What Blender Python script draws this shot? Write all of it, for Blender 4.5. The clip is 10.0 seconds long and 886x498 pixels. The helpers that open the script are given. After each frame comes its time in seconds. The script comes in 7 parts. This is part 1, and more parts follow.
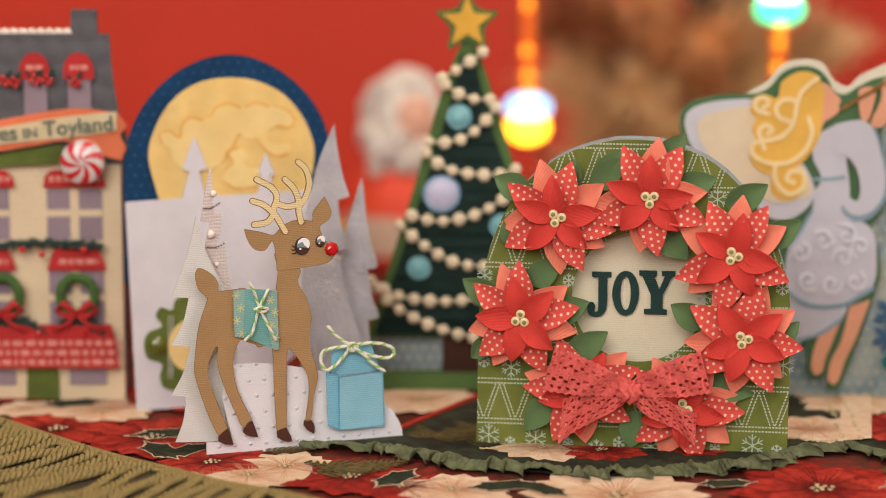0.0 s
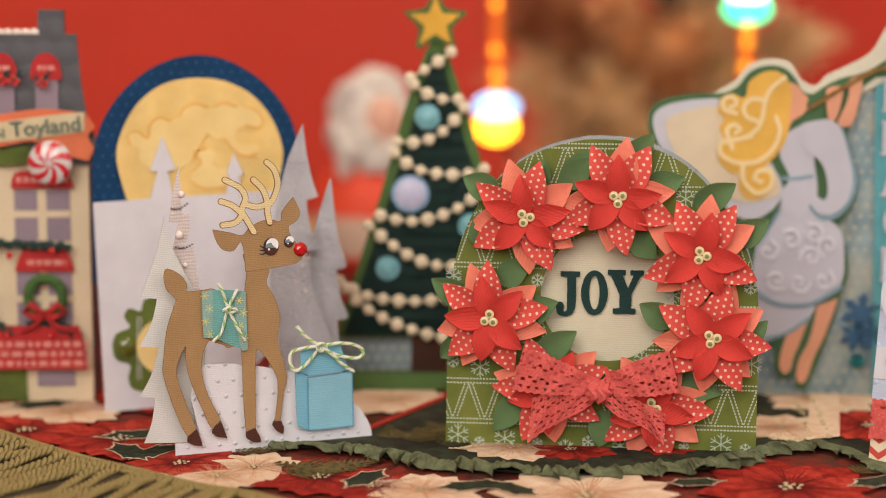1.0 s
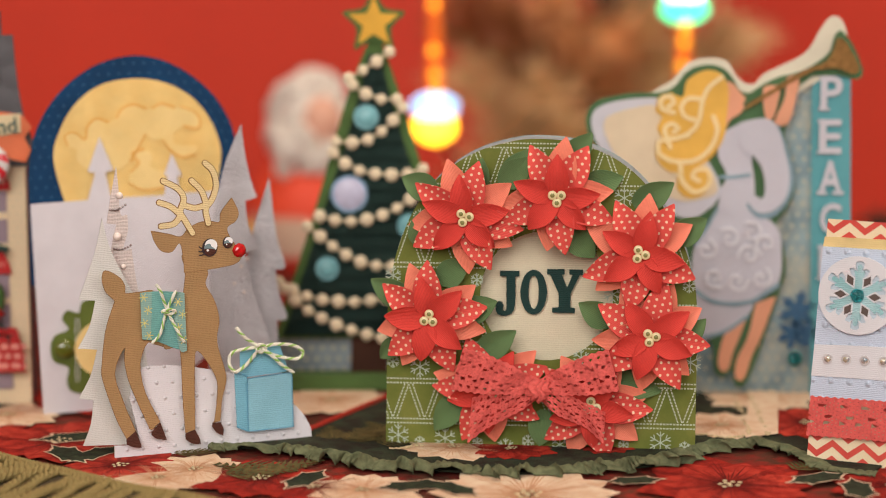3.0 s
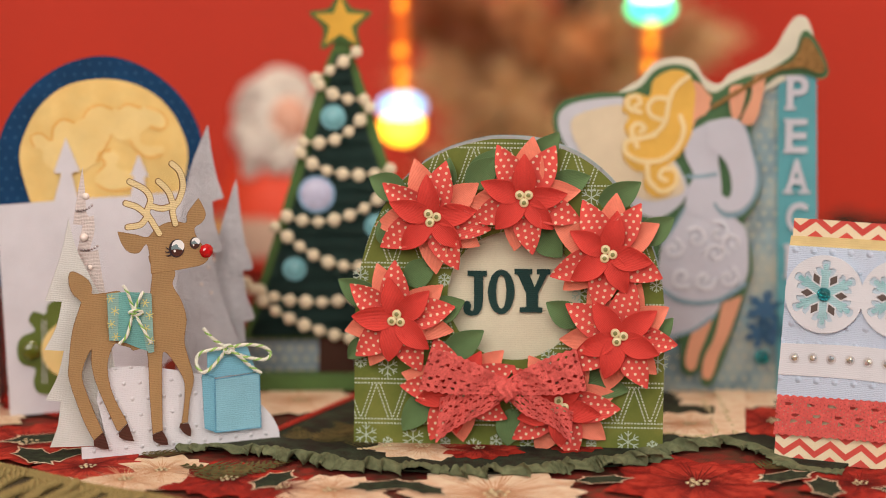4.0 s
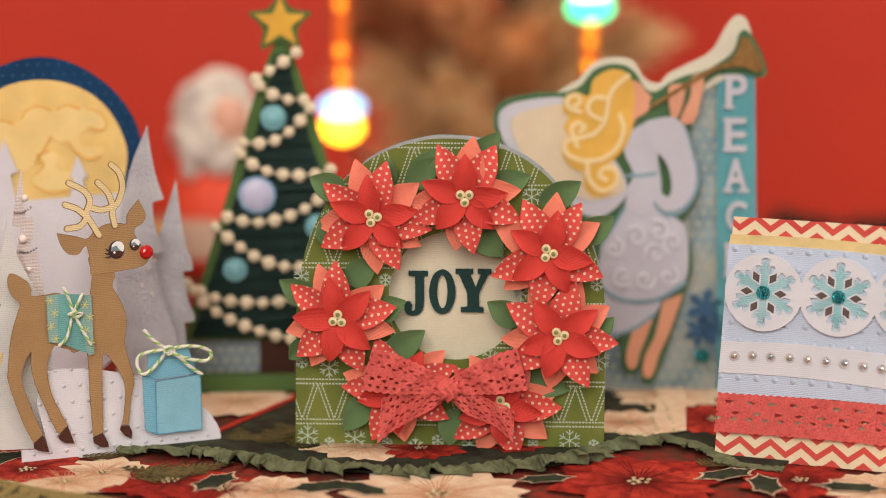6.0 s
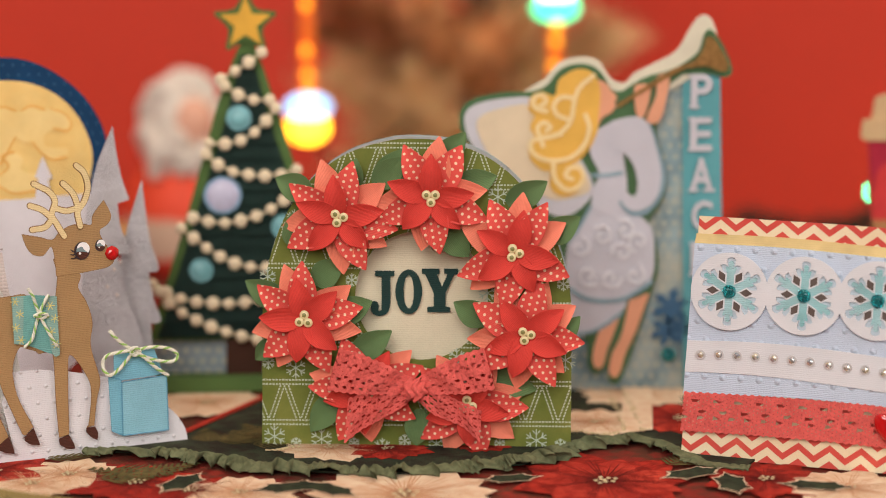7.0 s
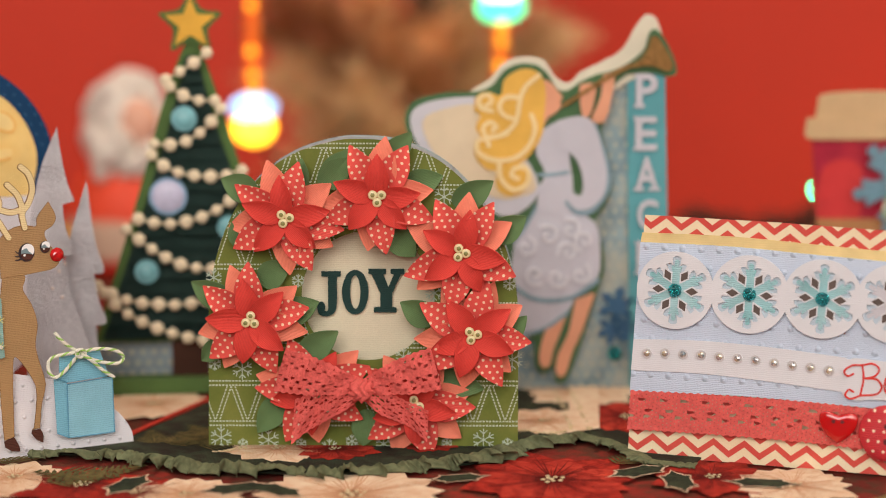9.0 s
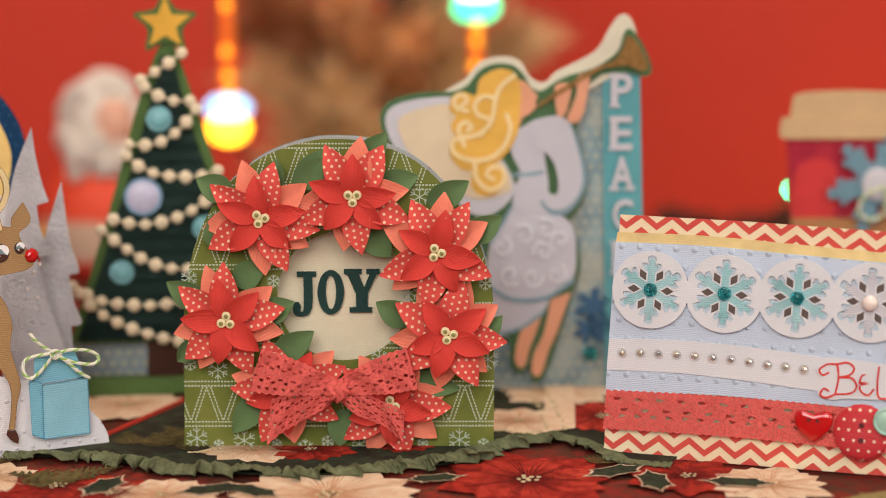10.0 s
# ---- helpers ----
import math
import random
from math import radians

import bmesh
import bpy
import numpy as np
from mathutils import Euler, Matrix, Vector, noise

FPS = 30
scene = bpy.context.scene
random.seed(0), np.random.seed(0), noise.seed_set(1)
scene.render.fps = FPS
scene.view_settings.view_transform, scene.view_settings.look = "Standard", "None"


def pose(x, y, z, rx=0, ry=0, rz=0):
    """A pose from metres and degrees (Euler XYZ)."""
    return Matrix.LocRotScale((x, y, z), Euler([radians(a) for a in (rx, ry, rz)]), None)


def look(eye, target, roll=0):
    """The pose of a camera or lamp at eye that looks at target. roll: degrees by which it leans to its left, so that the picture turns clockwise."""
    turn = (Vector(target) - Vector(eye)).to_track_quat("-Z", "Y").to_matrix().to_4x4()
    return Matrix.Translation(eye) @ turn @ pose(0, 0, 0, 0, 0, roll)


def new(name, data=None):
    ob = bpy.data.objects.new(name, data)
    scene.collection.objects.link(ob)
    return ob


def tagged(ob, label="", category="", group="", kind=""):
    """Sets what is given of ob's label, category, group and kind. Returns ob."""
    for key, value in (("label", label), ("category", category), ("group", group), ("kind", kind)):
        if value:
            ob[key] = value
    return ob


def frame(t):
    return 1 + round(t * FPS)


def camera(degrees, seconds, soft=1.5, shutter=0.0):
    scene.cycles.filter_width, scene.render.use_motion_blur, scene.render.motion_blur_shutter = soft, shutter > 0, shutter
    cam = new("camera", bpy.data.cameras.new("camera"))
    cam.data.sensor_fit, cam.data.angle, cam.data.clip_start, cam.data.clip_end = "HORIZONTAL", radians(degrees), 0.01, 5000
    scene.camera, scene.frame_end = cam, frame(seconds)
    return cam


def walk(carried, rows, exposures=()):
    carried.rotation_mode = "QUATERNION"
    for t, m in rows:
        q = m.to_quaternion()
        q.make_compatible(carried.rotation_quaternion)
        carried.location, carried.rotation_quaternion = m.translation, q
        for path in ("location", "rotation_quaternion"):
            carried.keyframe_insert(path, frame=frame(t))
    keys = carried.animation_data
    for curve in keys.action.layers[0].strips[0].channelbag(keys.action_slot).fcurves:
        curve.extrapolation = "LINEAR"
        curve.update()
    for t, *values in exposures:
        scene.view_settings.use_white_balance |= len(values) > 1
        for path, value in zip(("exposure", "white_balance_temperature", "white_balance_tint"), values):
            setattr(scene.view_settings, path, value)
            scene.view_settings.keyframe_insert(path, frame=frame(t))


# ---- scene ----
# ---- camera: a level pan from one spot on a tripod ----
cam = camera(23.32, 10.0, soft=1.0)
EYE = (0.0, 0.0, 0.2352)
PITCH = 79.92
YAWS = [(0.0, 3.939), (0.5, 3.53), (1.0, 3.093), (1.5, 2.691), (2.0, 2.302), (2.5, 1.887), (4.0, 0.565), (4.5, 0.159), (5.0, -0.211),
        (5.5, -0.594), (7.0, -1.95), (7.5, -2.338), (8.0, -2.718), (8.5, -3.067), (9.0, -3.404), (9.5, -3.736), (10.0, -4.066)]
walk(cam, [(t, pose(*EYE, PITCH, 0, yaw)) for t, yaw in YAWS])
cam.data.dof.use_dof = True
cam.data.dof.focus_distance = 0.864
cam.data.dof.aperture_fstop = 3.6

# ---- light: a dim room, a large softbox lamp high in front of the cards, two added fills ----
world = bpy.data.worlds.new("world")
scene.world = world
world.use_nodes = True
world.node_tree.nodes["Background"].inputs[0].default_value = (1.0, 0.9, 0.8, 1)
world.node_tree.nodes["Background"].inputs[1].default_value = 0.12
scene.view_settings.exposure = 0.0


def area(name, eye, target, size, power, color):
    data = bpy.data.lights.new(name, "AREA")
    data.shape, data.size, data.size_y, data.energy, data.color = "RECTANGLE", size[0], size[1], power, color
    ob = new(name, data)
    ob.matrix_world = look(eye, target)
    return ob


area("softbox_lamp", (-0.30, -0.75, 0.95), (0.0, 0.95, 0.08), (1.5, 1.1), 31, (1.0, 0.93, 0.86))
# Unseen fills, added to flatten the shading and brighten the tree and Santa
area("side_fill", (1.6, -0.7, 0.9), (0.05, 0.9, 0.1), (1.1, 1.2), 12, (1.0, 0.94, 0.89))
area("top_fill", (0.3, 0.95, 1.85), (0.12, 1.6, 0.0), (0.6, 0.6), 19, (1.0, 0.86, 0.7))
# ---- shaping helpers ----
MM = 0.001


def curve(points, step=5):
    """A closed outline through points: a third value marks a sharp corner."""
    n, out = len(points), []
    sharp = [len(p) > 2 for p in points]
    for i in range(n):
        p1, p2 = Vector(points[i][:2]), Vector(points[(i + 1) % n][:2])
        p0, p3 = Vector(points[i - 1][:2]), Vector(points[(i + 2) % n][:2])
        m1 = (p2 - p1) * 0.5 if sharp[i] else (p2 - p0) * 0.5
        m2 = (p2 - p1) * 0.5 if sharp[(i + 1) % n] else (p3 - p1) * 0.5
        k = 1 if sharp[i] and sharp[(i + 1) % n] else step
        for j in range(k):
            t = j / k
            out.append(p1 * (2 * t**3 - 3 * t * t + 1) + m1 * (t**3 - 2 * t * t + t) + p2 * (3 * t * t - 2 * t**3) + m2 * (t**3 - t * t))
    return [(p.x, p.y) for p in out]


def open_curve(points, step=6):
    """Points along a smooth open line, of any dimension."""
    ps, out = [Vector(p) for p in points], []
    for i in range(len(ps) - 1):
        a, b = ps[i], ps[i + 1]
        m1 = (b - ps[i - 1]) * 0.5 if i else b - a
        m2 = (ps[i + 2] - a) * 0.5 if i + 2 < len(ps) else b - a
        for j in range(step):
            t = j / step
            out.append(a * (2 * t**3 - 3 * t * t + 1) + m1 * (t**3 - 2 * t * t + t) + b * (3 * t * t - 2 * t**3) + m2 * (t**3 - t * t))
    return out + [ps[-1]]


def circle(x, y, r, n=40, ry=None):
    return [(x + r * math.cos(2 * math.pi * i / n), y + (ry or r) * math.sin(2 * math.pi * i / n)) for i in range(n)]


def stroke(points, width, n=7):
    """The outline of a line of that width with round ends; width a number or a pair (start, end)."""
    ps = [Vector(p) for p in open_curve([p[:2] for p in points], 5)]
    w0, w1 = width if isinstance(width, tuple) else (width, width)
    left, right, m = [], [], len(ps) - 1
    for i, p in enumerate(ps):
        d = (ps[min(i + 1, m)] - ps[max(i - 1, 0)]).normalized()
        h = (w0 + (w1 - w0) * i / m) / 2
        q = Vector((-d.y, d.x)) * h
        left.append(p + q), right.append(p - q)
    def cap(c, a, h):
        w = math.atan2(a.y - c.y, a.x - c.x)
        return [c + Vector((math.cos(w - math.pi * k / n), math.sin(w - math.pi * k / n))) * h for k in range(1, n)]
    loop = left + cap(ps[-1], left[-1], w1 / 2) + right[::-1] + cap(ps[0], right[0], w0 / 2)
    return [(p.x, p.y) for p in loop]


def slab(loops, front, thick=0.5, bm=None, soft=0.0):
    """Cut paper: outlines (the first one outside, the rest holes) in mm on a card's plane (x, up); front: mm before the plane."""
    bm = bm or bmesh.new()
    own = bmesh.new()
    edges = []
    for loop in loops:
        vs = [own.verts.new((x * MM, -front * MM, y * MM)) for x, y in loop]
        edges += [own.edges.new((vs[i - 1], vs[i])) for i in range(len(vs))]
    got = bmesh.ops.triangle_fill(own, edges=edges, use_beauty=True, normal=(0, -1, 0))
    faces = [g for g in got["geom"] if isinstance(g, bmesh.types.BMFace)]
    ext = bmesh.ops.extrude_face_region(own, geom=faces)
    bmesh.ops.translate(own, verts=[g for g in ext["geom"] if isinstance(g, bmesh.types.BMVert)], vec=(0, thick * MM, 0))
    bmesh.ops.recalc_face_normals(own, faces=own.faces)
    add(bm, own)
    return bm


def add(bm, other, m=None):
    """Move other's geometry into bm."""
    if m is not None:
        other.transform(m)
    me = bpy.data.meshes.new("tmp")
    other.to_mesh(me)
    other.free()
    bm.from_mesh(me)
    bpy.data.meshes.remove(me)
    return bm


def box(x0, x1, y0, y1, z0, z1, bevel=0.0):
    bm = bmesh.new()
    bmesh.ops.create_cube(bm, size=1)
    bm.transform(Matrix.LocRotScale(((x0 + x1) / 2, (y0 + y1) / 2, (z0 + z1) / 2), None, (x1 - x0, y1 - y0, z1 - z0)))
    if bevel:
        bmesh.ops.bevel(bm, geom=bm.edges[:], offset=bevel, segments=2, affect="EDGES", profile=0.5)
    return bm


def ball(center, radius, squash=(1, 1, 1), u=16, v=10):
    bm = bmesh.new()
    bmesh.ops.create_uvsphere(bm, u_segments=u, v_segments=v, radius=radius)
    bm.transform(Matrix.LocRotScale(center, None, squash))
    for f in bm.faces:
        f.smooth = True
    return bm


def tube(path, radius, sides=8, closed=False, bm=None, flat=1.0):
    """A round cord along points; radius a number or a function of 0..1."""
    bm = bm or bmesh.new()
    ps, n, rings = [Vector(p) for p in path], len(path), []
    up = Vector((0.13, 0.21, 0.97))
    for i, p in enumerate(ps):
        d = (ps[(i + 1) % n] - ps[i - 1]) if closed else (ps[min(i + 1, n - 1)] - ps[max(i - 1, 0)])
        d.normalize()
        a = d.cross(up)
        if a.length < 0.05:
            a = d.cross(Vector((1, 0, 0)))
        a.normalize()
        b = a.cross(d)
        r = radius(i / max(1, n - 1)) if callable(radius) else radius
        rings.append([bm.verts.new(p + a * (r * math.cos(2 * math.pi * k / sides)) + b * (r * flat * math.sin(2 * math.pi * k / sides))) for k in range(sides)])
    for i in range(n if closed else n - 1):
        r0, r1 = rings[i], rings[(i + 1) % n]
        for k in range(sides):
            bm.faces.new((r0[k], r0[(k + 1) % sides], r1[(k + 1) % sides], r1[k])).smooth = True
    if not closed:
        bm.faces.new(rings[0][::-1]), bm.faces.new(rings[-1])
    return bm


def twist(path, radius, pitch, phase=0.0):
    """One strand that winds round a path."""
    ps, out, run = [Vector(p) for p in path], [], 0.0
    for i, p in enumerate(ps):
        d = ps[min(i + 1, len(ps) - 1)] - ps[max(i - 1, 0)]
        d.normalize()
        a = d.cross(Vector((0.13, 0.21, 0.97))).normalized()
        b = a.cross(d)
        if i:
            run += (p - ps[i - 1]).length
        w = 2 * math.pi * run / pitch + phase
        out.append(p + a * (radius * math.cos(w)) + b * (radius * math.sin(w)))
    return out


def resample(path, step):
    ps, out, left = [Vector(p) for p in path], [Vector(path[0])], step
    for a, b in zip(ps, ps[1:]):
        length, at = (b - a).length, left
        while at <= length:
            out.append(a.lerp(b, at / length))
            at += step
        left = at - length
    return out


def shell(bm, thickness):
    """Give a sheet its thickness, with crisp rims."""
    bmesh.ops.recalc_face_normals(bm, faces=bm.faces)
    bmesh.ops.solidify(bm, geom=bm.faces[:], thickness=thickness)
    for e in bm.edges:
        if len(e.link_faces) == 2 and e.calc_face_angle(0.0) > 0.9:
            e.smooth = False
    return bm


def part(name, bm, material, parent, label="", at=None):
    me = bpy.data.meshes.new(name)
    bm.to_mesh(me)
    bm.free()
    me.materials.append(material)
    ob = new(name, me)
    ob.parent = parent
    if at is not None:
        ob.matrix_basis = parent.matrix_basis.inverted() @ at
    return tagged(ob, label)


def thing(name, label, category, m, group=""):
    ob = new(name)
    ob.empty_display_size = 0.02
    ob.matrix_world = m
    return tagged(ob, label, category, group)


def solid(name, bm, material, label="", category="", group="", kind=""):
    return tagged(part(name, bm, material, None), label, category, group, kind)


def letters(text, height, bold=0.0):
    """Outlines of built-in letters as a mesh on the plane (x, up), left at 0, standing on 0, 1 high."""
    data = bpy.data.curves.new("letters", "FONT")
    data.body, data.size, data.extrude, data.offset, data.resolution_u = text, 1.0, 0.02, bold, 4
    ob = new("letters", data)
    me = bpy.data.meshes.new_from_object(ob.evaluated_get(bpy.context.evaluated_depsgraph_get()))
    bpy.data.objects.remove(ob)
    bm = bmesh.new()
    bm.from_mesh(me)
    bpy.data.meshes.remove(me)
    lo = [min(v.co[i] for v in bm.verts) for i in range(2)]
    hi = [max(v.co[i] for v in bm.verts) for i in range(2)]
    k = height / (hi[1] - lo[1])
    bm.transform(Matrix.Rotation(radians(90), 4, "X") @ Matrix.Diagonal((k, k, k, 1)) @ Matrix.Translation((-lo[0], -lo[1], 0)))
    return bm, (hi[0] - lo[0]) * k


# ---- materials ----
def node_material(name):
    m = bpy.data.materials.new(name)
    m.use_nodes = True
    t = m.node_tree
    return m, t, t.nodes["Principled BSDF"]


def link(t, a, b):
    t.links.new(a, b)


def value(t, op, a, b=0.0, c=0.0):
    n = t.nodes.new("ShaderNodeMath")
    n.operation = op
    for i, v in enumerate((a, b, c)):
        if isinstance(v, (int, float)):
            n.inputs[i].default_value = v
        else:
            link(t, v, n.inputs[i])
    return n.outputs[0]


def mixed(t, fac, a, b):
    n = t.nodes.new("ShaderNodeMix")
    n.data_type = "RGBA"
    for i, v in ((0, fac), (6, a), (7, b)):
        if isinstance(v, (int, float)):
            n.inputs[i].default_value = v
        elif isinstance(v, tuple):
            n.inputs[i].default_value = (*v, 1) if len(v) == 3 else v
        else:
            link(t, v, n.inputs[i])
    return n.outputs[2]


def coords(t, m=None):
    """Object coordinates in mm: x, depth, up."""
    tc = t.nodes.new("ShaderNodeTexCoord")
    mp = t.nodes.new("ShaderNodeMapping")
    mp.inputs["Scale"].default_value = (1000, 1000, 1000)
    link(t, tc.outputs["Object"], mp.inputs[0])
    sep = t.nodes.new("ShaderNodeSeparateXYZ")
    link(t, mp.outputs[0], sep.inputs[0])
    return mp.outputs[0], sep.outputs[0], sep.outputs[1], sep.outputs[2]


def noise_tex(t, vec, scale, detail=3.0, rough=0.55, lo=0.3, hi=0.7):
    n = t.nodes.new("ShaderNodeTexNoise")
    n.inputs["Scale"].default_value, n.inputs["Detail"].default_value, n.inputs["Roughness"].default_value = scale, detail, rough
    link(t, vec, n.inputs["Vector"])
    r = t.nodes.new("ShaderNodeMapRange")
    r.inputs[1].default_value, r.inputs[2].default_value = lo, hi
    link(t, n.outputs["Fac"], r.inputs[0])
    return r.outputs[0]


def bump(t, bsdf, height, strength, distance):
    b = t.nodes.new("ShaderNodeBump")
    b.inputs["Strength"].default_value, b.inputs["Distance"].default_value = strength, distance
    link(t, height, b.inputs["Height"])
    link(t, b.outputs[0], bsdf.inputs["Normal"])


def sharp(t, v, lo, hi):
    r = t.nodes.new("ShaderNodeMapRange")
    r.inputs[1].default_value, r.inputs[2].default_value = lo, hi
    link(t, v, r.inputs[0])
    return r.outputs[0]


def dots(t, x, z, step, radius, soft=0.12):
    """Round dots in offset rows, 1 inside."""
    row = value(t, "DIVIDE", z, step)
    odd = value(t, "MODULO", value(t, "ADD", value(t, "FLOOR", row), 1000), 2)
    fx = value(t, "SUBTRACT", value(t, "FRACT", value(t, "ADD", value(t, "DIVIDE", x, step), value(t, "MULTIPLY", odd, 0.5))), 0.5)
    fz = value(t, "SUBTRACT", value(t, "FRACT", row), 0.5)
    d = value(t, "SQRT", value(t, "ADD", value(t, "MULTIPLY", fx, fx), value(t, "MULTIPLY", fz, fz)))
    return sharp(t, d, radius / step * (1 + soft), radius / step * (1 - soft))


def paper(name, color, ridge=0.7, grain=0.25, mottle=0.12, rough=0.75, dot=None, emboss=None, ink=None, relief=0.00014):
    """Cardstock: fine ribs and fibres; dot: (colour, step, radius) printed; emboss: (step, radius) raised dots; ink: (colour, amount) distressing in blotches."""
    m, t, b = node_material(name)
    vec, x, y, z = coords(t)
    blotch = noise_tex(t, vec, 0.06, 4)
    fibre = noise_tex(t, vec, 1.4, 3)
    dark = tuple(c * (1 - mottle * 1.6) for c in color)
    light = tuple(min(1, c * (1 + mottle)) for c in color)
    col = mixed(t, blotch, dark, light)
    col = mixed(t, value(t, "MULTIPLY", fibre, grain), col, tuple(c * 0.75 for c in color))
    if ink:
        col = mixed(t, value(t, "MULTIPLY", noise_tex(t, vec, 0.045, 5, 0.6, 0.42, 0.72), ink[1]), col, ink[0])
    rib = value(t, "SINE", value(t, "ADD", value(t, "MULTIPLY", z, 2 * math.pi / ridge), value(t, "MULTIPLY", noise_tex(t, vec, 0.5, 2), 2.5)))
    rib2 = value(t, "SINE", value(t, "MULTIPLY", x, 2 * math.pi / (ridge * 0.8)))
    height = value(t, "ADD", value(t, "MULTIPLY", rib, 0.5), value(t, "ADD", value(t, "MULTIPLY", rib2, 0.12), value(t, "MULTIPLY", fibre, 0.9)))
    # rib valleys are coloured darker, as shade between the ribs
    col = mixed(t, value(t, "MULTIPLY", sharp(t, rib, 0.0, -1.0), grain * 0.9), col, tuple(c * 0.62 for c in color))
    if dot:
        mask = dots(t, x, z, dot[1], dot[2])
        col = mixed(t, mask, col, dot[0])
    if emboss:
        height = value(t, "ADD", height, value(t, "MULTIPLY", dots(t, x, z, *emboss, 0.6), 9.0))
    link(t, col, b.inputs["Base Color"])
    b.inputs["Roughness"].default_value = rough
    b.inputs["Specular IOR Level"].default_value = 0.25
    bump(t, b, height, 0.75, relief)
    return m


def plain(name, color, rough=0.5, metal=0.0, coat=0.0, vary=0.12, scale=0.2, relief=0.0, spec=0.5):
    m, t, b = node_material(name)
    vec, x, y, z = coords(t)
    n = noise_tex(t, vec, scale, 4)
    link(t, mixed(t, n, tuple(c * (1 - vary) for c in color), tuple(min(1, c * (1 + vary)) for c in color)), b.inputs["Base Color"])
    b.inputs["Roughness"].default_value, b.inputs["Metallic"].default_value, b.inputs["Coat Weight"].default_value = rough, metal, coat
    b.inputs["Specular IOR Level"].default_value = spec
    if relief:
        bump(t, b, noise_tex(t, vec, scale * 8, 3), 0.6, relief)
    return m


def glow(name, color, power):
    m, t, b = node_material(name)
    b.inputs["Base Color"].default_value = (*color, 1)
    b.inputs["Emission Color"].default_value = (*color, 1)
    b.inputs["Emission Strength"].default_value = power
    return m
# ---- the room ----
red_paint = plain("red_wall_paint", (0.70, 0.040, 0.011), 0.6, vary=0.06, scale=0.004, relief=0.0002)
white_paint = plain("white_paint", (0.72, 0.68, 0.62), 0.7, vary=0.05, scale=0.004)
floor_wood = plain("floor_boards", (0.2, 0.1, 0.05), 0.45, vary=0.3, scale=0.01)
WALL_Y = 2.05
solid("wall_north", box(-2.1, 2.1, WALL_Y, WALL_Y + 0.1, -0.75, 1.9), red_paint, kind="structure", label="plain matt red painted wall", category="wall")
solid("wall_south", box(-2.1, 2.1, -2.2, -2.1, -0.75, 1.9), white_paint, kind="structure", label="plain pale painted wall", category="wall")
solid("wall_west", box(-2.2, -2.1, -2.2, WALL_Y + 0.1, -0.75, 1.9), white_paint, kind="structure", label="plain pale painted wall", category="wall")
solid("wall_east", box(2.1, 2.2, -2.2, WALL_Y + 0.1, -0.75, 1.9), white_paint, kind="structure", label="plain pale painted wall", category="wall")
solid("ceiling", box(-2.2, 2.2, -2.2, WALL_Y + 0.1, 1.9, 2.0), white_paint, kind="structure", label="plain white ceiling", category="ceiling")
solid("floor", box(-2.2, 2.2, -2.2, WALL_Y + 0.1, -0.85, -0.75), floor_wood, kind="structure", label="dark wooden floor", category="floor")
# ---- the table and its cloths ----
def cloth_material(name, a, b, vein, scale=0.02):
    m, t, bs = node_material(name)
    vec, x, y, z = coords(t)
    n = noise_tex(t, vec, scale, 5, 0.6)
    col = mixed(t, n, a, b)
    col = mixed(t, value(t, "MULTIPLY", noise_tex(t, vec, scale * 6, 4, 0.6, 0.42, 0.62), 0.75), col, vein)
    link(t, col, bs.inputs["Base Color"])
    bs.inputs["Roughness"].default_value = 0.9
    bs.inputs["Specular IOR Level"].default_value = 0.15
    weave = value(t, "ADD", value(t, "SINE", value(t, "MULTIPLY", x, 11.0)), value(t, "SINE", value(t, "MULTIPLY", y, 11.0)))
    bump(t, bs, value(t, "ADD", weave, value(t, "MULTIPLY", noise_tex(t, vec, 0.03, 3), 6)), 0.35, 0.0001)
    return m


cloth_red = cloth_material("dark_red_print_cotton", (0.09, 0.016, 0.012), (0.32, 0.034, 0.022), (0.06, 0.040, 0.022))
cloth_green = cloth_material("dark_green_print_cotton", (0.018, 0.028, 0.018), (0.05, 0.06, 0.035), (0.02, 0.012, 0.01))
print_red = cloth_material("red_petal_print", (0.36, 0.026, 0.016), (0.60, 0.070, 0.040), (0.24, 0.012, 0.008), 0.03)
print_deep = cloth_material("deep_red_petal_print", (0.27, 0.016, 0.011), (0.50, 0.040, 0.022), (0.14, 0.010, 0.007), 0.03)
print_cream = cloth_material("cream_petal_print", (0.70, 0.52, 0.36), (0.80, 0.68, 0.50), (0.66, 0.44, 0.28), 0.03)
print_leaf = cloth_material("dark_leaf_print", (0.020, 0.030, 0.018), (0.05, 0.065, 0.035), (0.015, 0.018, 0.012), 0.05)
print_fern = cloth_material("fern_print", (0.10, 0.09, 0.03), (0.17, 0.13, 0.05), (0.05, 0.05, 0.02), 0.05)
print_edge = cloth_material("pale_leaf_outline_print", (0.62, 0.46, 0.32), (0.72, 0.58, 0.42), (0.5, 0.3, 0.2), 0.05)
print_blush = cloth_material("blush_vein_print", (0.56, 0.32, 0.18), (0.66, 0.42, 0.26), (0.5, 0.25, 0.14), 0.05)
print_wine = cloth_material("wine_vein_print", (0.12, 0.008, 0.006), (0.22, 0.012, 0.010), (0.08, 0.01, 0.006), 0.05)
gold_thread = plain("gold_thread", (0.60, 0.50, 0.30), 0.5, metal=0.2, vary=0.3, scale=1.0)
seam_red = plain("red_piping", (0.50, 0.03, 0.012), 0.8, scale=0.6, relief=0.0005)
olive_velvet = plain("olive_gathered_cotton", (0.15, 0.170, 0.092), 0.9, vary=0.3, scale=0.3, relief=0.0005, spec=0.15)
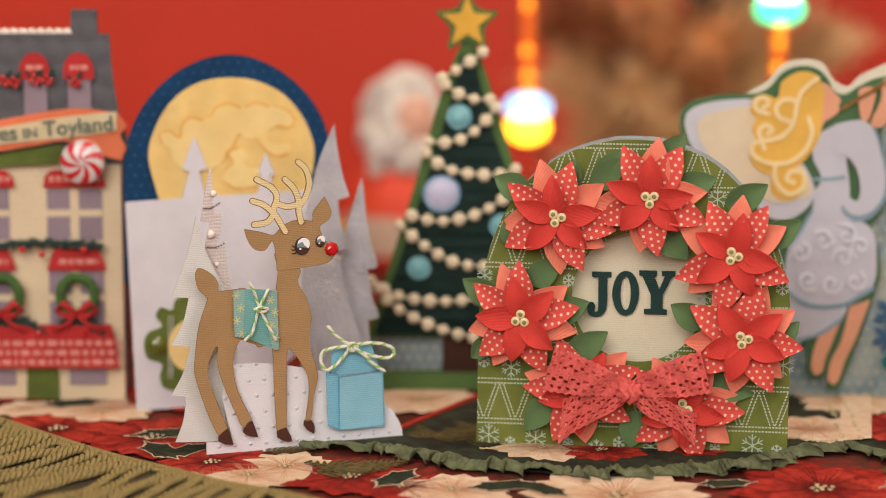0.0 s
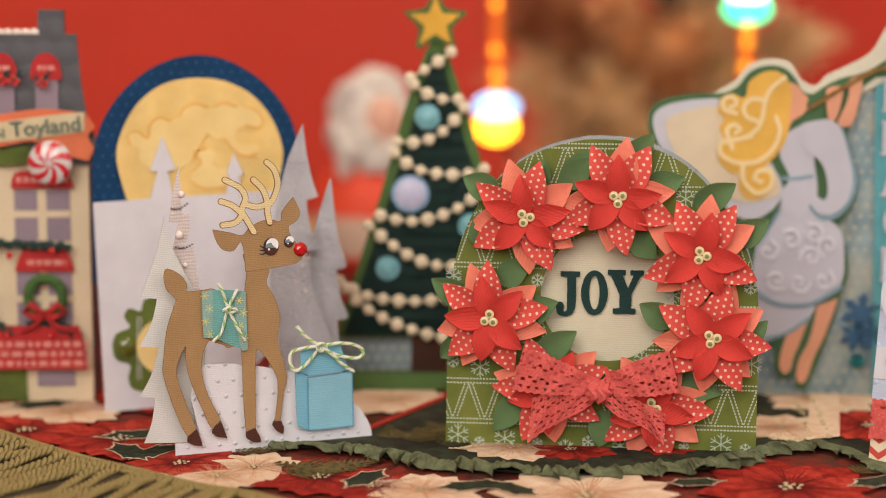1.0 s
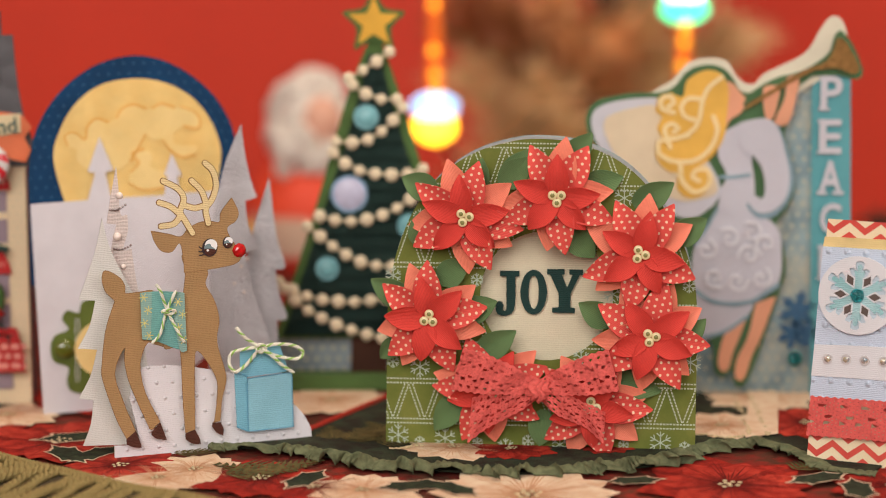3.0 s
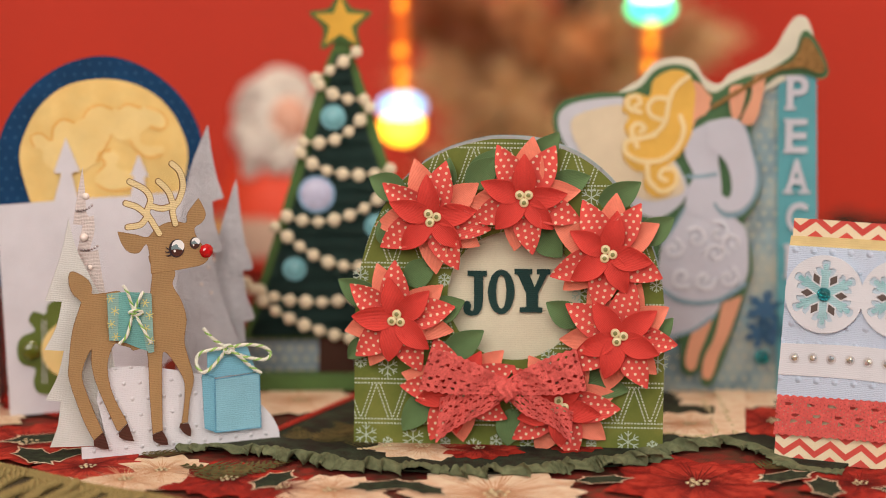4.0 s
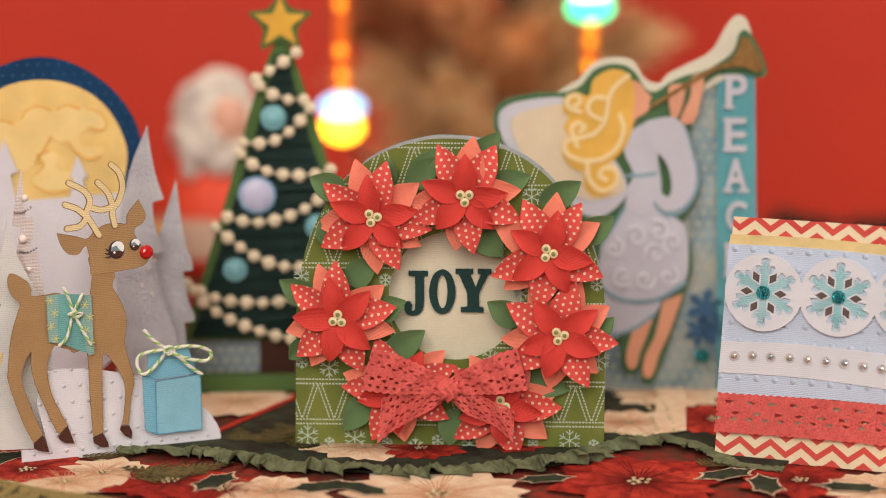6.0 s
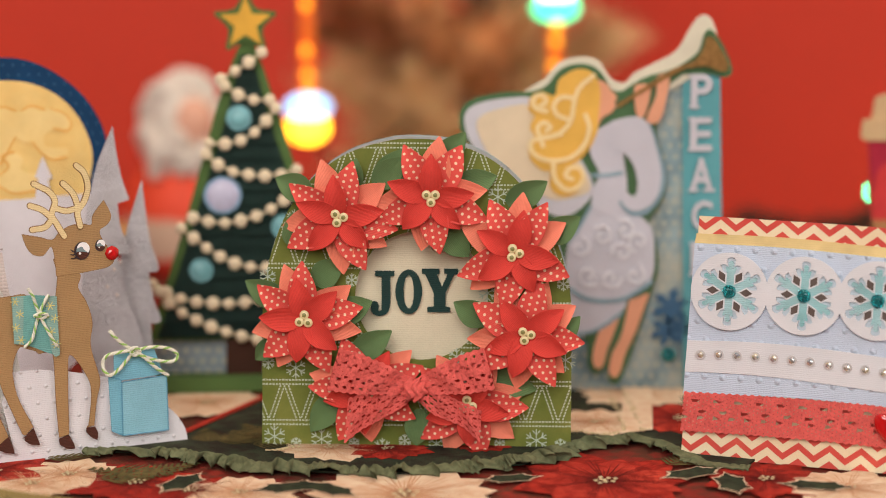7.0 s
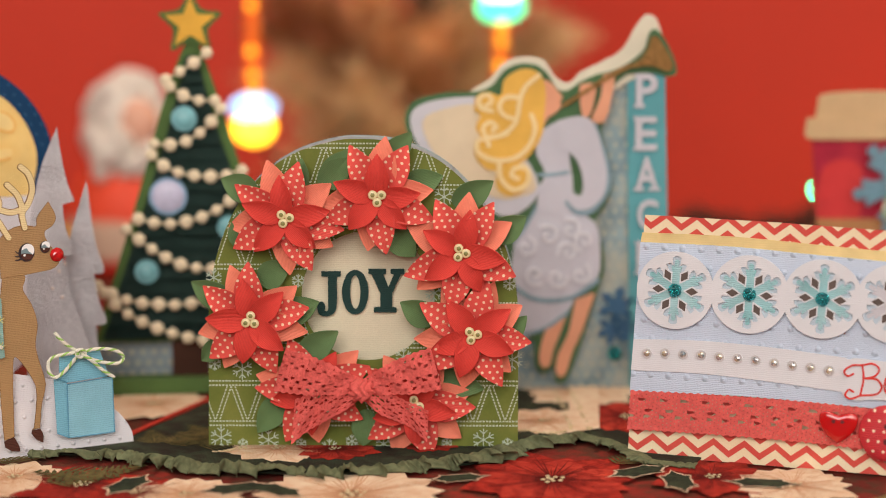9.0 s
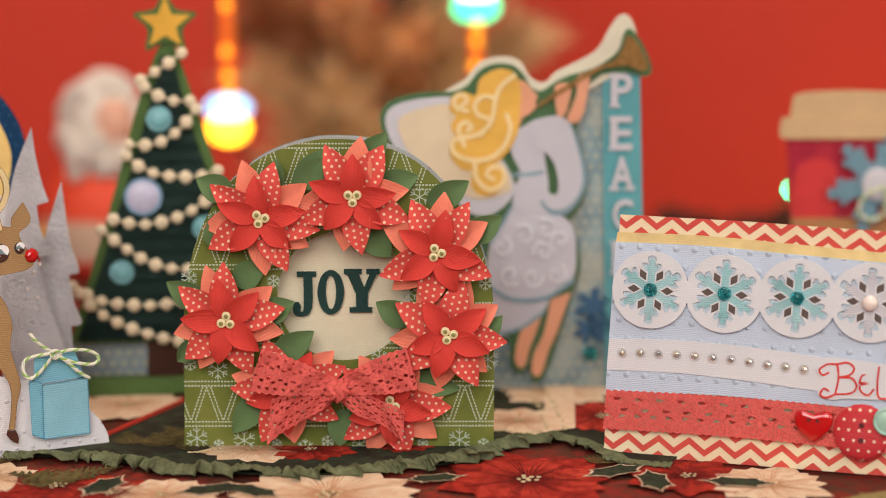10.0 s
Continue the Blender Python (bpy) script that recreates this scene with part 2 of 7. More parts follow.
olive_cord = plain("olive_cord", (0.31, 0.235, 0.088), 0.8, vary=0.2, scale=1.2, relief=0.0002, spec=0.3)
dark_wood = plain("dark_table_wood", (0.10, 0.05, 0.025), 0.4, vary=0.3, scale=0.02)

table = thing("table", "wooden table under a red floral tablecloth", "table", pose(0, 0.95, 0))
part("tabletop", box(-0.95, 0.95, -0.5, 0.44, -0.030, -0.0025, 0.002), dark_wood, table)
for x in (-0.88, 0.88):
    for y in (-0.43, 0.37):
        part("leg", box(x - 0.03, x + 0.03, y - 0.03, y + 0.03, -0.75, -0.03, 0.003), dark_wood, table)
cloth = bmesh.new()
bmesh.ops.create_grid(cloth, x_segments=60, y_segments=40, size=0.5)
cloth.transform(Matrix.Diagonal((1.94, 0.97, 1, 1)))
for v in cloth.verts:
    v.co.z = -0.0012 + 0.0011 * noise.noise(Vector((v.co.x * 14, v.co.y * 14, 0)))
bmesh.ops.solidify(cloth, geom=cloth.faces[:], thickness=0.0008)
tablecloth = tagged(part("tablecloth", cloth, cloth_red, None), "dark red cotton tablecloth printed with poinsettias and holly", "tablecloth")
tablecloth.matrix_basis = pose(0, 0.925, 0)


def flat_petal(bm, cx, cy, a, length, width, z, tip=0.6):
    """A pointed petal lying on the cloth, in mm."""
    n, pts = 8, []
    for i in range(n + 1):
        s = i / n
        pts.append((length * s, width / 2 * math.sin(math.pi * s**tip) ** 0.9))
    loop = pts + [(x, -y) for x, y in pts[-2:0:-1]]
    c, s = math.cos(a), math.sin(a)
    vs = [bm.verts.new(((cx + x * c - y * s) * MM, (cy + x * s + y * c) * MM, z * MM)) for x, y in loop]
    bm.faces.new(vs)


PRINT = random.Random(5)
PRINTED, BREADTH = [], random.Random(9)
DROP = pose(0, -0.925, 0)


def printed_flower(x, y, r, petal, under, z=0.25):
    """A printed poinsettia: two rings of petals and a gold middle."""
    a0 = PRINT.uniform(0, 6.28)
    z += 0.0009 * len(PRINTED)
    PRINTED.append(z)
    low, top, mid, rim = bmesh.new(), bmesh.new(), bmesh.new(), bmesh.new()
    for k in range(7):
        a = a0 + k * 0.8976 + PRINT.uniform(-0.12, 0.12)
        long = r * PRINT.uniform(0.85, 1.12)
        flat_petal(low, x, y, a + 0.45, long, r * BREADTH.uniform(0.58, 0.74), z + 0.007 * k, 0.8)
        flat_petal(rim, x, y, a, r * 0.86, r * 0.60, z + 0.065 + 0.014 * k, 0.8)
        flat_petal(top, x, y, a, r * 0.835, r * 0.545, z + 0.071 + 0.014 * k, 0.8)
    veins = bmesh.new()
    for k in range(7):
        a = a0 + k * 0.8976
        for da, q in ((0.0, 0.80), (-0.13, 0.62), (0.13, 0.62), (-0.26, 0.45), (0.26, 0.45), (0.45, 0.95), (0.38, 0.85), (0.52, 0.85)):
            flat_petal(veins, x, y, a + da, r * q, r * 0.018, z + 0.185)
    for k in range(9):
        a = k * 2.4
        add(mid, ball(((x + math.sqrt(k) * r * 0.045 * math.cos(a)) * MM, (y + math.sqrt(k) * r * 0.045 * math.sin(a)) * MM, (z + 0.45) * MM), r * 0.028 * MM, (1, 1, 0.3), 8, 5))
    ob = part("printed_flower", top, petal, tablecloth, "printed poinsettia")
    ob.matrix_basis = DROP
    part("outer_petals", low, under, ob)
    part("petal_outline", rim, under if petal is print_cream else print_deep, ob)
    part("flower_middle", mid, gold_thread, ob)
    part("vein_print", veins, print_blush if petal is print_cream else print_wine, ob)


def printed_leaf(x, y, r, a, z=0.12, kind=0):
    """A printed holly leaf with a pale outline, or a fern."""
    bm, rim = bmesh.new(), bmesh.new()
    if kind:
        for k in range(9):
            s = k / 9
            for side in (-1, 1):
                flat_petal(bm, x + math.cos(a) * r * s, y + math.sin(a) * r * s, a + side * 0.9, r * 0.45 * (1.1 - s), r * 0.06, z + 0.01 * k)
        flat_petal(bm, x, y, a, r, r * 0.05, z + 0.12)
        part("printed_fern", bm, print_fern, tablecloth, "printed fern").matrix_basis = DROP
        rim.free()
        return
    for out, grow, zz in ((rim, 1.0, z), (bm, 0.88, z + 0.03)):
        n, loop = 24, []
        for i in range(n):
            w = 2 * math.pi * i / n
            spike = (1.0 if i % 4 else 1.35) * grow
            px, py = r * 0.5 * math.cos(w) * spike, r * 0.24 * math.sin(w) * spike
            loop.append(out.verts.new(((x + px * math.cos(a) - py * math.sin(a)) * MM, (y + px * math.sin(a) + py * math.cos(a)) * MM, zz * MM)))
        out.faces.new(loop)
    ob = part("printed_leaf", bm, print_leaf, tablecloth, "dark green printed holly leaf")
    ob.matrix_basis = DROP
    part("leaf_outline", rim, print_edge, ob)


for (x, y), r, kind in zip([(90.2, 803.8), (12, 788.6), (-119.5, 820.2), (-150, 824.7), (-70.1, 796.5), (153.4, 804.3), (182.4, 791)], (38, 42, 24, 26, 24, 26, 27), (0, 1, 1, 0, 2, 2, 1)):
    printed_flower(x, y, r, (print_red, print_cream, print_deep)[kind], (print_deep, print_cream, print_deep)[kind])
for (x, y), r, kind in zip([(-132.1, 807.5), (-212.5, 903.6), (-181.2, 861.1), (-92, 807.9), (-247.9, 904.2), (-224.7, 871.9), (-51.1, 792.8), (-162.4, 876.2)], (24, 27, 34, 28, 15, 32, 26, 26), (1, 1, 0, 2, 1, 0, 1, 0)):
    printed_flower(x, y, r, (print_red, print_cream, print_deep)[kind], (print_deep, print_cream, print_deep)[kind])
for (x, y), r, a, kind in zip([(-175, 866.1), (-173.3, 839.5), (-106, 812.5), (-85.6, 810.7), (-227.7, 914.7), (-74, 805.2), (-130.7, 842.4), (-162.9, 840.2)], (30, 26, 30, 32, 26, 24, 22, 24), (0.3, 2.2, 0.2, 2.6, 0.4, 1.1, 0.2, 1.0), (0, 0, 1, 1, 0, 0, 1, 0)):
    printed_leaf(x, y, r, a, 0.75 + 0.0004 * (x + 300), kind)
for (x, y), r, a, kind in zip([(125.7, 811.8), (118.4, 823.4), (-31.3, 797.9), (-16.1, 794.3), (-103.1, 821.1), (-89.6, 819), (171, 792.7), (54.1, 806.8), (138.9, 797.1)], (24, 22, 26, 22, 30, 26, 24, 20, 24), (0.5, 0.9, 0.3, 2.4, 0.1, 0.6, 2.9, 0.2, 1.6), (0, 1, 0, 0, 1, 1, 0, 0, 0)):
    printed_leaf(x, y, r, a, 0.75 + 0.0004 * (x + 300), kind)
for k in range(54):
    x, y = PRINT.uniform(-520, 520), PRINT.uniform(905, 1330)
    if abs(x) < y * 0.3:
        printed_flower(x, y, PRINT.uniform(24, 40), *PRINT.choice(((print_red, print_deep), (print_cream, print_cream), (print_deep, print_deep))), z=0.05 + 0.01 * k)

# the dark runner with its gathered edge
FRONT = [(p[0], p[1]) for p in [(-117.2, 844.7), (-103.5, 844.1), (-89.7, 841.9), (-73.2, 834.6), (-52.1, 820.7), (-29.7, 814.2), (-7.5, 810.1), (14.5, 809.2), (36.9, 815.4), (59.5, 820.1), (79.8, 834.1), (96.8, 853.1), (111, 854.3), (120.7, 840.1), (127.4, 823.1), (137.9, 817.7), (148.5, 814.1)]]
BACK = [(165, 850), (190, 1010), (-8, 1018), (-51, 932), (-77, 880)]
runner_line = open_curve(FRONT, 3)
bm = bmesh.new()
vs = [bm.verts.new((x * MM, y * MM, 1.2 * MM)) for x, y in [(p.x, p.y + 6) for p in runner_line] + BACK]
edges = [bm.edges.new((vs[i - 1], vs[i])) for i in range(len(vs))]
bmesh.ops.triangle_fill(bm, edges=edges, use_beauty=True, normal=(0, 0, 1))
for f in bm.faces:
    if f.normal.z < 0:
        f.normal_flip()
ext = bmesh.ops.extrude_face_region(bm, geom=bm.faces[:])
bmesh.ops.translate(bm, verts=[g for g in ext["geom"] if isinstance(g, bmesh.types.BMVert)], vec=(0, 0, -0.0008))
runner = tagged(part("table_runner", bm, cloth_green, None), "dark green printed table runner with a gathered olive edge", "table runner")


def runner_flower(x, y, r, mat, under):
    printed_flower(x, y, r, mat, under, z=1.3)


for (x, y), r, kind in zip([(53.2, 904.8), (-17.1, 852.6), (6, 849.9), (45.7, 857), (133.2, 894.8), (119.3, 940.7), (95.9, 889.6)], (34, 24, 20, 16, 30, 30, 25), (1, 1, 0, 0, 0, 1, 1)):
    runner_flower(x, y, r, (print_red, print_cream)[kind], (print_deep, print_cream)[kind])
for k in range(16):
    q = PRINT.random()
    printed_leaf(-70 + 45 * q + PRINT.uniform(-4, 10), 845 + 70 * q * PRINT.random() + 12, 22, PRINT.uniform(0, 3), 1.35 + 0.02 * k, 1)
bm = bmesh.new()
for k in range(90):
    q = k / 89
    x, y = -80 + 75 * q, 874 + 146 * q
    add(bm, ball((x * MM, y * MM, 1.9 * MM), 1.5 * MM, (1, 0.6, 0.7), 6, 5), None)
part("piping", bm, seam_red, runner, "red piping along the seam")
bm = bmesh.new()
for k in range(40):
    x, y = (31.1, 871)
    add(bm, ball(((x + k * 1.9) * MM, (y + 2.5 * math.sin(k * 0.5) + PRINT.uniform(-1, 1)) * MM, 1.7 * MM), 0.9 * MM, (1.3, 0.9, 0.5), 6, 4))
for k in range(14):
    x, y = (-42.2, 846.7)
    add(bm, ball(((x + k * 0.9 + PRINT.uniform(-1, 1)) * MM, (y + k * 0.5 + PRINT.uniform(-1, 1)) * MM, 1.8 * MM), 0.7 * MM, (1.3, 0.9, 0.5), 6, 4))
band = bmesh.new()
quad = [band.verts.new((x * MM, y * MM, 2.05 * MM)) for x, y in [(103.5, 867.1), (118.2, 873.8), (127.8, 951.1), (114.9, 951.6)]]
band.faces.new(quad)
for k in range(60):
    x, y = (106.3, 870.6)
    add(bm, ball(((x + PRINT.choice((0, 1, 7, 8)) + PRINT.uniform(-0.5, 0.5)) * MM, (y + PRINT.uniform(0, 85)) * MM, 2.3 * MM), 0.8 * MM, (1.2, 1.0, 0.4), 6, 4))
part("ribbon_strip", band, print_cream, runner, "pale pink ribbon strip flecked with gold")
tagged(part("gold_braid", bm, gold_thread, runner, "pale gold metallic thread trim"), kind="stuff")

line = resample([Vector((p.x, p.y, 0)) for p in runner_line], 0.5)
bm, tops, lows = bmesh.new(), [], []
for i, p in enumerate(line):
    d = (line[min(i + 12, len(line) - 1)] - line[max(i - 12, 0)]).normalized()
    n = Vector((d.y, -d.x, 0))
    s = i * 0.5
    wob = noise.noise(Vector((s * 0.045, 1.7, 0)))
    ph = s * 0.42 + 11.0 * noise.noise(Vector((s * 0.055, 0, 0)))
    ph2 = s * 1.9 + 8.0 * noise.noise(Vector((s * 0.10, 5, 0)))
    pinch = 0.5 + max(-0.4, 1.4 * noise.noise(Vector((s * 0.07, 8, 0))))
    rise = min(1.0, 0.45 + s / 90) * (0.25 + 0.75 * min(1.0, max(0.0, (122 - p.x) / 14)))
    big = math.sin(ph)
    big = math.copysign(abs(big) ** 0.7, big)
    top, low = [], []
    for j in range(15):
        w = j / 14
        arch = math.sin(math.pi * min(1.0, 0.06 + 0.88 * w)) ** 0.8
        q = p + n * (-12.0 * (1 - w) * (0.6 + 0.4 * rise) * (1 + 0.2 * wob) + w * (3.4 * rise * math.sin(ph + 1.1) + 1.3 * pinch * math.cos(ph2))) + d * (2.6 * w * math.cos(ph + 0.5) + 1.2 * pinch * w * w * math.cos(ph2 + 1))
        z = 1.1 + rise * (2.5 * arch * (1 + 0.5 * wob) + (0.5 * arch + 3.7 * w**1.5) * max(-0.28, big) + (0.3 + 1.1 * arch) * pinch * math.sin(ph2 + 1.2 * w + math.sin(ph)))
        z = max(0.9 + 0.3 * w, z)
        top.append(bm.verts.new((q.x * MM, q.y * MM, z * MM)))
        low.append(bm.verts.new((q.x * MM, (q.y + 0.15) * MM, (z - 0.4) * MM)))
    tops.append(top), lows.append(low)
for i in range(len(tops) - 1):
    for j in range(14):
        bm.faces.new((tops[i][j], tops[i][j + 1], tops[i + 1][j + 1], tops[i + 1][j])).smooth = True
        bm.faces.new((lows[i][j], lows[i + 1][j], lows[i + 1][j + 1], lows[i][j + 1])).smooth = True
    for j in (0, 14):
        bm.faces.new((tops[i][j], tops[i + 1][j], lows[i + 1][j], lows[i][j]))
for e in bm.edges:
    if len(e.link_faces) == 2 and not (e.link_faces[0].smooth and e.link_faces[1].smooth):
        e.smooth = False
part("ruffle", bm, olive_velvet, runner, "gathered olive green cotton ruffle")


# the corded fringe of a folded throw that lies along the front edge
def fringe(name, edge, toward, count, length, seed, high, slope):
    rnd = random.Random(seed)
    ob = thing(name, "olive green braided border with twisted cord fringe on the tablecloth", "fringe", pose(0, 0, 0))
    path = resample([Vector((*p, 0)) for p in open_curve(edge, 8)], 0.25)
    lead = (path[-1] - path[0]).normalized()
    front = Vector((lead.y, -lead.x, 0))
    front = front if front.y < 0 else -front
    pad, rows = bmesh.new(), []
    for p in path[::16] + [path[-1]]:
        row = []
        for j in range(9):
            q = p + front * (-1.0 + 11.0 * j)
            row.append(pad.verts.new((q.x * MM, q.y * MM, max(0.9, high - 1.2 - max(0.0, slope * (11.0 * j - 6))) * MM)))
        foot = p - front * 1.5
        rows.append([pad.verts.new((foot.x * MM, foot.y * MM, 0.4 * MM))] + row)
    for a, b in zip(rows, rows[1:]):
        for j in range(9):
            pad.faces.new((a[j], a[j + 1], b[j + 1], b[j])).smooth = True
    bmesh.ops.recalc_face_normals(pad, faces=pad.faces)
    # the sheet's dark colour stands for the shade between the cords
    part("throw_edge", pad, cord_shade, ob, "folded olive fabric under the fringe, darkened as shade between the cords")
    for row in range(4):
        bm = bmesh.new()
        for i in range(0, len(path) - 8, 8):
            d = (path[min(i + 8, len(path) - 1)] - path[i]).normalized()
            c = path[i] + front * (0.6 + row * 1.7) + d * (0.9 * (row % 2))
            ang = math.atan2(d.y, d.x) + (0.65 if row % 2 else -0.65)
            b = ball((0, 0, 0), 1.0, (1.5 * MM, 0.72 * MM, 0.9 * MM), 8, 6)
            b.transform(Matrix.Translation((c.x * MM, c.y * MM, (high - 0.4 + 0.35 * (row in (1, 2))) * MM)) @ Matrix.Rotation(ang, 4, "Z"))
            add(bm, b)
        tagged(part("braid_heading", bm, olive_cord, ob, "woven braid heading"), kind="stuff")
    for k in range(count):
        u = k / (count - 1)
        t = (Vector((*toward[0], 0)) * (1 - u) + Vector((*toward[1], 0)) * u).normalized()
        p = path[int((len(path) - 1) * (k + 0.5) / count)]
        side = Vector((-t.y, t.x, 0))
        sway, run = rnd.uniform(-0.10, 0.10), length * rnd.uniform(0.85, 1.15)
        pts = []
        for i in range(11):
            s = i / 10
            q = p + front * 5.5 + t * (run * s) + side * (run * (sway * s + 0.025 * math.sin(8 * s + k * 2.1)))
            drop = max(0.0, (q - p).dot(front) - 6) * slope
            pts.append(Vector((q.x, q.y, max(2.4, high - 0.2 - drop) + 0.9 * math.sin(s * 6.0 + k * 1.3) + rnd.uniform(0, 0.8))))
        line = resample(open_curve(pts, 5), 0.5)
        bm = bmesh.new()
        for ph in (0, math.pi):
            tube([v * MM for v in twist(line, 1.02, 5.4, ph + k)], 0.98 * MM, 7, bm=bm)
        part("cord", bm, olive_cord, ob)
    return ob


# much darker than the cords: shade in the gaps, put into the colour
cord_shade = plain("throw_cloth_painted_shade", (0.05, 0.036, 0.014), 0.9, vary=0.2, scale=0.4)
fringe("fringe", [(-292.3, 917.2), (-249.2, 872.9), (-220.5, 846.1), (-188.4, 818.7), (-162.1, 800.7), (-136.8, 782.8), (-113.5, 771.6), (-90.3, 755.7)], ((-0.97, -0.23), (-0.25, -0.97)), 40, 62, 3, 5.0, 0.08)
fringe("fringe", [(199.6, 754.1), (212.3, 761.9), (226.6, 766.8), (247.1, 769.9)], ((0.2, -0.98), (0.4, -0.9)), 9, 30, 4, 4.0, 0.1)
# ---- papers ----
CREAM_INK = (0.82, 0.76, 0.55)
white_linen = paper("white_linen_paper", (0.66, 0.66, 0.63), 0.75, 0.2, 0.04, relief=0.0001)
white_smooth = paper("smooth_white_paper", (0.66, 0.64, 0.68), 0.9, 0.06, 0.05)
fold_paper = paper("creased_white_paper", (0.58, 0.57, 0.60), 16.0, 0.08, 0.10, relief=0.0009)
pearl_paper = paper("pearly_vellum", (0.66, 0.58, 0.55), 1.4, 0.3, 0.05, 0.35)
snow_paper = paper("embossed_snow_paper", (0.70, 0.69, 0.73), 0.8, 0.06, 0.03, emboss=(6.6, 0.6), relief=0.00009)
navy_paper = paper("navy_dotted_paper", (0.002, 0.040, 0.115), 0.9, 0.2, 0.15, dot=((0.03, 0.10, 0.20), 4.4, 0.5))
moon_paper = paper("moon_yellow_paper", (0.80, 0.58, 0.22), 1.0, 0.12, 0.1, ink=((0.78, 0.47, 0.13), 0.6))
moon_light = paper("pale_moon_paper", (0.83, 0.63, 0.27), 1.0, 0.12, 0.08, ink=((0.80, 0.55, 0.19), 0.6))
moon_ink = paper("orange_chalk_ink", (0.80, 0.45, 0.12), 1.0, 0.2, 0.1)
deer_brown = paper("kraft_brown_cardstock", (0.385, 0.235, 0.105), 0.72, 0.3, 0.08, relief=0.00012)
deer_edge = paper("dark_brown_ink", (0.25, 0.13, 0.05), 0.7, 0.4, 0.1)
hoof_brown = paper("chocolate_cardstock", (0.085, 0.028, 0.018), 0.62, 0.5, 0.1)
antler_cream = paper("antler_cream_cardstock", (0.78, 0.63, 0.34), 0.75, 0.3, 0.06)
teal_paper = paper("teal_cardstock", (0.17, 0.42, 0.40), 0.8, 0.4, 0.12)
mint_paper = paper("mint_print_paper", (0.25, 0.42, 0.38), 0.8, 0.2, 0.1)
gold_print = plain("gold_print", (0.62, 0.55, 0.18), 0.5)
sky_paper = paper("sky_blue_cardstock", (0.27, 0.55, 0.67), 0.85, 0.35, 0.07)
# darker copy of the sky blue: painted shade of the gift's side and lid
sky_side = paper("shaded_blue_cardstock", (0.20, 0.48, 0.62), 0.85, 0.35, 0.07)
blue_ink = paper("blue_edge_ink", (0.12, 0.34, 0.50), 0.8, 0.4, 0.1)
olive_paper = paper("olive_paper", (0.12, 0.16, 0.03), 0.9, 0.3, 0.25)
twine_white = plain("white_twine", (0.72, 0.72, 0.62), 0.9, vary=0.1, scale=2)
twine_green = plain("green_twine", (0.30, 0.52, 0.13), 0.9, vary=0.15, scale=2)
pearl = plain("pearl", (0.80, 0.70, 0.64), 0.18, coat=0.6, vary=0.05)
silver = plain("silver_chain", (0.45, 0.40, 0.40), 0.3, metal=0.8)
black_ink = plain("dark_ink", (0.02, 0.008, 0.012), 0.5)
eye_white = plain("eye_white", (0.80, 0.80, 0.80), 0.5, vary=0.03)
eye_grey = plain("eye_grey_teal", (0.16, 0.24, 0.26), 0.5)
red_gem = plain("red_rhinestone", (0.46, 0.008, 0.010), 0.06, coat=1.0, vary=0.4, scale=0.5)
olive_gem = plain("olive_button", (0.09, 0.11, 0.012), 0.12, coat=0.8, vary=0.3)


def gem(center, r, height, facets=8):
    """A faceted stone that faces the viewer."""
    bm = bmesh.new()
    rings = [(r, 0.0), (r * 0.97, height * 0.35), (r * 0.68, height * 0.8), (r * 0.42, height)]
    loops = []
    for k, (q, h) in enumerate(rings):
        loops.append([bm.verts.new((center[0] * MM + q * MM * math.cos(2 * math.pi * (i + 0.5 * (k % 2)) / facets), (-center[1] - h) * MM,
                                    center[2] * MM + q * MM * math.sin(2 * math.pi * (i + 0.5 * (k % 2)) / facets))) for i in range(facets)])
    for k in range(3):
        for i in range(facets):
            a, b, c, d = loops[k][i], loops[k][(i + 1) % facets], loops[k + 1][(i + 1) % facets], loops[k + 1][i]
            if k % 2:
                bm.faces.new((a, b, c)), bm.faces.new((a, c, d))
            else:
                bm.faces.new((a, b, d)), bm.faces.new((b, c, d))
    bm.faces.new(loops[3])
    bmesh.ops.recalc_face_normals(bm, faces=bm.faces)
    return bm


def dome(center, r, height, u=20, v=8):
    """Half a bead on a card: centre (x, front, up) in mm."""
    return ball((center[0] * MM, -center[1] * MM, center[2] * MM), 1.0, (r * MM, height * MM, r * MM), u, v)


def twine(name, paths, radius, parent, label, at=None):
    """Baker's twine: a white and a green strand wound round each other along paths in mm (x, front, up)."""
    white, green = bmesh.new(), bmesh.new()
    for path in paths:
        line = resample([Vector((p[0] * MM, -p[1] * MM, p[2] * MM)) for p in open_curve(path, 8)], 0.35 * MM)
        for k, bm in enumerate((white, green, white)):
            tube(twist(line, radius * 0.5 * MM, 5.2 * MM, k * 2.09), radius * 0.62 * MM, 6, bm=bm)
    ob = part(name, white, twine_white, parent, label, at)
    part("green_strand", green, twine_green, ob, "green strand of the twine")
    return ob


# ---- the pop-up reindeer card ----
DEER = pose(-0.1151, 0.8502, 0, -3, 0, 22.93)
MOON = pose(-0.1863, 0.9090, 0, -4, 0, 16.49)
FIRS = pose(-0.1180, 0.9050, 0, -3, 0, 2.00)
card = thing("reindeer_card", "handmade pop-up card, brown paper reindeer before a yellow moon", "greeting card", DEER)
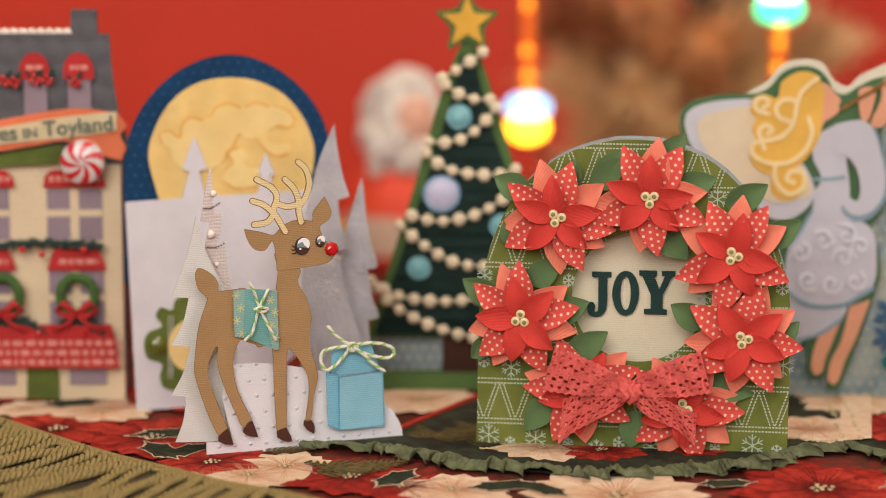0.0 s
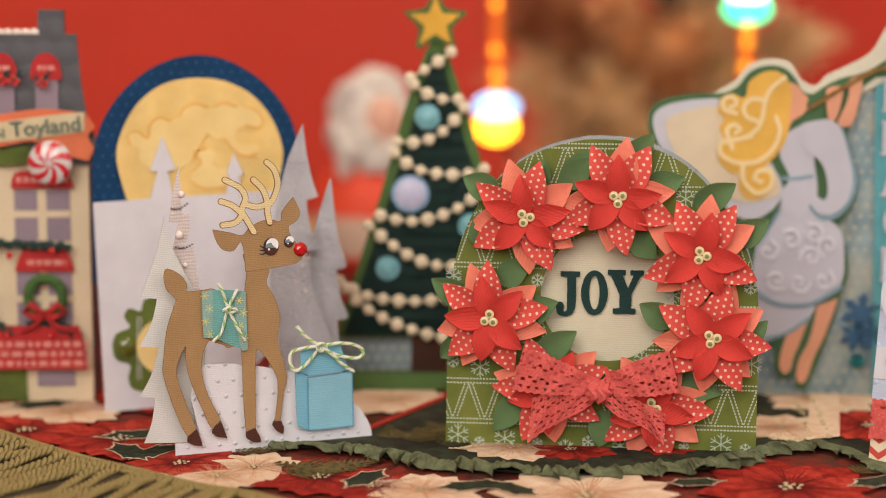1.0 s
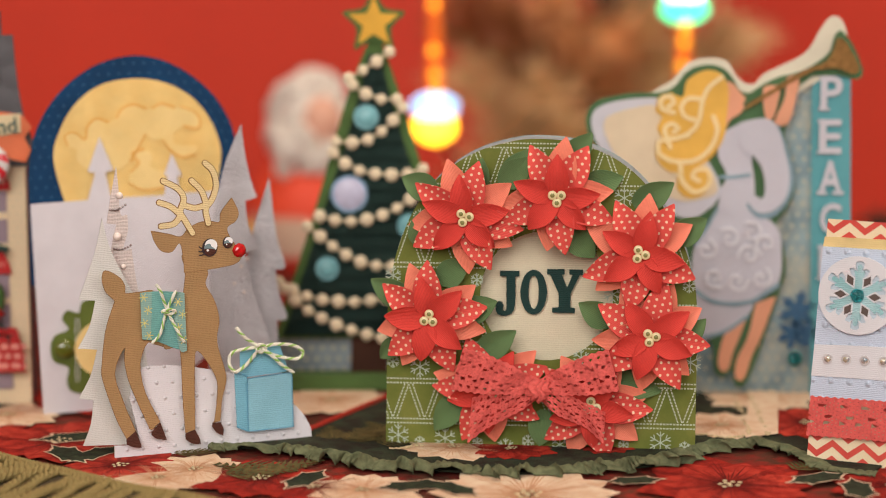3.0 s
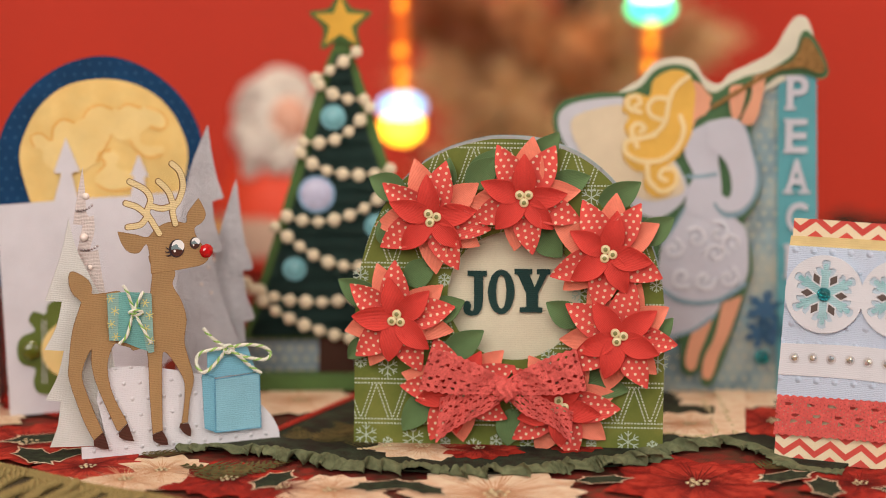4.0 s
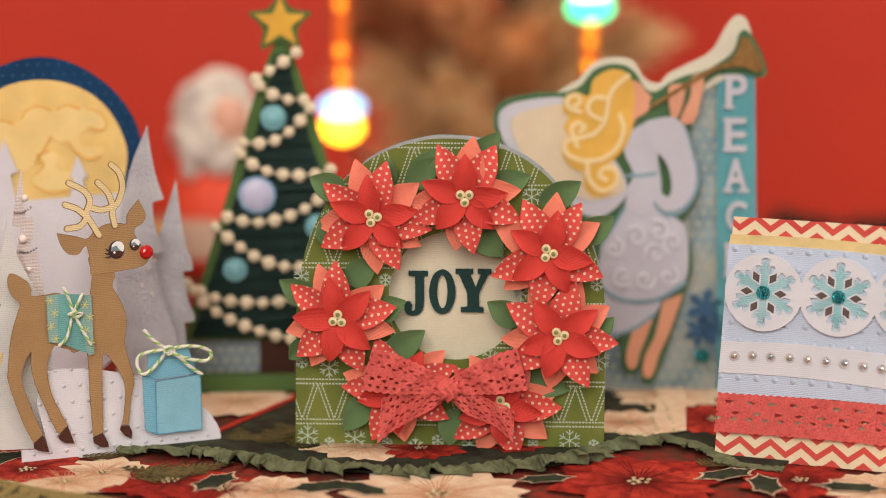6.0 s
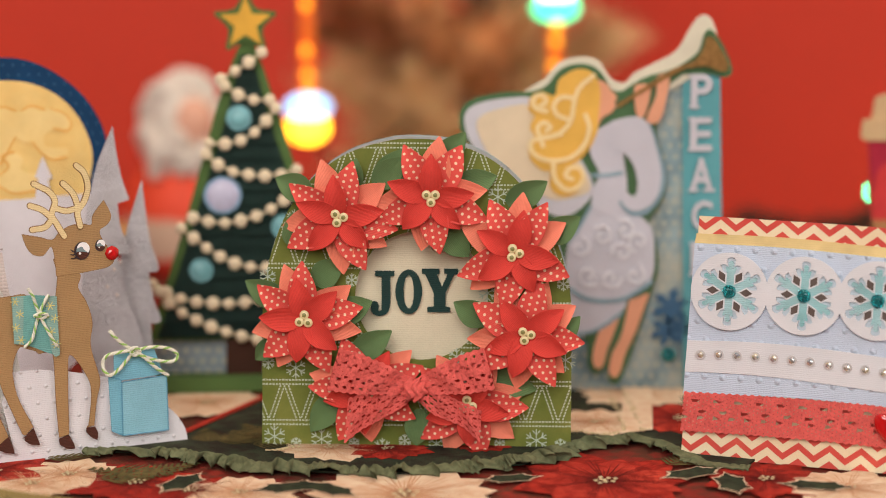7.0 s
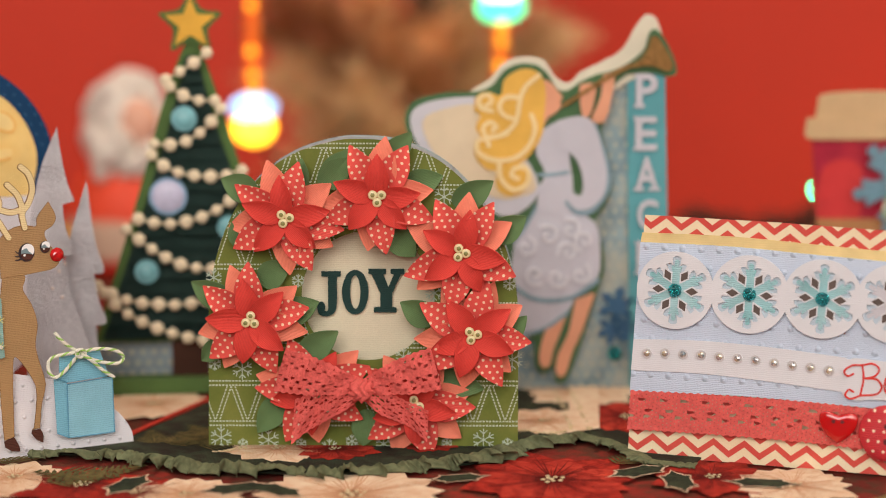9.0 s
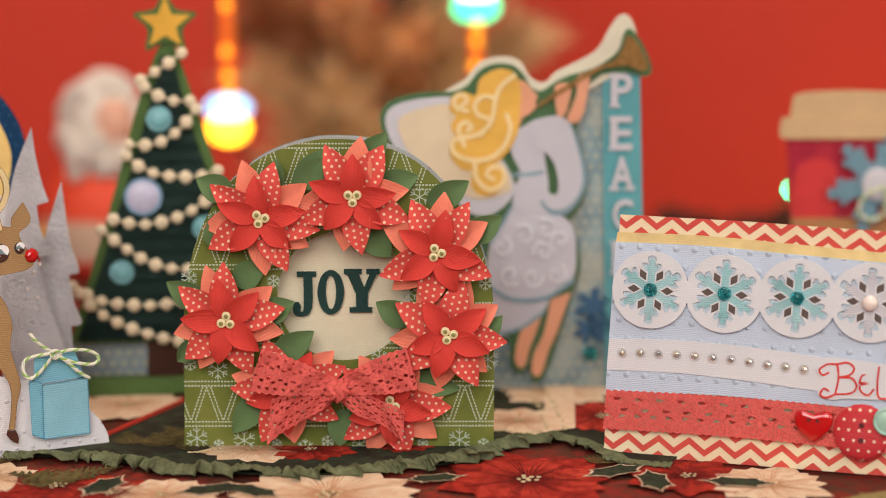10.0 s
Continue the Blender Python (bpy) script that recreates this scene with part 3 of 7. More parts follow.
part("night_sky_panel", slab([curve([(-14.6, 56.7, 1), (-14, 91.9), (-13.5, 108.7), (-9.3, 125.3), (0.9, 140.2), (15.9, 151), (33.1, 155.1), (49.4, 151.3), (64.9, 140.1), (74.7, 124.9), (78.1, 106), (78.3, 88.8), (77.5, 52.9, 1)])], -2, 1.0), navy_paper, card, "navy blue round panel with fine pale dots", MOON)
moon = part("moon", slab([curve([(2.9, 86, 1), (-3, 110.2), (0.4, 124.3), (8, 135.7), (19.3, 143.1), (33.9, 145.2), (47.8, 142.5), (59.4, 135), (67.4, 122.6), (69.9, 108), (62.8, 83.9, 1)])], -1, 0.8), moon_paper, card, "round yellow paper moon with chalked edges", MOON)
part("cloud", slab([curve([(7.2, 110.2), (6.9, 115.1), (3.2, 116.9), (1.9, 121.9), (6.3, 122.5), (10.7, 119.4), (11.8, 124.8), (15.8, 128.2), (20.7, 126.8), (24.7, 128.4), (27.3, 132.3), (32.3, 133.9), (37.2, 132.1), (40.2, 132), (44.2, 133.9), (49.7, 132.3), (54.2, 132.7), (58.6, 130.1), (61.3, 125.6), (59.2, 122.6), (54, 123.7), (49.9, 121.4), (49.3, 116.9), (53.8, 115.3), (59.3, 115.1), (58.2, 111.2), (52.6, 110.3), (47.7, 113.5), (44.6, 118.5), (40.3, 118.1), (36.9, 120.7), (33.3, 114.4), (30.2, 109.5), (23.1, 105.2), (13.2, 105.5)])], -0.6, 0.5), moon_light, moon, "pale raised cloud")
part("cloud", slab([curve([(30.1, 105), (33.6, 108.4), (30.7, 112.5), (35.8, 114.3), (39.7, 111.2), (38.6, 106.8), (43.5, 104.6), (49, 104.5), (51.4, 101.4), (45.8, 97.1), (35.3, 96.4), (29.4, 99.6)])], -0.6, 0.5), moon_light, moon, "pale raised cloud")
ink = bmesh.new()
for line in ([(3.2, 116.9), (2.1, 121.1), (6.3, 122.5), (10.7, 119.4), (11.8, 124.8), (15.8, 128.2), (20.7, 126.8)], [(24.7, 128.4), (27.3, 132.3), (32.3, 133.9), (37.2, 132.1)], [(40.2, 132), (44.2, 133.9), (49.7, 132.3)], [(52.7, 132.5), (58.6, 130.1), (61.3, 125.6), (59.2, 122.6), (54, 123.7)], [(36.9, 120.7), (33.3, 114.4), (30.2, 109.5)], [(44.6, 118), (47.7, 113.5), (52.6, 110.3), (58.2, 111.2)], [(30, 104.5), (33.6, 108.4), (30.7, 112.5), (35.8, 114.3)], [(29.4, 99.6), (35.3, 96.4), (45.8, 97.1)]):
    slab([stroke(line, (0.7, 1.3))], -0.5, 0.3, ink)
part("cloud_edging", ink, moon_ink, moon, "orange chalk edging of the clouds")
part("snow_hill_panel", slab([curve([(-13.9, 92.2, 1), (10.8, 93.1, 1), (14.4, 104.8, 1), (11.2, 105.4, 1), (16.8, 120.3, 1), (22.3, 105.8, 1), (18.8, 104.9, 1), (21, 93.7, 1), (40.1, 93.8, 1), (44.1, 94, 1), (45.8, 102.6, 1), (44.3, 102.9, 1), (48, 112, 1), (52.1, 102.2, 1), (50, 102, 1), (51.1, 94.5, 1), (69.3, 94.9, 1), (67.8, 28.3, 1), (35.2, 0.4, 1), (-11.6, 0.2, 1)])], 1, 0.6), white_smooth, card, "tall plain white panel with fir silhouettes cut along its top", MOON)
firs = slab([curve([(-6.6, 8.3, 1), (-5.4, 77.8, 1), (-1.1, 99.9), (2.3, 112.2), (8.7, 127.3, 1), (9.9, 116.6), (12.1, 104.9), (15.2, 95.6, 1), (10.1, 94.1, 1), (11.2, 84.1), (14.9, 73, 1), (9.5, 71.8, 1), (13.3, 53.3), (20.1, 33.5, 1), (20.1, 8.5, 1)])], 0, 0.6)
part("fir_panel", firs, fold_paper, card, "grey-white paper fir tree fold", FIRS)
part("fir_panel", slab([curve([(8.5, 9.2, 1), (9.7, 68.1, 1), (11.2, 75.6), (15.2, 89.3), (19.9, 103.6, 1), (21.4, 88.8), (23.3, 75.7), (26.5, 64.5), (22.1, 63, 1), (24, 50.8), (27, 42), (22.5, 40.5, 1), (23.2, 29.5), (24.9, 19.4, 1), (21.9, 9.3, 1)])], -9, 0.6), fold_paper, card, "grey-white paper fir tree fold", FIRS)
part("fold", slab([[(-0.4, 58.1), (-5.7, 72.9), (-7.1, 8.3), (-0.7, 8.3)]], -4, 4), white_smooth, card, "inner white fold", FIRS)
for c in [(5.1, 58.3), (9.2, 54.6), (10.8, 68.9), (8.1, 65.7)]:
    part("sequin", dome((c[0], 0.9, c[1]), 0.75, 0.6, 10, 6), pearl, card, "tiny pearly pink sequin", FIRS)
tag = part("ornament_tag", slab([curve([(15.2, 51, 1), (7, 48.8), (5.1, 44.1), (0.2, 45.4), (-2.1, 41.7), (0.3, 37.1), (-5.7, 34.4), (-7.6, 29), (-6.1, 23.2), (-0.2, 20.4), (-1.1, 14.6), (0.5, 10), (5.9, 8.5), (14.1, 8.3, 1)])], 2, 0.6), olive_paper, card, "olive green scalloped ornament", MOON)
part("tag_center", slab([circle(*(15.2, 28), 12.5)], 3, 0.5), moon_light, tag, "yellow paper circle")
x, z = (-1.6, 28.8)
part("button", dome((x, 2.6, z), 4.4, 2.4), olive_gem, tag, "glossy olive green button")
stem = bmesh.new()
for dx in (0, 1.5):
    slab([stroke([((3.6, 41.5)[0] + dx, (3.6, 41.5)[1]), ((2.8, 13.9)[0] + dx, (2.8, 13.9)[1])], 0.35)], 2.4, 0.3, stem)
part("stitching", stem, white_linen, tag, "pale stitched lines")
fir = part("pearl_fir", slab([curve([(-34.5, 117.6, 1), (-37.2, 105.6), (-39.2, 94.9, 1), (-35.3, 94.2, 1), (-37.9, 83.8), (-39.1, 74.6), (-41.3, 66.6, 1), (-27.2, 65.7, 1), (-28.4, 73.9), (-29.5, 84, 1), (-32.8, 83.9), (-30.7, 91.4), (-30.7, 97.9, 1), (-33.5, 98.5), (-33.9, 108.9)])], -9, 0.4), pearl_paper, card, "pearly pink-white vellum fir strung with pearls")
for px, r in (((-33.8, 105.9), 1.5), ((-35.3, 89.4), 1.75), ((-33.3, 77.1), 1.05)):
    part("pearl", dome((px[0], -8.3, px[1]), r, r), pearl, fir, "round cream pearl")
for a, b in (((-37.8, 100.4), (-31.5, 102)), ((-36.7, 84.5), (-29.9, 85.5))):
    bm = bmesh.new()
    for i in range(7):
        q = i / 6
        add(bm, ball(((a[0] + (b[0] - a[0]) * q) * MM, 8.3 * MM, (a[1] + (b[1] - a[1]) * q - math.sin(q * math.pi) * 0.8) * MM), 0.55 * MM, u=8, v=6))
    part("bead_chain", bm, silver, fir, "small silver bead chain")
part("linen_fir", slab([curve([(-41.9, 97.5, 1), (-45.5, 83.5), (-52.6, 65.4, 1), (-45.9, 64.5, 1), (-48.6, 54.5), (-53.7, 45.6, 1), (-45.9, 44.6, 1), (-49, 34.2), (-54.2, 25.3, 1), (-48.2, 24.1, 1), (-49.7, 14.4), (-53.2, 5.8, 1), (-28.1, 4.1, 1), (-25.5, 37, 1), (-30.5, 66.5, 1), (-38.8, 84.3)])], -5, 0.6), white_linen, card, "white linen-textured paper fir")
part("snow_bank", slab([curve([(-41.4, -0.5, 1), (-41.3, 5.4, 1), (-30.5, 4.7, 1), (-34.4, 24.4, 1), (-31.2, 36.3, 1), (-22.9, 36.8), (-11.1, 35.5), (1.9, 32.6), (15.1, 28.7), (27.1, 21.9), (36.8, 13.4), (41.4, 5.8), (42.2, -0, 1)])], -1, 0.7), snow_paper, card, "white snow bank with embossed dots")

# the reindeer
rear = curve([(-42.8, 77.3), (-37.3, 74.2), (-35.1, 70.4), (-35, 67.6), (-29.2, 67.7), (-22.7, 67.1), (-15.9, 56), (-15.8, 44.4), (-23.3, 45.8), (-27, 46.6), (-30.1, 38.5), (-28.5, 26.7), (-22.8, 14.1, 1), (-26.4, 10.9, 1), (-27.3, 11.7, 1), (-34.3, 29.5), (-36.4, 38.9), (-36.4, 45.4), (-40.6, 35.8), (-37.7, 24), (-33, 11.2, 1), (-36.8, 8.3, 1), (-40.8, 17.2), (-45.6, 33.2), (-45.6, 40.1), (-43.6, 53.3), (-40, 63.4), (-39.7, 65), (-43.1, 68.8), (-44.3, 73.9)])
fore = curve([(-19.2, 66.6, 1), (-11.4, 65.9, 1), (-10.2, 74.6), (-11, 81.6), (-1.2, 75), (-2.1, 69), (1.3, 62.3), (3.2, 54.2), (2, 45), (4.9, 33), (5.2, 28.3), (3.4, 21.4), (2.2, 12, 1), (-1, 11.6, 1), (0, 13.1), (1.6, 26.2), (-0.4, 33.4), (-6.1, 41.8), (-7.7, 36.8), (-8.4, 12.9, 1), (-8.4, 9.6, 1), (-12.5, 8.5, 1), (-13.1, 23.1), (-13.5, 42.3), (-16.3, 43.9), (-20.5, 45.6)])
head = curve([(-23.8, 92, 1), (-16.8, 90.4), (-11.7, 89), (-8.6, 91.8), (-4.3, 94.1), (0.5, 94.6), (4.5, 93.9), (5.3, 97.8), (10, 103.5, 1), (12.7, 97.4), (11.2, 93.8), (7.8, 91.4), (9.1, 86.9), (13.2, 80.9), (12.7, 77.9), (9.8, 76.2), (5, 75.5), (-1.2, 74.8), (-10.7, 74.2, 1), (-11, 81.1), (-12.3, 86.3), (-15.6, 83), (-19.8, 83.7), (-22.5, 87.5)])
body = bmesh.new()
for k, loop in enumerate((rear, fore, head)):
    slab([loop], 1.5 + 0.12 * k, 0.6, body)
reindeer = part("reindeer", body, deer_brown, card, "brown linen-textured paper reindeer")
for k, loop in enumerate((rear, fore, head)):
    part("inked_edge", tube([(x * MM, -(1.45 + 0.12 * k) * MM, z * MM) for x, z in loop], 0.11 * MM, 5, True), deer_edge, reindeer, "darker brown inked edge")
for pts in ([(-36.9, 8.3, 1), (-33, 11.3, 1), (-31.3, 6.4), (-30.9, 4.1, 1), (-34.4, 4.8), (-36.9, 6.2, 1)], [(-26.5, 10.2, 1), (-22.8, 13.7, 1), (-21.3, 9.3), (-20.4, 6.4, 1), (-24.4, 7.2), (-26.5, 8.8, 1)], [(-12.6, 8.1, 1), (-8.5, 9.4, 1), (-6.7, 5.7), (-6.3, 3.3, 1), (-9.6, 3.8), (-12.4, 5.7, 1)], [(-1, 11.4, 1), (2.4, 11.5, 1), (3.5, 8.8), (3.2, 5.8, 1), (0.6, 7.4), (-1.3, 10, 1)]):
    part("hoof", slab([curve(pts)], 1.8, 0.6), hoof_brown, reindeer, "dark brown hoof")
for group in (([(-6.9, 90.2), (-9.8, 95.4), (-11.6, 99.1), (-10, 104.1), (-12.2, 108.3), (-18.2, 111.8)], [(-11.1, 97.3), (-15.3, 101.2), (-20.1, 103.2)], [(-11.6, 97.3), (-14.5, 94.3), (-19.7, 93.6)], [(-10.1, 101.6), (-5.4, 100.2), (-0.7, 101.3)]), ([(-0.2, 93.7), (-1, 99.5), (1.8, 103.5), (3.6, 109.2), (2.3, 115), (-0.7, 118.1)], [(-0.7, 101.3), (-2.6, 107), (-6.5, 111.3)])):
    cream, rim = bmesh.new(), bmesh.new()
    for k, line in enumerate(group):
        slab([stroke(line, 2.1)], 2.5 + 0.05 * k, 0.5, cream)
        slab([stroke(line, 2.7)], 2.0 + 0.03 * k, 0.3, rim)
    antler = part("antler", cream, antler_cream, reindeer, "branched cream paper antler with a brown inked edge")
    part("antler_edging", rim, deer_edge, antler, "brown inked edge")
for c, k, turn in (((0.1, 83.8), 1.0, 12), ((7.7, 85.4), 0.66, 8)):
    m = Matrix.Translation((c[0] * MM, 0, c[1] * MM)) @ Matrix.Rotation(radians(turn), 4, "Y")
    eye = part("eye", add(bmesh.new(), slab([circle(0, 0, 3.2 * k, 28, 3.7 * k)], 2.2, 0.3), m), black_ink, reindeer, "printed eye with dark lashes")
    part("white", add(bmesh.new(), slab([circle(0.35 * k, 0.9 * k, 2.6 * k, 24, 2.6 * k)], 2.3, 0.2), m), eye_white, eye, "white of the eye")
    part("iris", add(bmesh.new(), slab([curve([(-2.3 * k, 0.3 * k), (-0.4 * k, 1.6 * k), (0.6 * k, 0.6 * k), (2.4 * k, -0.6 * k), (0, -2.2 * k), (-1.8 * k, -1.4 * k)])], 2.4, 0.2), m), eye_grey, eye, "grey-teal iris")
    part("pupil", add(bmesh.new(), slab([curve([(-2.2 * k, -1.2 * k), (-0.2 * k, -0.4 * k), (2.6 * k, -0.6 * k), (1.6 * k, -2.7 * k), (-0.4 * k, -3.2 * k)])], 2.5, 0.2), m), hoof_brown, eye, "dark brown pupil")
    part("glint", add(bmesh.new(), slab([circle(-0.8 * k, -1.2 * k, 0.5 * k, 12)], 2.6, 0.2), m), eye_white, eye, "white glint")
lash = bmesh.new()
for a, b in (((-2.8, 83.7), (-4.4, 84.5)), ((-2.8, 82.6), (-4.7, 82.7)), ((-2.4, 81.4), (-4.5, 81))):
    slab([stroke([a, ((a[0] + b[0]) / 2, (a[1] + b[1]) / 2 - 0.3), b], (0.6, 0.3))], 2.25, 0.3, lash)
part("lashes", lash, black_ink, reindeer, "black eyelashes")
x, z = (12.4, 81.9)
part("nose", gem((x, 1.9, z), 2.95, 1.9), red_gem, reindeer, "faceted red rhinestone nose")
blanket = part("saddle_blanket", slab([curve([(-29.4, 67.4, 1), (-20.6, 67.5), (-11.2, 66.2, 1), (-11.1, 53.5), (-10.9, 42.3, 1), (-16.1, 43.9), (-23.5, 47.4), (-29.1, 48.5, 1)])], 2.6, 0.4), teal_paper, reindeer, "teal paper saddle blanket with patterned borders")
for pts in ([(-29.3, 67.2, 1), (-24.7, 67.4, 1), (-25.2, 56.8), (-25.9, 48.1, 1), (-29.2, 48.8, 1), (-29.4, 57.1)], [(-16, 66.9, 1), (-11.3, 66.1, 1), (-11.2, 53.6), (-11, 42.6, 1), (-13.9, 43.1), (-15.8, 56.2)]):
    border = part("border", slab([curve(pts)], 3.0, 0.3), mint_paper, blanket, "pale mint printed border")
    fl = bmesh.new()
    cx, cz = sum(p[0] for p in pts) / len(pts), sum(p[1] for p in pts) / len(pts)
    for k in range(4):
        for a in range(3):
            w = radians(60 * a + 20 * k)
            c = (cx + (0.8 if k % 2 else -0.9), cz + 8 - 5.2 * k)
            slab([stroke([(c[0] - 1.7 * math.cos(w), c[1] - 1.7 * math.sin(w)), (c[0] + 1.7 * math.cos(w), c[1] + 1.7 * math.sin(w))], 0.3)], 3.2 + 0.03 * a, 0.1, fl)
    part("gold_flakes", fl, gold_print, border, "yellow printed snowflakes")


def at_front(points, f):
    return [(p[0], f + (0.7 * math.sin(i * 1.9)), p[1]) for i, p in enumerate(points)]


twine("twine_bow", [at_front([(-25.7, 46.9), (-22.4, 50.3), (-20.1, 56.6), (-18.6, 60.5), (-16.3, 65.6), (-14.8, 67.4)], 4), at_front([(-23.2, 70.7), (-21.6, 67.8), (-19.7, 62.2), (-17.5, 56.5), (-14.8, 50.5), (-12.4, 46.4)], 4.6), at_front([(-21.6, 59.5), (-18.6, 60.5), (-15.5, 59.1), (-18.4, 58.4), (-21.2, 59.9)], 5)], 0.62, card, "green and white twine tied round the blanket")
gift = part("gift", slab([curve([(14.1, 28.7, 1), (33.1, 29.8, 1), (33.1, 6.9, 1), (13.8, 6.7, 1)])], 2.2, 0.5), sky_paper, card, "sky blue paper gift box with inked edges")
part("gift_side", slab([curve([(8.8, 31.5, 1), (14.1, 29.9, 1), (13.8, 6.7, 1), (9.2, 9, 1)])], 1.9, 0.5), sky_side, gift, "darker blue box side")
part("gift_top", slab([curve([(11.5, 41.2, 1), (28.2, 42.3, 1), (32.1, 30.2, 1), (13.8, 29.2, 1), (9.3, 31.4, 1), (11.2, 31.7, 1)])], 1.6, 0.4), sky_side, gift, "blue box lid")
edge = bmesh.new()
for line in ([(14.1, 28.7), (23.5, 29.3), (33.1, 29.8)], [(14.1, 28.7), (13.9, 17.8), (13.8, 6.7)], [(13.8, 6.7), (23.8, 6.8), (33.1, 6.9)], [(8.8, 31.5), (12.2, 30.5), (14.1, 29.6)], [(33.1, 29.8), (33.1, 18.2), (33.1, 6.9)], [(9.2, 9), (11.6, 7.8), (13.8, 6.7)]):
    slab([stroke(line, 0.4)], 2.45, 0.1, edge)
part("edging", edge, blue_ink, gift, "dark blue inked edges")
twine("twine_bow", [at_front([(9.7, 50.5), (12, 47.3), (15.8, 44), (19.1, 41.6)], 3.4), at_front([(19.1, 41.6), (13.3, 41.6), (7.5, 40.1), (6.2, 36), (8.3, 32.5), (12.6, 34.3), (16.6, 38), (19.3, 41.4)], 4), at_front([(19.6, 41.6), (26.4, 42.5), (34.2, 41), (37.8, 37.9), (35, 35.7), (28.7, 36.7), (22.9, 39), (19.8, 41.3)], 4.2), at_front([(19.8, 41.3), (23.9, 38), (28.6, 33.4), (33.4, 29.9)], 4.8), at_front([(17.2, 42.5), (19.6, 43), (21.5, 41), (19.5, 39.7), (17.2, 41.3)], 5.4)], 0.72, card, "green and white twine bow on the gift")
# ---- the wreath card ----
def wreath_print(name):
    """Olive paper with bands of dashed zigzags and double dashed lines."""
    m, t, b = node_material(name)
    vec, x, y, z = coords(t)
    base = mixed(t, noise_tex(t, vec, 0.05, 5, 0.6, 0.35, 0.7), (0.10, 0.135, 0.022), (0.20, 0.215, 0.045))
    base = mixed(t, value(t, "MULTIPLY", noise_tex(t, vec, 1.5, 3), 0.25), base, (0.10, 0.12, 0.02))
    band = value(t, "MODULO", value(t, "ADD", value(t, "SUBTRACT", z, 9.3), 325.0), 32.5)
    dash = value(t, "GREATER_THAN", value(t, "FRACT", value(t, "DIVIDE", x, 1.35)), 0.3)

    def near(v, at, half):
        return value(t, "LESS_THAN", value(t, "ABSOLUTE", value(t, "SUBTRACT", v, at)), half)

    lines = 0.0
    for at in (0.4, 2.2, 17.2, 19.0):
        hit = value(t, "MULTIPLY", near(band, at, 0.32), dash)
        lines = hit if lines == 0.0 else value(t, "MAXIMUM", lines, hit)
    tri = value(t, "MULTIPLY", value(t, "ABSOLUTE", value(t, "SUBTRACT", value(t, "FRACT", value(t, "DIVIDE", value(t, "ADD", x, 516.0), 13.2)), 0.5)), 2.0)
    inside = value(t, "MULTIPLY", value(t, "GREATER_THAN", band, 2.7), value(t, "LESS_THAN", band, 16.8))
    dash2 = value(t, "GREATER_THAN", value(t, "FRACT", value(t, "DIVIDE", band, 1.3)), 0.3)
    rise = value(t, "MULTIPLY", tri, 19.0)
    zig = value(t, "MAXIMUM", near(value(t, "SUBTRACT", band, rise), 2.4, 0.85), near(value(t, "SUBTRACT", band, rise), -2.4, 0.85))
    lines = value(t, "MAXIMUM", lines, value(t, "MULTIPLY", value(t, "MULTIPLY", zig, dash2), inside))
    col = mixed(t, value(t, "MULTIPLY", lines, 0.9), base, (0.50, 0.57, 0.45))
    link(t, col, b.inputs["Base Color"])
    b.inputs["Roughness"].default_value = 0.75
    b.inputs["Specular IOR Level"].default_value = 0.25
    bump(t, b, noise_tex(t, vec, 1.2, 3), 0.4, 0.00006)
    return m


wreath_paper = wreath_print("olive_stitched_print")
flake_print = plain("pale_snowflake_print", (0.42, 0.50, 0.40), 0.7)
rim_paper = paper("pale_blue_edge_paper", (0.33, 0.42, 0.44), 1.0, 0.2, 0.1, dot=((0.1, 0.05, 0.04), 26, 3.0))
cream_linen = paper("cream_linen_paper", (0.72, 0.66, 0.49), 0.9, 0.2, 0.05, relief=0.00009)
letter_green = paper("dark_green_cardstock", (0.015, 0.05, 0.045), 0.8, 0.4, 0.1)
petal_red = paper("red_cardstock", (0.68, 0.058, 0.044), 0.55, 0.42, 0.12, relief=0.00015)
petal_dot = paper("red_dotted_paper", (0.72, 0.090, 0.072), 0.6, 0.2, 0.10, dot=((0.80, 0.60, 0.42), 2.8, 0.57), relief=0.00012)
petal_coral = paper("coral_cardstock", (0.88, 0.25, 0.16), 0.55, 0.3, 0.14, relief=0.00012)
leaf_green = paper("leaf_green_cardstock", (0.125, 0.215, 0.085), 0.55, 0.34, 0.16, relief=0.00012)
button_cream = plain("cream_button", (0.72, 0.64, 0.36), 0.35, coat=0.3)
button_olive = plain("olive_button_middle", (0.20, 0.20, 0.06), 0.4)
lace_red = plain("coral_lace", (0.94, 0.150, 0.13), 0.9, vary=0.16, scale=0.9, relief=0.0009)

JOY = pose(0.0180, 0.8547, 0, -2, 0, -3.78)
card = thing("wreath_card", "arched olive shadow-box card with a red paper poinsettia wreath", "greeting card", JOY)
arch = curve([(-63.5, -0, 1), (-63.1, 23.6, 1), (-62.8, 54.2), (-60.6, 74.2), (-53.8, 94.5), (-42.7, 110.7), (-28, 121.4), (-12, 126.6), (0, 127.6), (14.8, 125.9), (31.3, 118.8), (45, 106.1), (56.6, 87.2), (62.7, 65.3), (63.5, 42.1, 1), (63.5, -0, 1)])
hx, hz = (2.2, 63.6)
hole = circle(hx, hz, 27.0, 56, 26.6)
front = part("front_panel", slab([arch, hole], 0, 0.8), wreath_paper, card, "olive green panel with white stitched trees and a round window")
ring = bmesh.new()
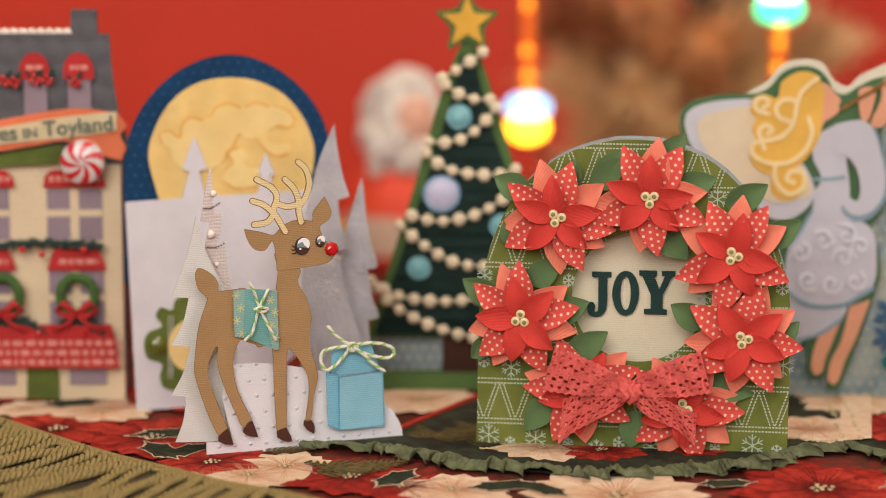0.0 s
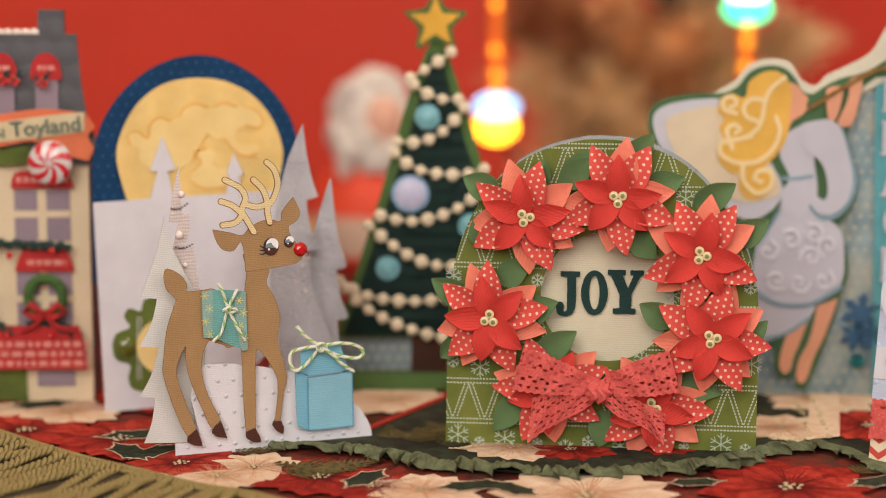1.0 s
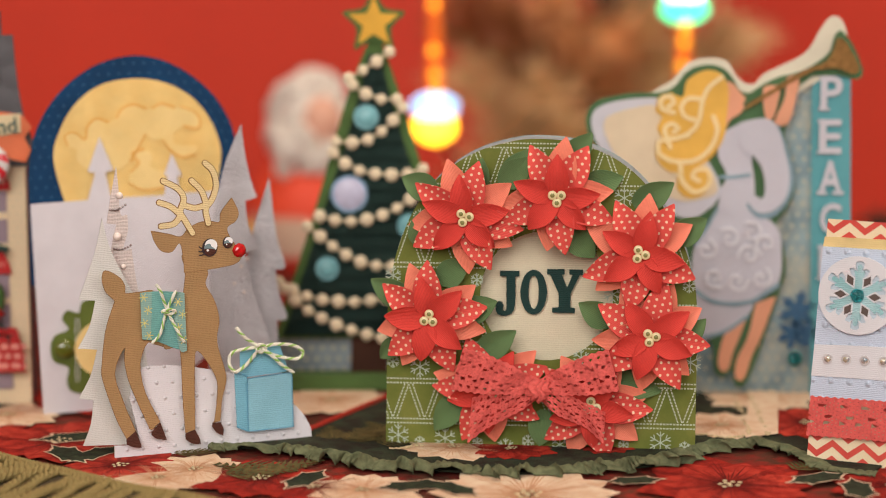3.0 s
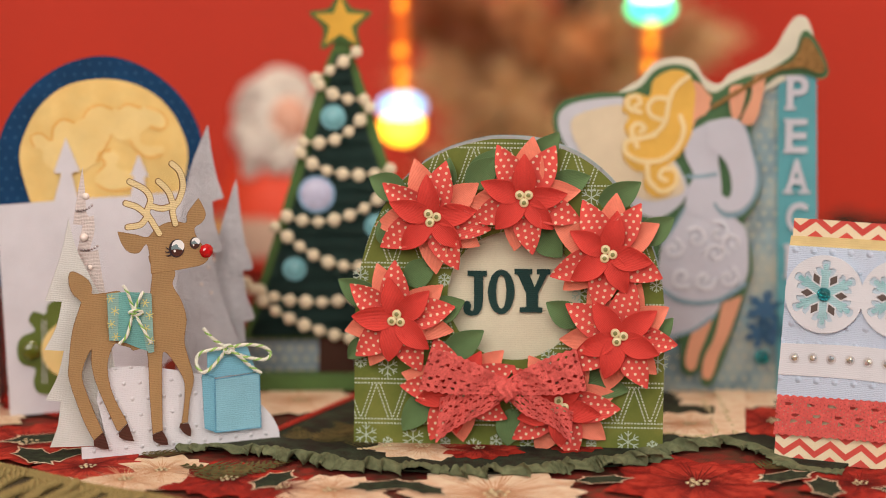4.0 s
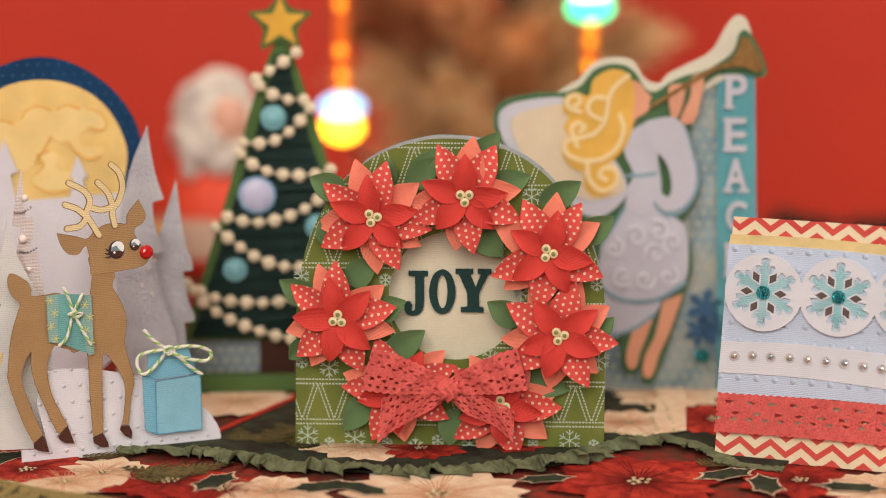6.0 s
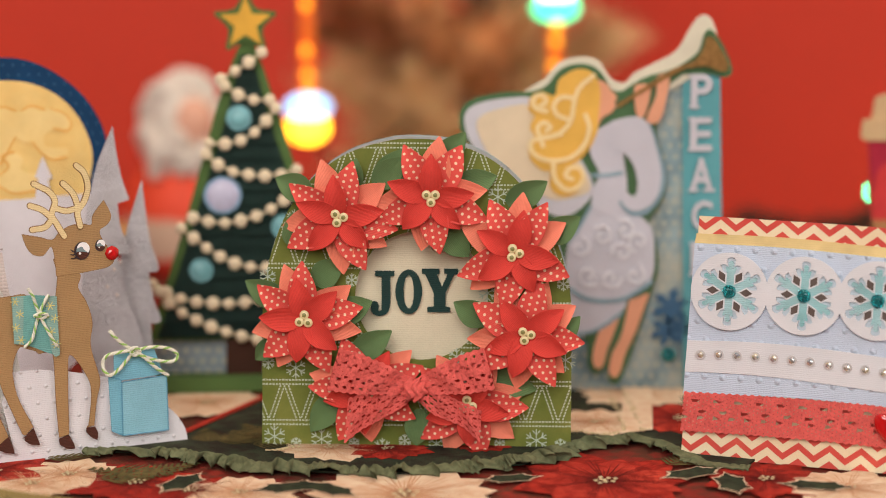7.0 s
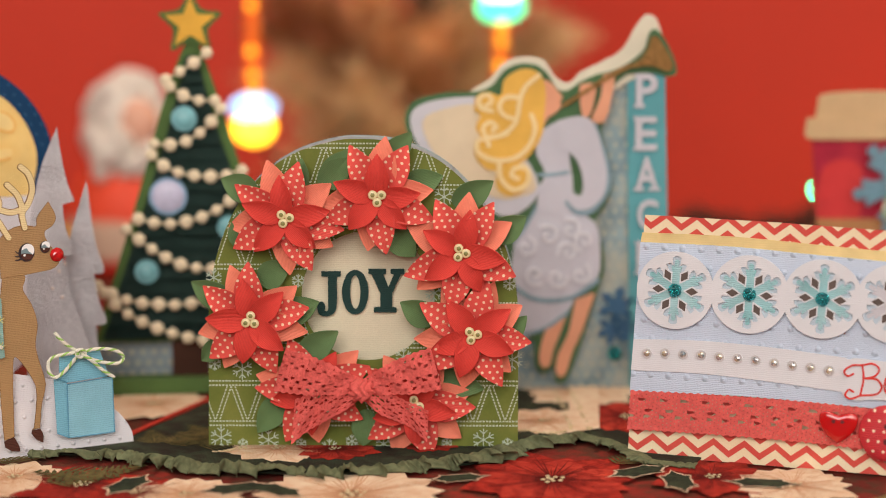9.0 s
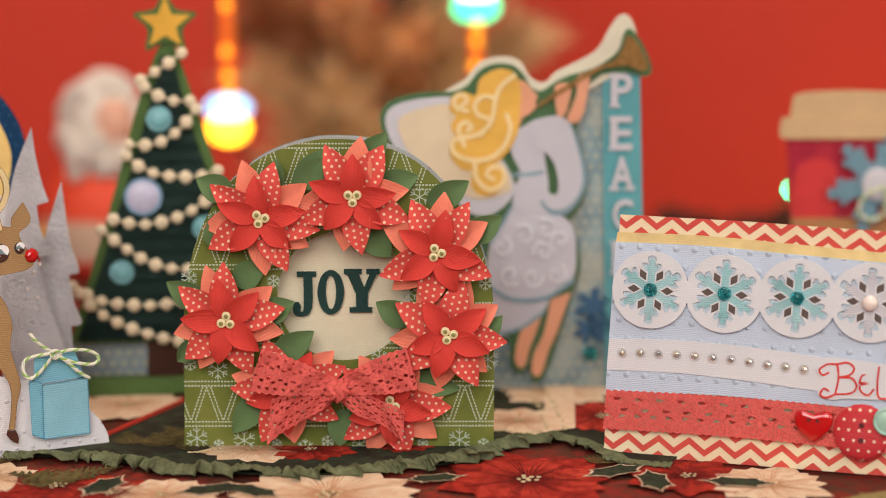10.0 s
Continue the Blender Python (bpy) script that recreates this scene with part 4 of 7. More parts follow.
for k in range(len(arch)):
    (x0, z0), (x1, z1) = arch[k - 1], arch[k]
    quad = [ring.verts.new((x * MM, y * MM, z * MM)) for x, z, y in ((x0, z0, 0.85), (x1, z1, 0.85), (x1, z1, 15), (x0, z0, 15))]
    ring.faces.new(quad)
bmesh.ops.remove_doubles(ring, verts=ring.verts, dist=1e-5)
part("box_side", ring, rim_paper, card, "pale blue paper side of the box")
big = [(x * 1.004, z * 1.002 if z > 5 else z) for x, z in arch]
part("back_panel", slab([big], -15, 1.0), rim_paper, card, "pale blue patterned back panel")
inner = part("window_panel", slab([[(hx - 32, hz - 32), (hx + 32, hz - 32), (hx + 32, hz + 32), (hx - 32, hz + 32)]], -7, 0.6), cream_linen, card, "cream linen panel behind the round window")
JOY_GLYPHS = {
    "J": [(0.18, 1, 1), (1, 1, 1), (1, 0.89, 1), (0.83, 0.88, 1), (0.83, 0.30), (0.70, 0.07), (0.38, 0.0), (0.08, 0.05), (0.0, 0.2), (0.08, 0.31), (0.24, 0.31), (0.34, 0.22), (0.31, 0.13), (0.38, 0.10), (0.45, 0.15), (0.46, 0.3), (0.46, 0.88, 1), (0.18, 0.89, 1)],
    "O": [(0.5, 1), (0.84, 0.87), (1, 0.5), (0.84, 0.13), (0.5, 0), (0.16, 0.13), (0, 0.5), (0.16, 0.87)],
    "Y": [(0, 1, 1), (0.49, 1, 1), (0.49, 0.89, 1), (0.41, 0.88, 1), (0.56, 0.58, 1), (0.71, 0.88, 1), (0.62, 0.89, 1), (0.62, 1, 1), (1, 1, 1), (1, 0.89, 1), (0.91, 0.88, 1), (0.66, 0.44, 1), (0.66, 0.12, 1), (0.78, 0.11, 1), (0.78, 0, 1), (0.15, 0, 1), (0.15, 0.11, 1), (0.33, 0.12, 1), (0.33, 0.44, 1), (0.09, 0.88, 1), (0, 0.89, 1)]}
for ch, (ax, az), (bx, bz) in (("J", (-18.8, 54.2), (-9.1, 72.8)), ("O", (-8.7, 55.0), (2.3, 73.4)), ("Y", (2.2, 55.9), (16.9, 73.8))):
    loops = [[(ax + (bx - ax) * u, az + (bz - az) * v) for u, v in curve(JOY_GLYPHS[ch])]]
    if ch == "O":
        loops.append(circle((ax + bx) / 2, (az + bz) / 2, 2.1, 32, 7.0))
    part("letter", slab(loops, -5.4, 1.3), letter_green, inner, "dark green die-cut letter " + ch)


def piece(name, me, parent, m, label=""):
    ob = new(name, me)
    ob.parent = parent
    ob.matrix_basis = m
    return tagged(ob, label)


def petal_mesh(name, material, length, width, lift, curl, fold, nx=9, ny=6, blunt=0.85):
    """A creased, cupped paper petal that points along +x, its face to -y."""
    bm, grid = bmesh.new(), []
    for i in range(nx + 1):
        s = i / nx
        half = width / 2 * max(0.02, math.sin(math.pi * min(1, (0.04 + 0.96 * s)) ** blunt)) ** 0.85
        row = []
        for j in range(ny + 1):
            v = 2 * j / ny - 1
            f = lift * math.sin(s * math.pi * 0.7) - curl * s * s + fold * (v * v) * math.sin(math.pi * s) + 0.8 * abs(v) * math.sin(math.pi * s) ** 0.7
            row.append(bm.verts.new((length * s * MM, -f * MM, half * v * MM)))
        grid.append(row)
    for i in range(nx):
        for j in range(ny):
            bm.faces.new((grid[i][j], grid[i + 1][j], grid[i + 1][j + 1], grid[i][j + 1])).smooth = True
    shell(bm, 0.25 * MM)
    me = bpy.data.meshes.new(name)
    bm.to_mesh(me)
    bm.free()
    me.materials.append(material)
    return me


PETALS = [petal_mesh("petal_red", petal_red, 18.0, 9.2, 4.2, 2.2, 1.6), petal_mesh("petal_dot", petal_dot, 24.4, 12.2, 3.2, 1.8, 1.3), petal_mesh("petal_coral", petal_coral, 23.6, 12.6, 2.8, 2.0, 1.1)]
LEAF = petal_mesh("leaf", leaf_green, 1.0 / MM * 0.02, 10.0, 1.2, 0.8, 0.8)
bm = ball((0, 0, 0), 1.0, (1.9 * MM, 0.8 * MM, 1.9 * MM), 16, 8)
BUTTON = bpy.data.meshes.new("button")
bm.to_mesh(BUTTON), bm.free()
BUTTON.materials.append(button_cream)
bm = ball((0, -0.62 * MM, 0), 1.0, (0.95 * MM, 0.35 * MM, 0.95 * MM), 12, 6)
BUTTON_EYE = bpy.data.meshes.new("button_middle")
bm.to_mesh(BUTTON_EYE), bm.free()
BUTTON_EYE.materials.append(button_olive)

SPREAD = random.Random(11)


def poinsettia(x, z, lift, reds, dotted, corals, turn):
    """Three layers of petals, each given by the directions in which its petals point."""
    flower = part("poinsettia", ball((x * MM, -(lift + 2.6) * MM, z * MM), 2.6 * MM, (1, 0.9, 1), 12, 6), petal_red, card, "layered red, dotted and coral paper poinsettia")
    for me, f, angles in ((PETALS[2], 0.6, corals), (PETALS[1], 2.5, dotted), (PETALS[0], 4.6, reds)):
        for k, a in enumerate(angles):
            tilt = SPREAD.uniform(-3, 4)
            m = Matrix.Translation((x * MM, -(lift + f - 1.5 + 0.1 * k) * MM, z * MM)) @ Matrix.Rotation(radians(-a), 4, "Y") @ Matrix.Rotation(radians(SPREAD.uniform(-6, 6)), 4, "X") @ Matrix.Rotation(radians(tilt), 4, "Z") @ Matrix.Diagonal((SPREAD.uniform(0.95, 1.03), 1, SPREAD.uniform(0.95, 1.08), 1))
            piece("petal", me, flower, m)
    for k in range(3):
        a = radians(turn + 120 * k)
        c = Matrix.Translation(((x + 2.05 * math.cos(a)) * MM, -(lift + 6.0) * MM, (z + 2.05 * math.sin(a)) * MM))
        bt = piece("button", BUTTON, flower, c, "small cream button with an olive middle")
        piece("button_middle", BUTTON_EYE, bt, Matrix.Identity(4))


poinsettia(-30.6, 96.5, 4, (97, 9, -45, -133, 161), (146, 76, -12, -64, -149), (108, 36, -33, -86, -170), 10)
poinsettia(6.5, 105.2, 5.5, (90, 161, 5, -48, -131), (118, 59, -23, -81, -154), (82, 6, -171, -100), 30)
poinsettia(-44.8, 55.1, 4.5, (102, 41, -43, -101, 178), (93, 145, 11, -67, -137), (112, 36, -14, -164, -119), 85)
poinsettia(40.0, 83.0, 6, (78, -11, -64, -143, 150), (116, 57, -25, -100, -157), (82, 29, 154, -138), 115)
poinsettia(44.8, 49.3, 5, (127, 34, -24, -107, -159), (76, 150, -9, -61, -144), (123, 29, 67, -99, -46, -174), 10)
poinsettia(-19.8, 25.9, 2.5, (-164, 128, 60, -20, -92), (116, 179, 22, -32, -118), (40, 167, -86), 70)
poinsettia(21.4, 20.3, 3, (-13, -89, 60, 130, -160), (-4, -74, -141, 143, 70), (10, -39, 63, -113, 124), 100)
LEAVES = [(-42.1, 104.7), (-55.8, 111.3), (-25.6, 106.5), (-24.2, 118.9), (-16.9, 108.5), (-4.2, 119.6), (7, 115.6), (19.4, 129.8), (16.2, 107.6), (31.8, 112.6), (36.7, 101.7), (52.2, 110.3), (51.2, 87.4), (65.5, 96), (-42.1, 68.9), (-30.1, 76.9), (30.4, 53.6), (16.3, 60.8), (-25.9, 39.2), (-10.7, 48.8), (-52.5, 60.6), (-68.5, 69.2), (-32.9, 55), (-18.6, 61), (-31, 23.3), (-42.6, 7.8), (1.9, 16.8), (0.2, 2.6), (29.5, 31.4), (48.4, 25.4), (56.8, 44.7), (66.2, 55), (-57.2, 45.3), (-64.9, 37.6), (11.8, 91.5), (21, 80.8), (-14.1, 108.5), (-5.5, 122.7), (-46.2, 82.8), (-50.1, 96.6)]
for k in range(0, len(LEAVES), 2):
    (x0, z0), (x1, z1) = LEAVES[k], LEAVES[k + 1]
    d = math.hypot(x1 - x0, z1 - z0) + 1
    m = Matrix.Translation((x0 * MM, -(1.0 + 0.11 * (k % 7)) * MM, z0 * MM)) @ Matrix.Rotation(-math.atan2(z1 - z0, x1 - x0), 4, "Y") @ Matrix.Rotation(radians(SPREAD.uniform(-8, 8)), 4, "X") @ Matrix.Diagonal((d / 20, 1.4, 1.15 if d > 15 else 0.85, 1))
    piece("leaf", LEAF, card, m, "pointed dark green paper leaf")


def flake_lines(c, r, f, width, arms=6, turn=30.0, bm=None):
    """A little snowflake of lines."""
    bm = bm or bmesh.new()
    for a in range(arms):
        w = radians(turn + 360 / arms * a)
        d, n = (math.cos(w), math.sin(w)), (-math.sin(w), math.cos(w))
        slab([stroke([(c[0], c[1]), (c[0] + d[0] * r, c[1] + d[1] * r)], width, 3)], f + 0.02 * a, 0.12, bm)
        for side in (-1, 1):
            p = (c[0] + d[0] * r * 0.55, c[1] + d[1] * r * 0.55)
            slab([stroke([p, (p[0] + (d[0] + n[0] * side) * r * 0.3, p[1] + (d[1] + n[1] * side) * r * 0.3)], width, 3)], f + 0.02 * a + 0.01, 0.12, bm)
    return bm


for (x, z), r in zip([(-58.3, 4.6), (-49.4, 1.9), (-38.9, 3.6), (-25.5, 2.1), (-13.9, 0.7), (-4.6, 3.2), (8.4, 2.1), (34.4, 2.5), (49.4, 3.8), (59.3, 2.1), (-60.4, 71.1), (-49.2, 95.2), (59.9, 68.8), (61, 37.4), (33.2, 104.2), (-60.5, 35.4), (-49.3, 33.3), (16.7, 38.5), (-26.1, 69.9), (29.1, 64.9)], (4.6, 2.2, 4.6, 2.2, 3.4, 2.6, 3.4, 2.2, 4.6, 2.4, 3.4, 3.4, 2.8, 4.6, 4.2, 2.6, 4.2, 3.4, 2.6, 3.6)):
    part("snowflake_print", flake_lines((x, z), r, 0.2, 0.42), flake_print, front, "pale printed snowflake")


def lace(path, widths, across, waves=0.5, holes=((0.14, 3.4, 0.0), (0.30, 5.2, 1.0), (0.38, 5.2, 3.6), (0.62, 4.6, 0.5), (0.70, 4.6, 2.8), (0.87, 3.4, 0.8)), cell=0.42, normal=None):
    """A lace band along points (x, front, up) in mm, with eyelets and a scalloped edge."""
    line = resample([Vector(p) for p in open_curve(path, 10)], cell)
    n, m = len(line), max(10, int(max(widths) / cell))
    bm, grid = bmesh.new(), []
    for i, p in enumerate(line):
        s = i / (n - 1)
        k = s * (len(widths) - 1)
        w = widths[int(k)] + (widths[min(len(widths) - 1, int(k) + 1)] - widths[int(k)]) * (k - int(k))
        row = []
        for j in range(m + 1):
            v = j / m - 0.5
            edge = 1 + 0.035 * math.sin(i * cell * 2.1) * (abs(v) > 0.44)
            q = p + Vector(across) * (v * w * edge)
            q.y += waves * math.sin(i * cell * 0.55 + v * 5) + 0.10 * math.sin(i * 2.6) * math.sin(j * 2.6)
            row.append(bm.verts.new((q.x * MM, -q.y * MM, q.z * MM)))
        grid.append(row)
    for i in range(n - 1):
        for j in range(m):
            s, v = i * cell, (j + 0.5) / m
            gone = any(abs(v - hv) < 0.034 and ((s + off) % step) / step < 0.40 - 5.0 * abs(v - hv) for hv, step, off in holes)
            tiny = (i % 4 == 0 and (j + (i // 4) % 2 * 2) % 4 == 0 and 0.05 < v < 0.95)
            if not gone and not tiny:
                bm.faces.new((grid[i][j], grid[i + 1][j], grid[i + 1][j + 1], grid[i][j + 1])).smooth = True
    shell(bm, 0.12 * MM)
    return bm


kx, kz = (0.2, 27.4)
knot = ball((kx * MM, -14.5 * MM, kz * MM), 1.0, (4.8 * MM, 3.6 * MM, 4.6 * MM), 44, 30)
for v in knot.verts:
    d = v.co - Vector((kx * MM, -14.5 * MM, kz * MM))
    v.co += d * (0.16 * math.sin(d.x * 1900 + 2.2 * math.sin(d.z * 900)) + 0.10 * noise.noise(v.co * 900))
bow = part("lace_bow", knot, lace_red, card, "coral red cotton lace bow")
for end, up, wide in (((-31.6, 35.6), (0.28, 0.0, 0.96), 18), ((29.0, 36.2), (-0.26, 0.0, 0.965), 17.5)):
    mx, mz = (kx + end[0]) / 2, (kz + end[1]) / 2
    path = [(kx, 13, kz + 1), (mx, 17, mz + 1.2), (end[0], 14.5, end[1]), (end[0] * 1.02, 11.5, end[1] - 0.6), (end[0], 10, end[1] - 1), (mx, 10.0, mz), (kx, 10, kz + 1)]
    part("loop", lace(path, (5.5, 12, wide * 0.94, wide, wide * 0.94, 10, 5.5), up, 0.6), lace_red, bow)
for end, up, wide in (((-28.0, 14.2), (0.10, 0.0, 0.995), 18.5), ((27.0, 12.4), (0.05, 0.0, 0.998), 12.5)):
    path = [(kx, 12, kz - 1), ((kx * 2 + end[0]) / 3, 15, (kz * 2 + end[1]) / 3 - 0.5), ((kx + end[0] * 2) / 3, 12, (kz + end[1] * 2) / 3 + 0.3), (end[0], 13.5, end[1])]
    part("tail", lace(path, (6, 10, wide * 0.78, wide), up, 0.8), lace_red, bow)
# ---- the paper fir tree card ----
fir_edge = paper("mid_green_paper", (0.085, 0.16, 0.045), 0.9, 0.2, 0.1)
fir_dark = paper("pleated_dark_green_paper", (0.030, 0.066, 0.056), 0.9, 0.3, 0.12)
bead_cream = plain("cream_bead", (0.70, 0.60, 0.42), 0.75, vary=0.12, scale=0.3)
ball_teal = plain("teal_bauble", (0.17, 0.42, 0.46), 0.45, coat=0.2)
ball_lilac = plain("lilac_bauble", (0.50, 0.50, 0.66), 0.45, coat=0.2)
ball_blue = plain("blue_bauble_rim", (0.20, 0.36, 0.52), 0.5)
star_gold = paper("gold_star_paper", (0.76, 0.43, 0.06), 0.9, 0.3, 0.1)
trunk_brown = paper("brown_trunk_paper", (0.06, 0.022, 0.012), 0.9, 0.3, 0.1)
ice_print = paper("blue_cream_print_paper", (0.27, 0.34, 0.37), 0.9, 0.1, 0.2, dot=((0.42, 0.42, 0.34), 5.0, 1.3))
TREE = pose(-0.0748, 0.9595, 0, -4, 0, 2.69)
card = thing("tree_card", "dark green pleated paper Christmas tree card with bead garlands", "greeting card", TREE)
part("tree_backing", slab([curve([(16.4, 156.4, 1), (19.7, 161.5), (23.5, 156.4, 1), (28.1, 143.6), (33.8, 125.7), (41.5, 100), (49.8, 74.2), (58.4, 48.2), (67, 22.6, 1), (-26.4, 22.6, 1), (-18.5, 48.2), (-10.1, 74.2), (-2.3, 100), (5, 125.7), (12, 146.2)])], 0, 1.2), fir_edge, card, "mid green paper tree backing")
tiers = [(19.7, 152.4), (9.7, 134), (3.5, 112.5), (-3.5, 91.2), (-10, 71.3), (-16.6, 51.6), (-23.1, 31.5), (-25.8, 24.5)]
cx = tiers[0][0]
for k in range(7):
    z0, z1 = tiers[k][1], tiers[k + 1][1]
    half0, half1 = cx - tiers[k][0] - 3 if k else 2.5, cx - tiers[k + 1][0] - 3.2
    for j in range(3):
        a, b = z0 + (z1 - z0) * j / 3, z0 + (z1 - z0) * (j + 1) / 3
        ha, hb = half0 + (half1 - half0) * j / 3, half0 + (half1 - half0) * (j + 1) / 3
        pleat = bmesh.new()
        vs = [pleat.verts.new((x * MM, -f * MM, z * MM)) for x, f, z in ((cx - ha, 1.6, a), (cx + ha, 1.6, a), (cx + hb, 3.8 + 0.3 * j, b), (cx - hb, 3.8 + 0.3 * j, b), (cx - hb, 1.3, b - 0.1), (cx + hb, 1.3, b - 0.1))]
        pleat.faces.new((vs[0], vs[3], vs[2], vs[1])), pleat.faces.new((vs[3], vs[4], vs[5], vs[2]))
        bmesh.ops.solidify(pleat, geom=pleat.faces[:], thickness=0.25 * MM)
        part("pleat", pleat, fir_dark, card)
for chain in ([(26.6, 153.4), (19, 147.9), (12.1, 143.8), (7.5, 141.3)], [(9.8, 138.7), (15.4, 134.7), (23, 132.1), (30.2, 132.1), (35.3, 133.6)], [(32.5, 128.5), (25.6, 119.9), (17.6, 114.3), (9.5, 112.5), (1, 113.2)], [(1, 108.1), (3.6, 105.1), (11.2, 100.5), (20.4, 98.4), (28.1, 97.9), (35.8, 98.9), (44.5, 101.5)], [(41.4, 91.5), (32.5, 84.5), (23.5, 79.9), (13.8, 77.3), (5.6, 76.8), (-2.1, 78.4), (-10.8, 80.9)], [(-10.9, 74.8), (-2.2, 67.6), (6, 61.9), (14.2, 58), (22.7, 56.4), (32.5, 57.2), (49.2, 64.5)], [(-24.3, 49.5), (-14.6, 43.8), (-6.1, 41.4), (2.9, 40.4), (12.1, 40.1), (21.4, 41.2), (33.8, 43.8)], [(-21.5, 46.3), (-15.7, 39.9), (-9.5, 35.4), (-0.8, 30.8), (7.5, 27.6), (15.7, 25), (24.7, 23.5), (38.9, 24)]):
    line = resample([Vector((p[0], 0, p[1])) for p in open_curve(chain, 6)], 7.3)
    path = [Vector((p.x * MM, -5.6 * MM, p.z * MM)) for p in line]
    garland = part("garland", tube(path, 0.5 * MM, 6), bead_cream, card, "string of cream beads")
    for k, p in enumerate(line):
        part("bead", dome((p.x, 6, p.z), 2.75 + 0.3 * math.sin(k * 2.1), 1.5, 14, 8), bead_cream, garland)
for c, r, mat, rim in (((15.9, 124.2), 4.6, ball_teal, ball_teal), ((8.1, 89.3), 7.4, ball_lilac, ball_blue), ((-2.2, 55.3), 4.3, ball_teal, ball_teal), ((35.3, 74.7), 4.4, ball_teal, ball_teal)):
    ob = part("bauble", slab([circle(c[0], c[1], r + 1.1)], 4.6, 0.8), rim, card, "round paper bauble")
    part("bauble_face", dome((c[0], 4.6, c[1]), r, 1.6), mat, ob)


def star(c, outer, inner):
    return [(c[0] + (outer if k % 2 == 0 else inner) * math.cos(radians(90 + 36 * k)), c[1] + (outer if k % 2 == 0 else inner) * math.sin(radians(90 + 36 * k))) for k in range(10)]


sc = (19.5, 166.6)
ob = part("star_backing", slab([curve(star(sc, 15.0, 8.2), 3)], 2.6, 0.8), fir_edge, card, "green star shaped backing")
part("star", slab([star(sc, 12.2, 5.2)], 3.5, 0.8), star_gold, ob, "yellow paper star")
part("stand", slab([[(-32.6, 23.1), (71.6, 23.1), (73, 5.1), (-34, 5.1)]], -4, 3), ice_print, card, "pale blue and cream printed stand")
part("trunk", slab([[(8.6, 23.1), (24.7, 23.1), (25.5, 5.8), (8.3, 5.8)]], 1.5, 2), trunk_brown, card, "dark brown paper trunk")
part("stand_foot", box(*[v * MM for v in ((-33.8, 6.3)[0], (72.8, 6.3)[0], -9, 6, 0, 7)]), fir_edge, card, "green foot strip")

def flake_outline(c, r, turn, waist=0.40, fat=1.0):
    """A six-armed snowflake outline; waist: the notch between two arms, fat: the arms' breadth."""
    pts = []
    for k in range(6):
        for a, q in ((-30, waist), (-19 * fat, 0.60), (-20 * fat, 0.80), (-11 * fat, 0.80), (-7 * fat, 0.74), (-7 * fat, 0.95), (0, 1.0), (7 * fat, 0.95), (7 * fat, 0.74), (11 * fat, 0.80), (20 * fat, 0.80), (19 * fat, 0.60)):
            w = radians(turn + 60 * k + a)
            pts.append((c[0] + r * q * math.cos(w), c[1] + r * q * math.sin(w)))
    return curve(pts, 2)


def glitter_dome(center, r, height, seed):
    """A bead of coarse glitter: many small tilted faces."""
    rnd = random.Random(seed)
    bm = bmesh.new()
    bmesh.ops.create_icosphere(bm, subdivisions=3, radius=1.0)
    for v in bm.verts:
        v.co *= 1 + rnd.uniform(-0.07, 0.07)
    bm.transform(Matrix.LocRotScale((center[0] * MM, -center[1] * MM, center[2] * MM), None, (r * MM, height * MM, r * MM)))
    return bm


# ---- the angel card ----
angel_green = paper("angel_green_paper", (0.075, 0.16, 0.07), 0.9, 0.15, 0.1)
angel_back = paper("ivory_paper", (0.70, 0.66, 0.52), 0.9, 0.1, 0.04)
wing_white = paper("wing_white_paper", (0.58, 0.58, 0.63), 0.9, 0.1, 0.04)
wing_cream = paper("wing_cream_paper", (0.72, 0.60, 0.42), 0.9, 0.1, 0.05)
# paler than the dress: light on the embossed swirls put into the colour
swirl_white = paper("swirl_painted_light", (0.70, 0.70, 0.74), 0.9, 0.1, 0.03)
dress_white = paper("dress_white_paper", (0.54, 0.54, 0.60), 0.9, 0.1, 0.03)
trim_blue = paper("blue_grey_trim", (0.24, 0.36, 0.42), 0.9, 0.2, 0.15)
hair_gold = paper("golden_paper", (0.78, 0.46, 0.09), 0.9, 0.15, 0.08)
hair_pale = paper("pale_gold_paper", (0.84, 0.66, 0.34), 0.9, 0.15, 0.05)
peach = paper("peach_paper", (0.74, 0.36, 0.22), 0.9, 0.1, 0.06)
glitter = plain("bronze_glitter", (0.42, 0.24, 0.08), 0.35, metal=0.6, vary=0.5, scale=1.2, relief=0.0006)
angel_teal = paper("teal_strip_paper", (0.12, 0.38, 0.42), 0.9, 0.15, 0.06)
angel_print = paper("blue_floral_print", (0.26, 0.37, 0.40), 0.9, 0.1, 0.25, dot=((0.46, 0.46, 0.36), 5.0, 0.9), ink=((0.52, 0.50, 0.38), 0.9))
flake_navy = plain("blue_glitter_flake", (0.04, 0.12, 0.22), 0.4, vary=0.4, scale=1.0)
gem_teal = plain("teal_glitter", (0.015, 0.36, 0.40), 0.2, metal=0.9, coat=0.5, vary=0.8, scale=2.2, relief=0.0022)
ANGEL = pose(0.1171, 0.9451, 0, -3, 0, 0.16)
card = thing("angel_card", "paper angel blowing a trumpet beside a teal lettered strip", "greeting card", ANGEL)
part("back_panel", slab([curve([(-41.3, -0.6, 1), (-41.9, 56.3, 1), (-5.2, 76.8, 1), (7.2, 136.4, 1), (23.3, 142.7, 1), (25.9, -0.6, 1)])], -3, 1), angel_print, card, "blue and cream floral printed panel")
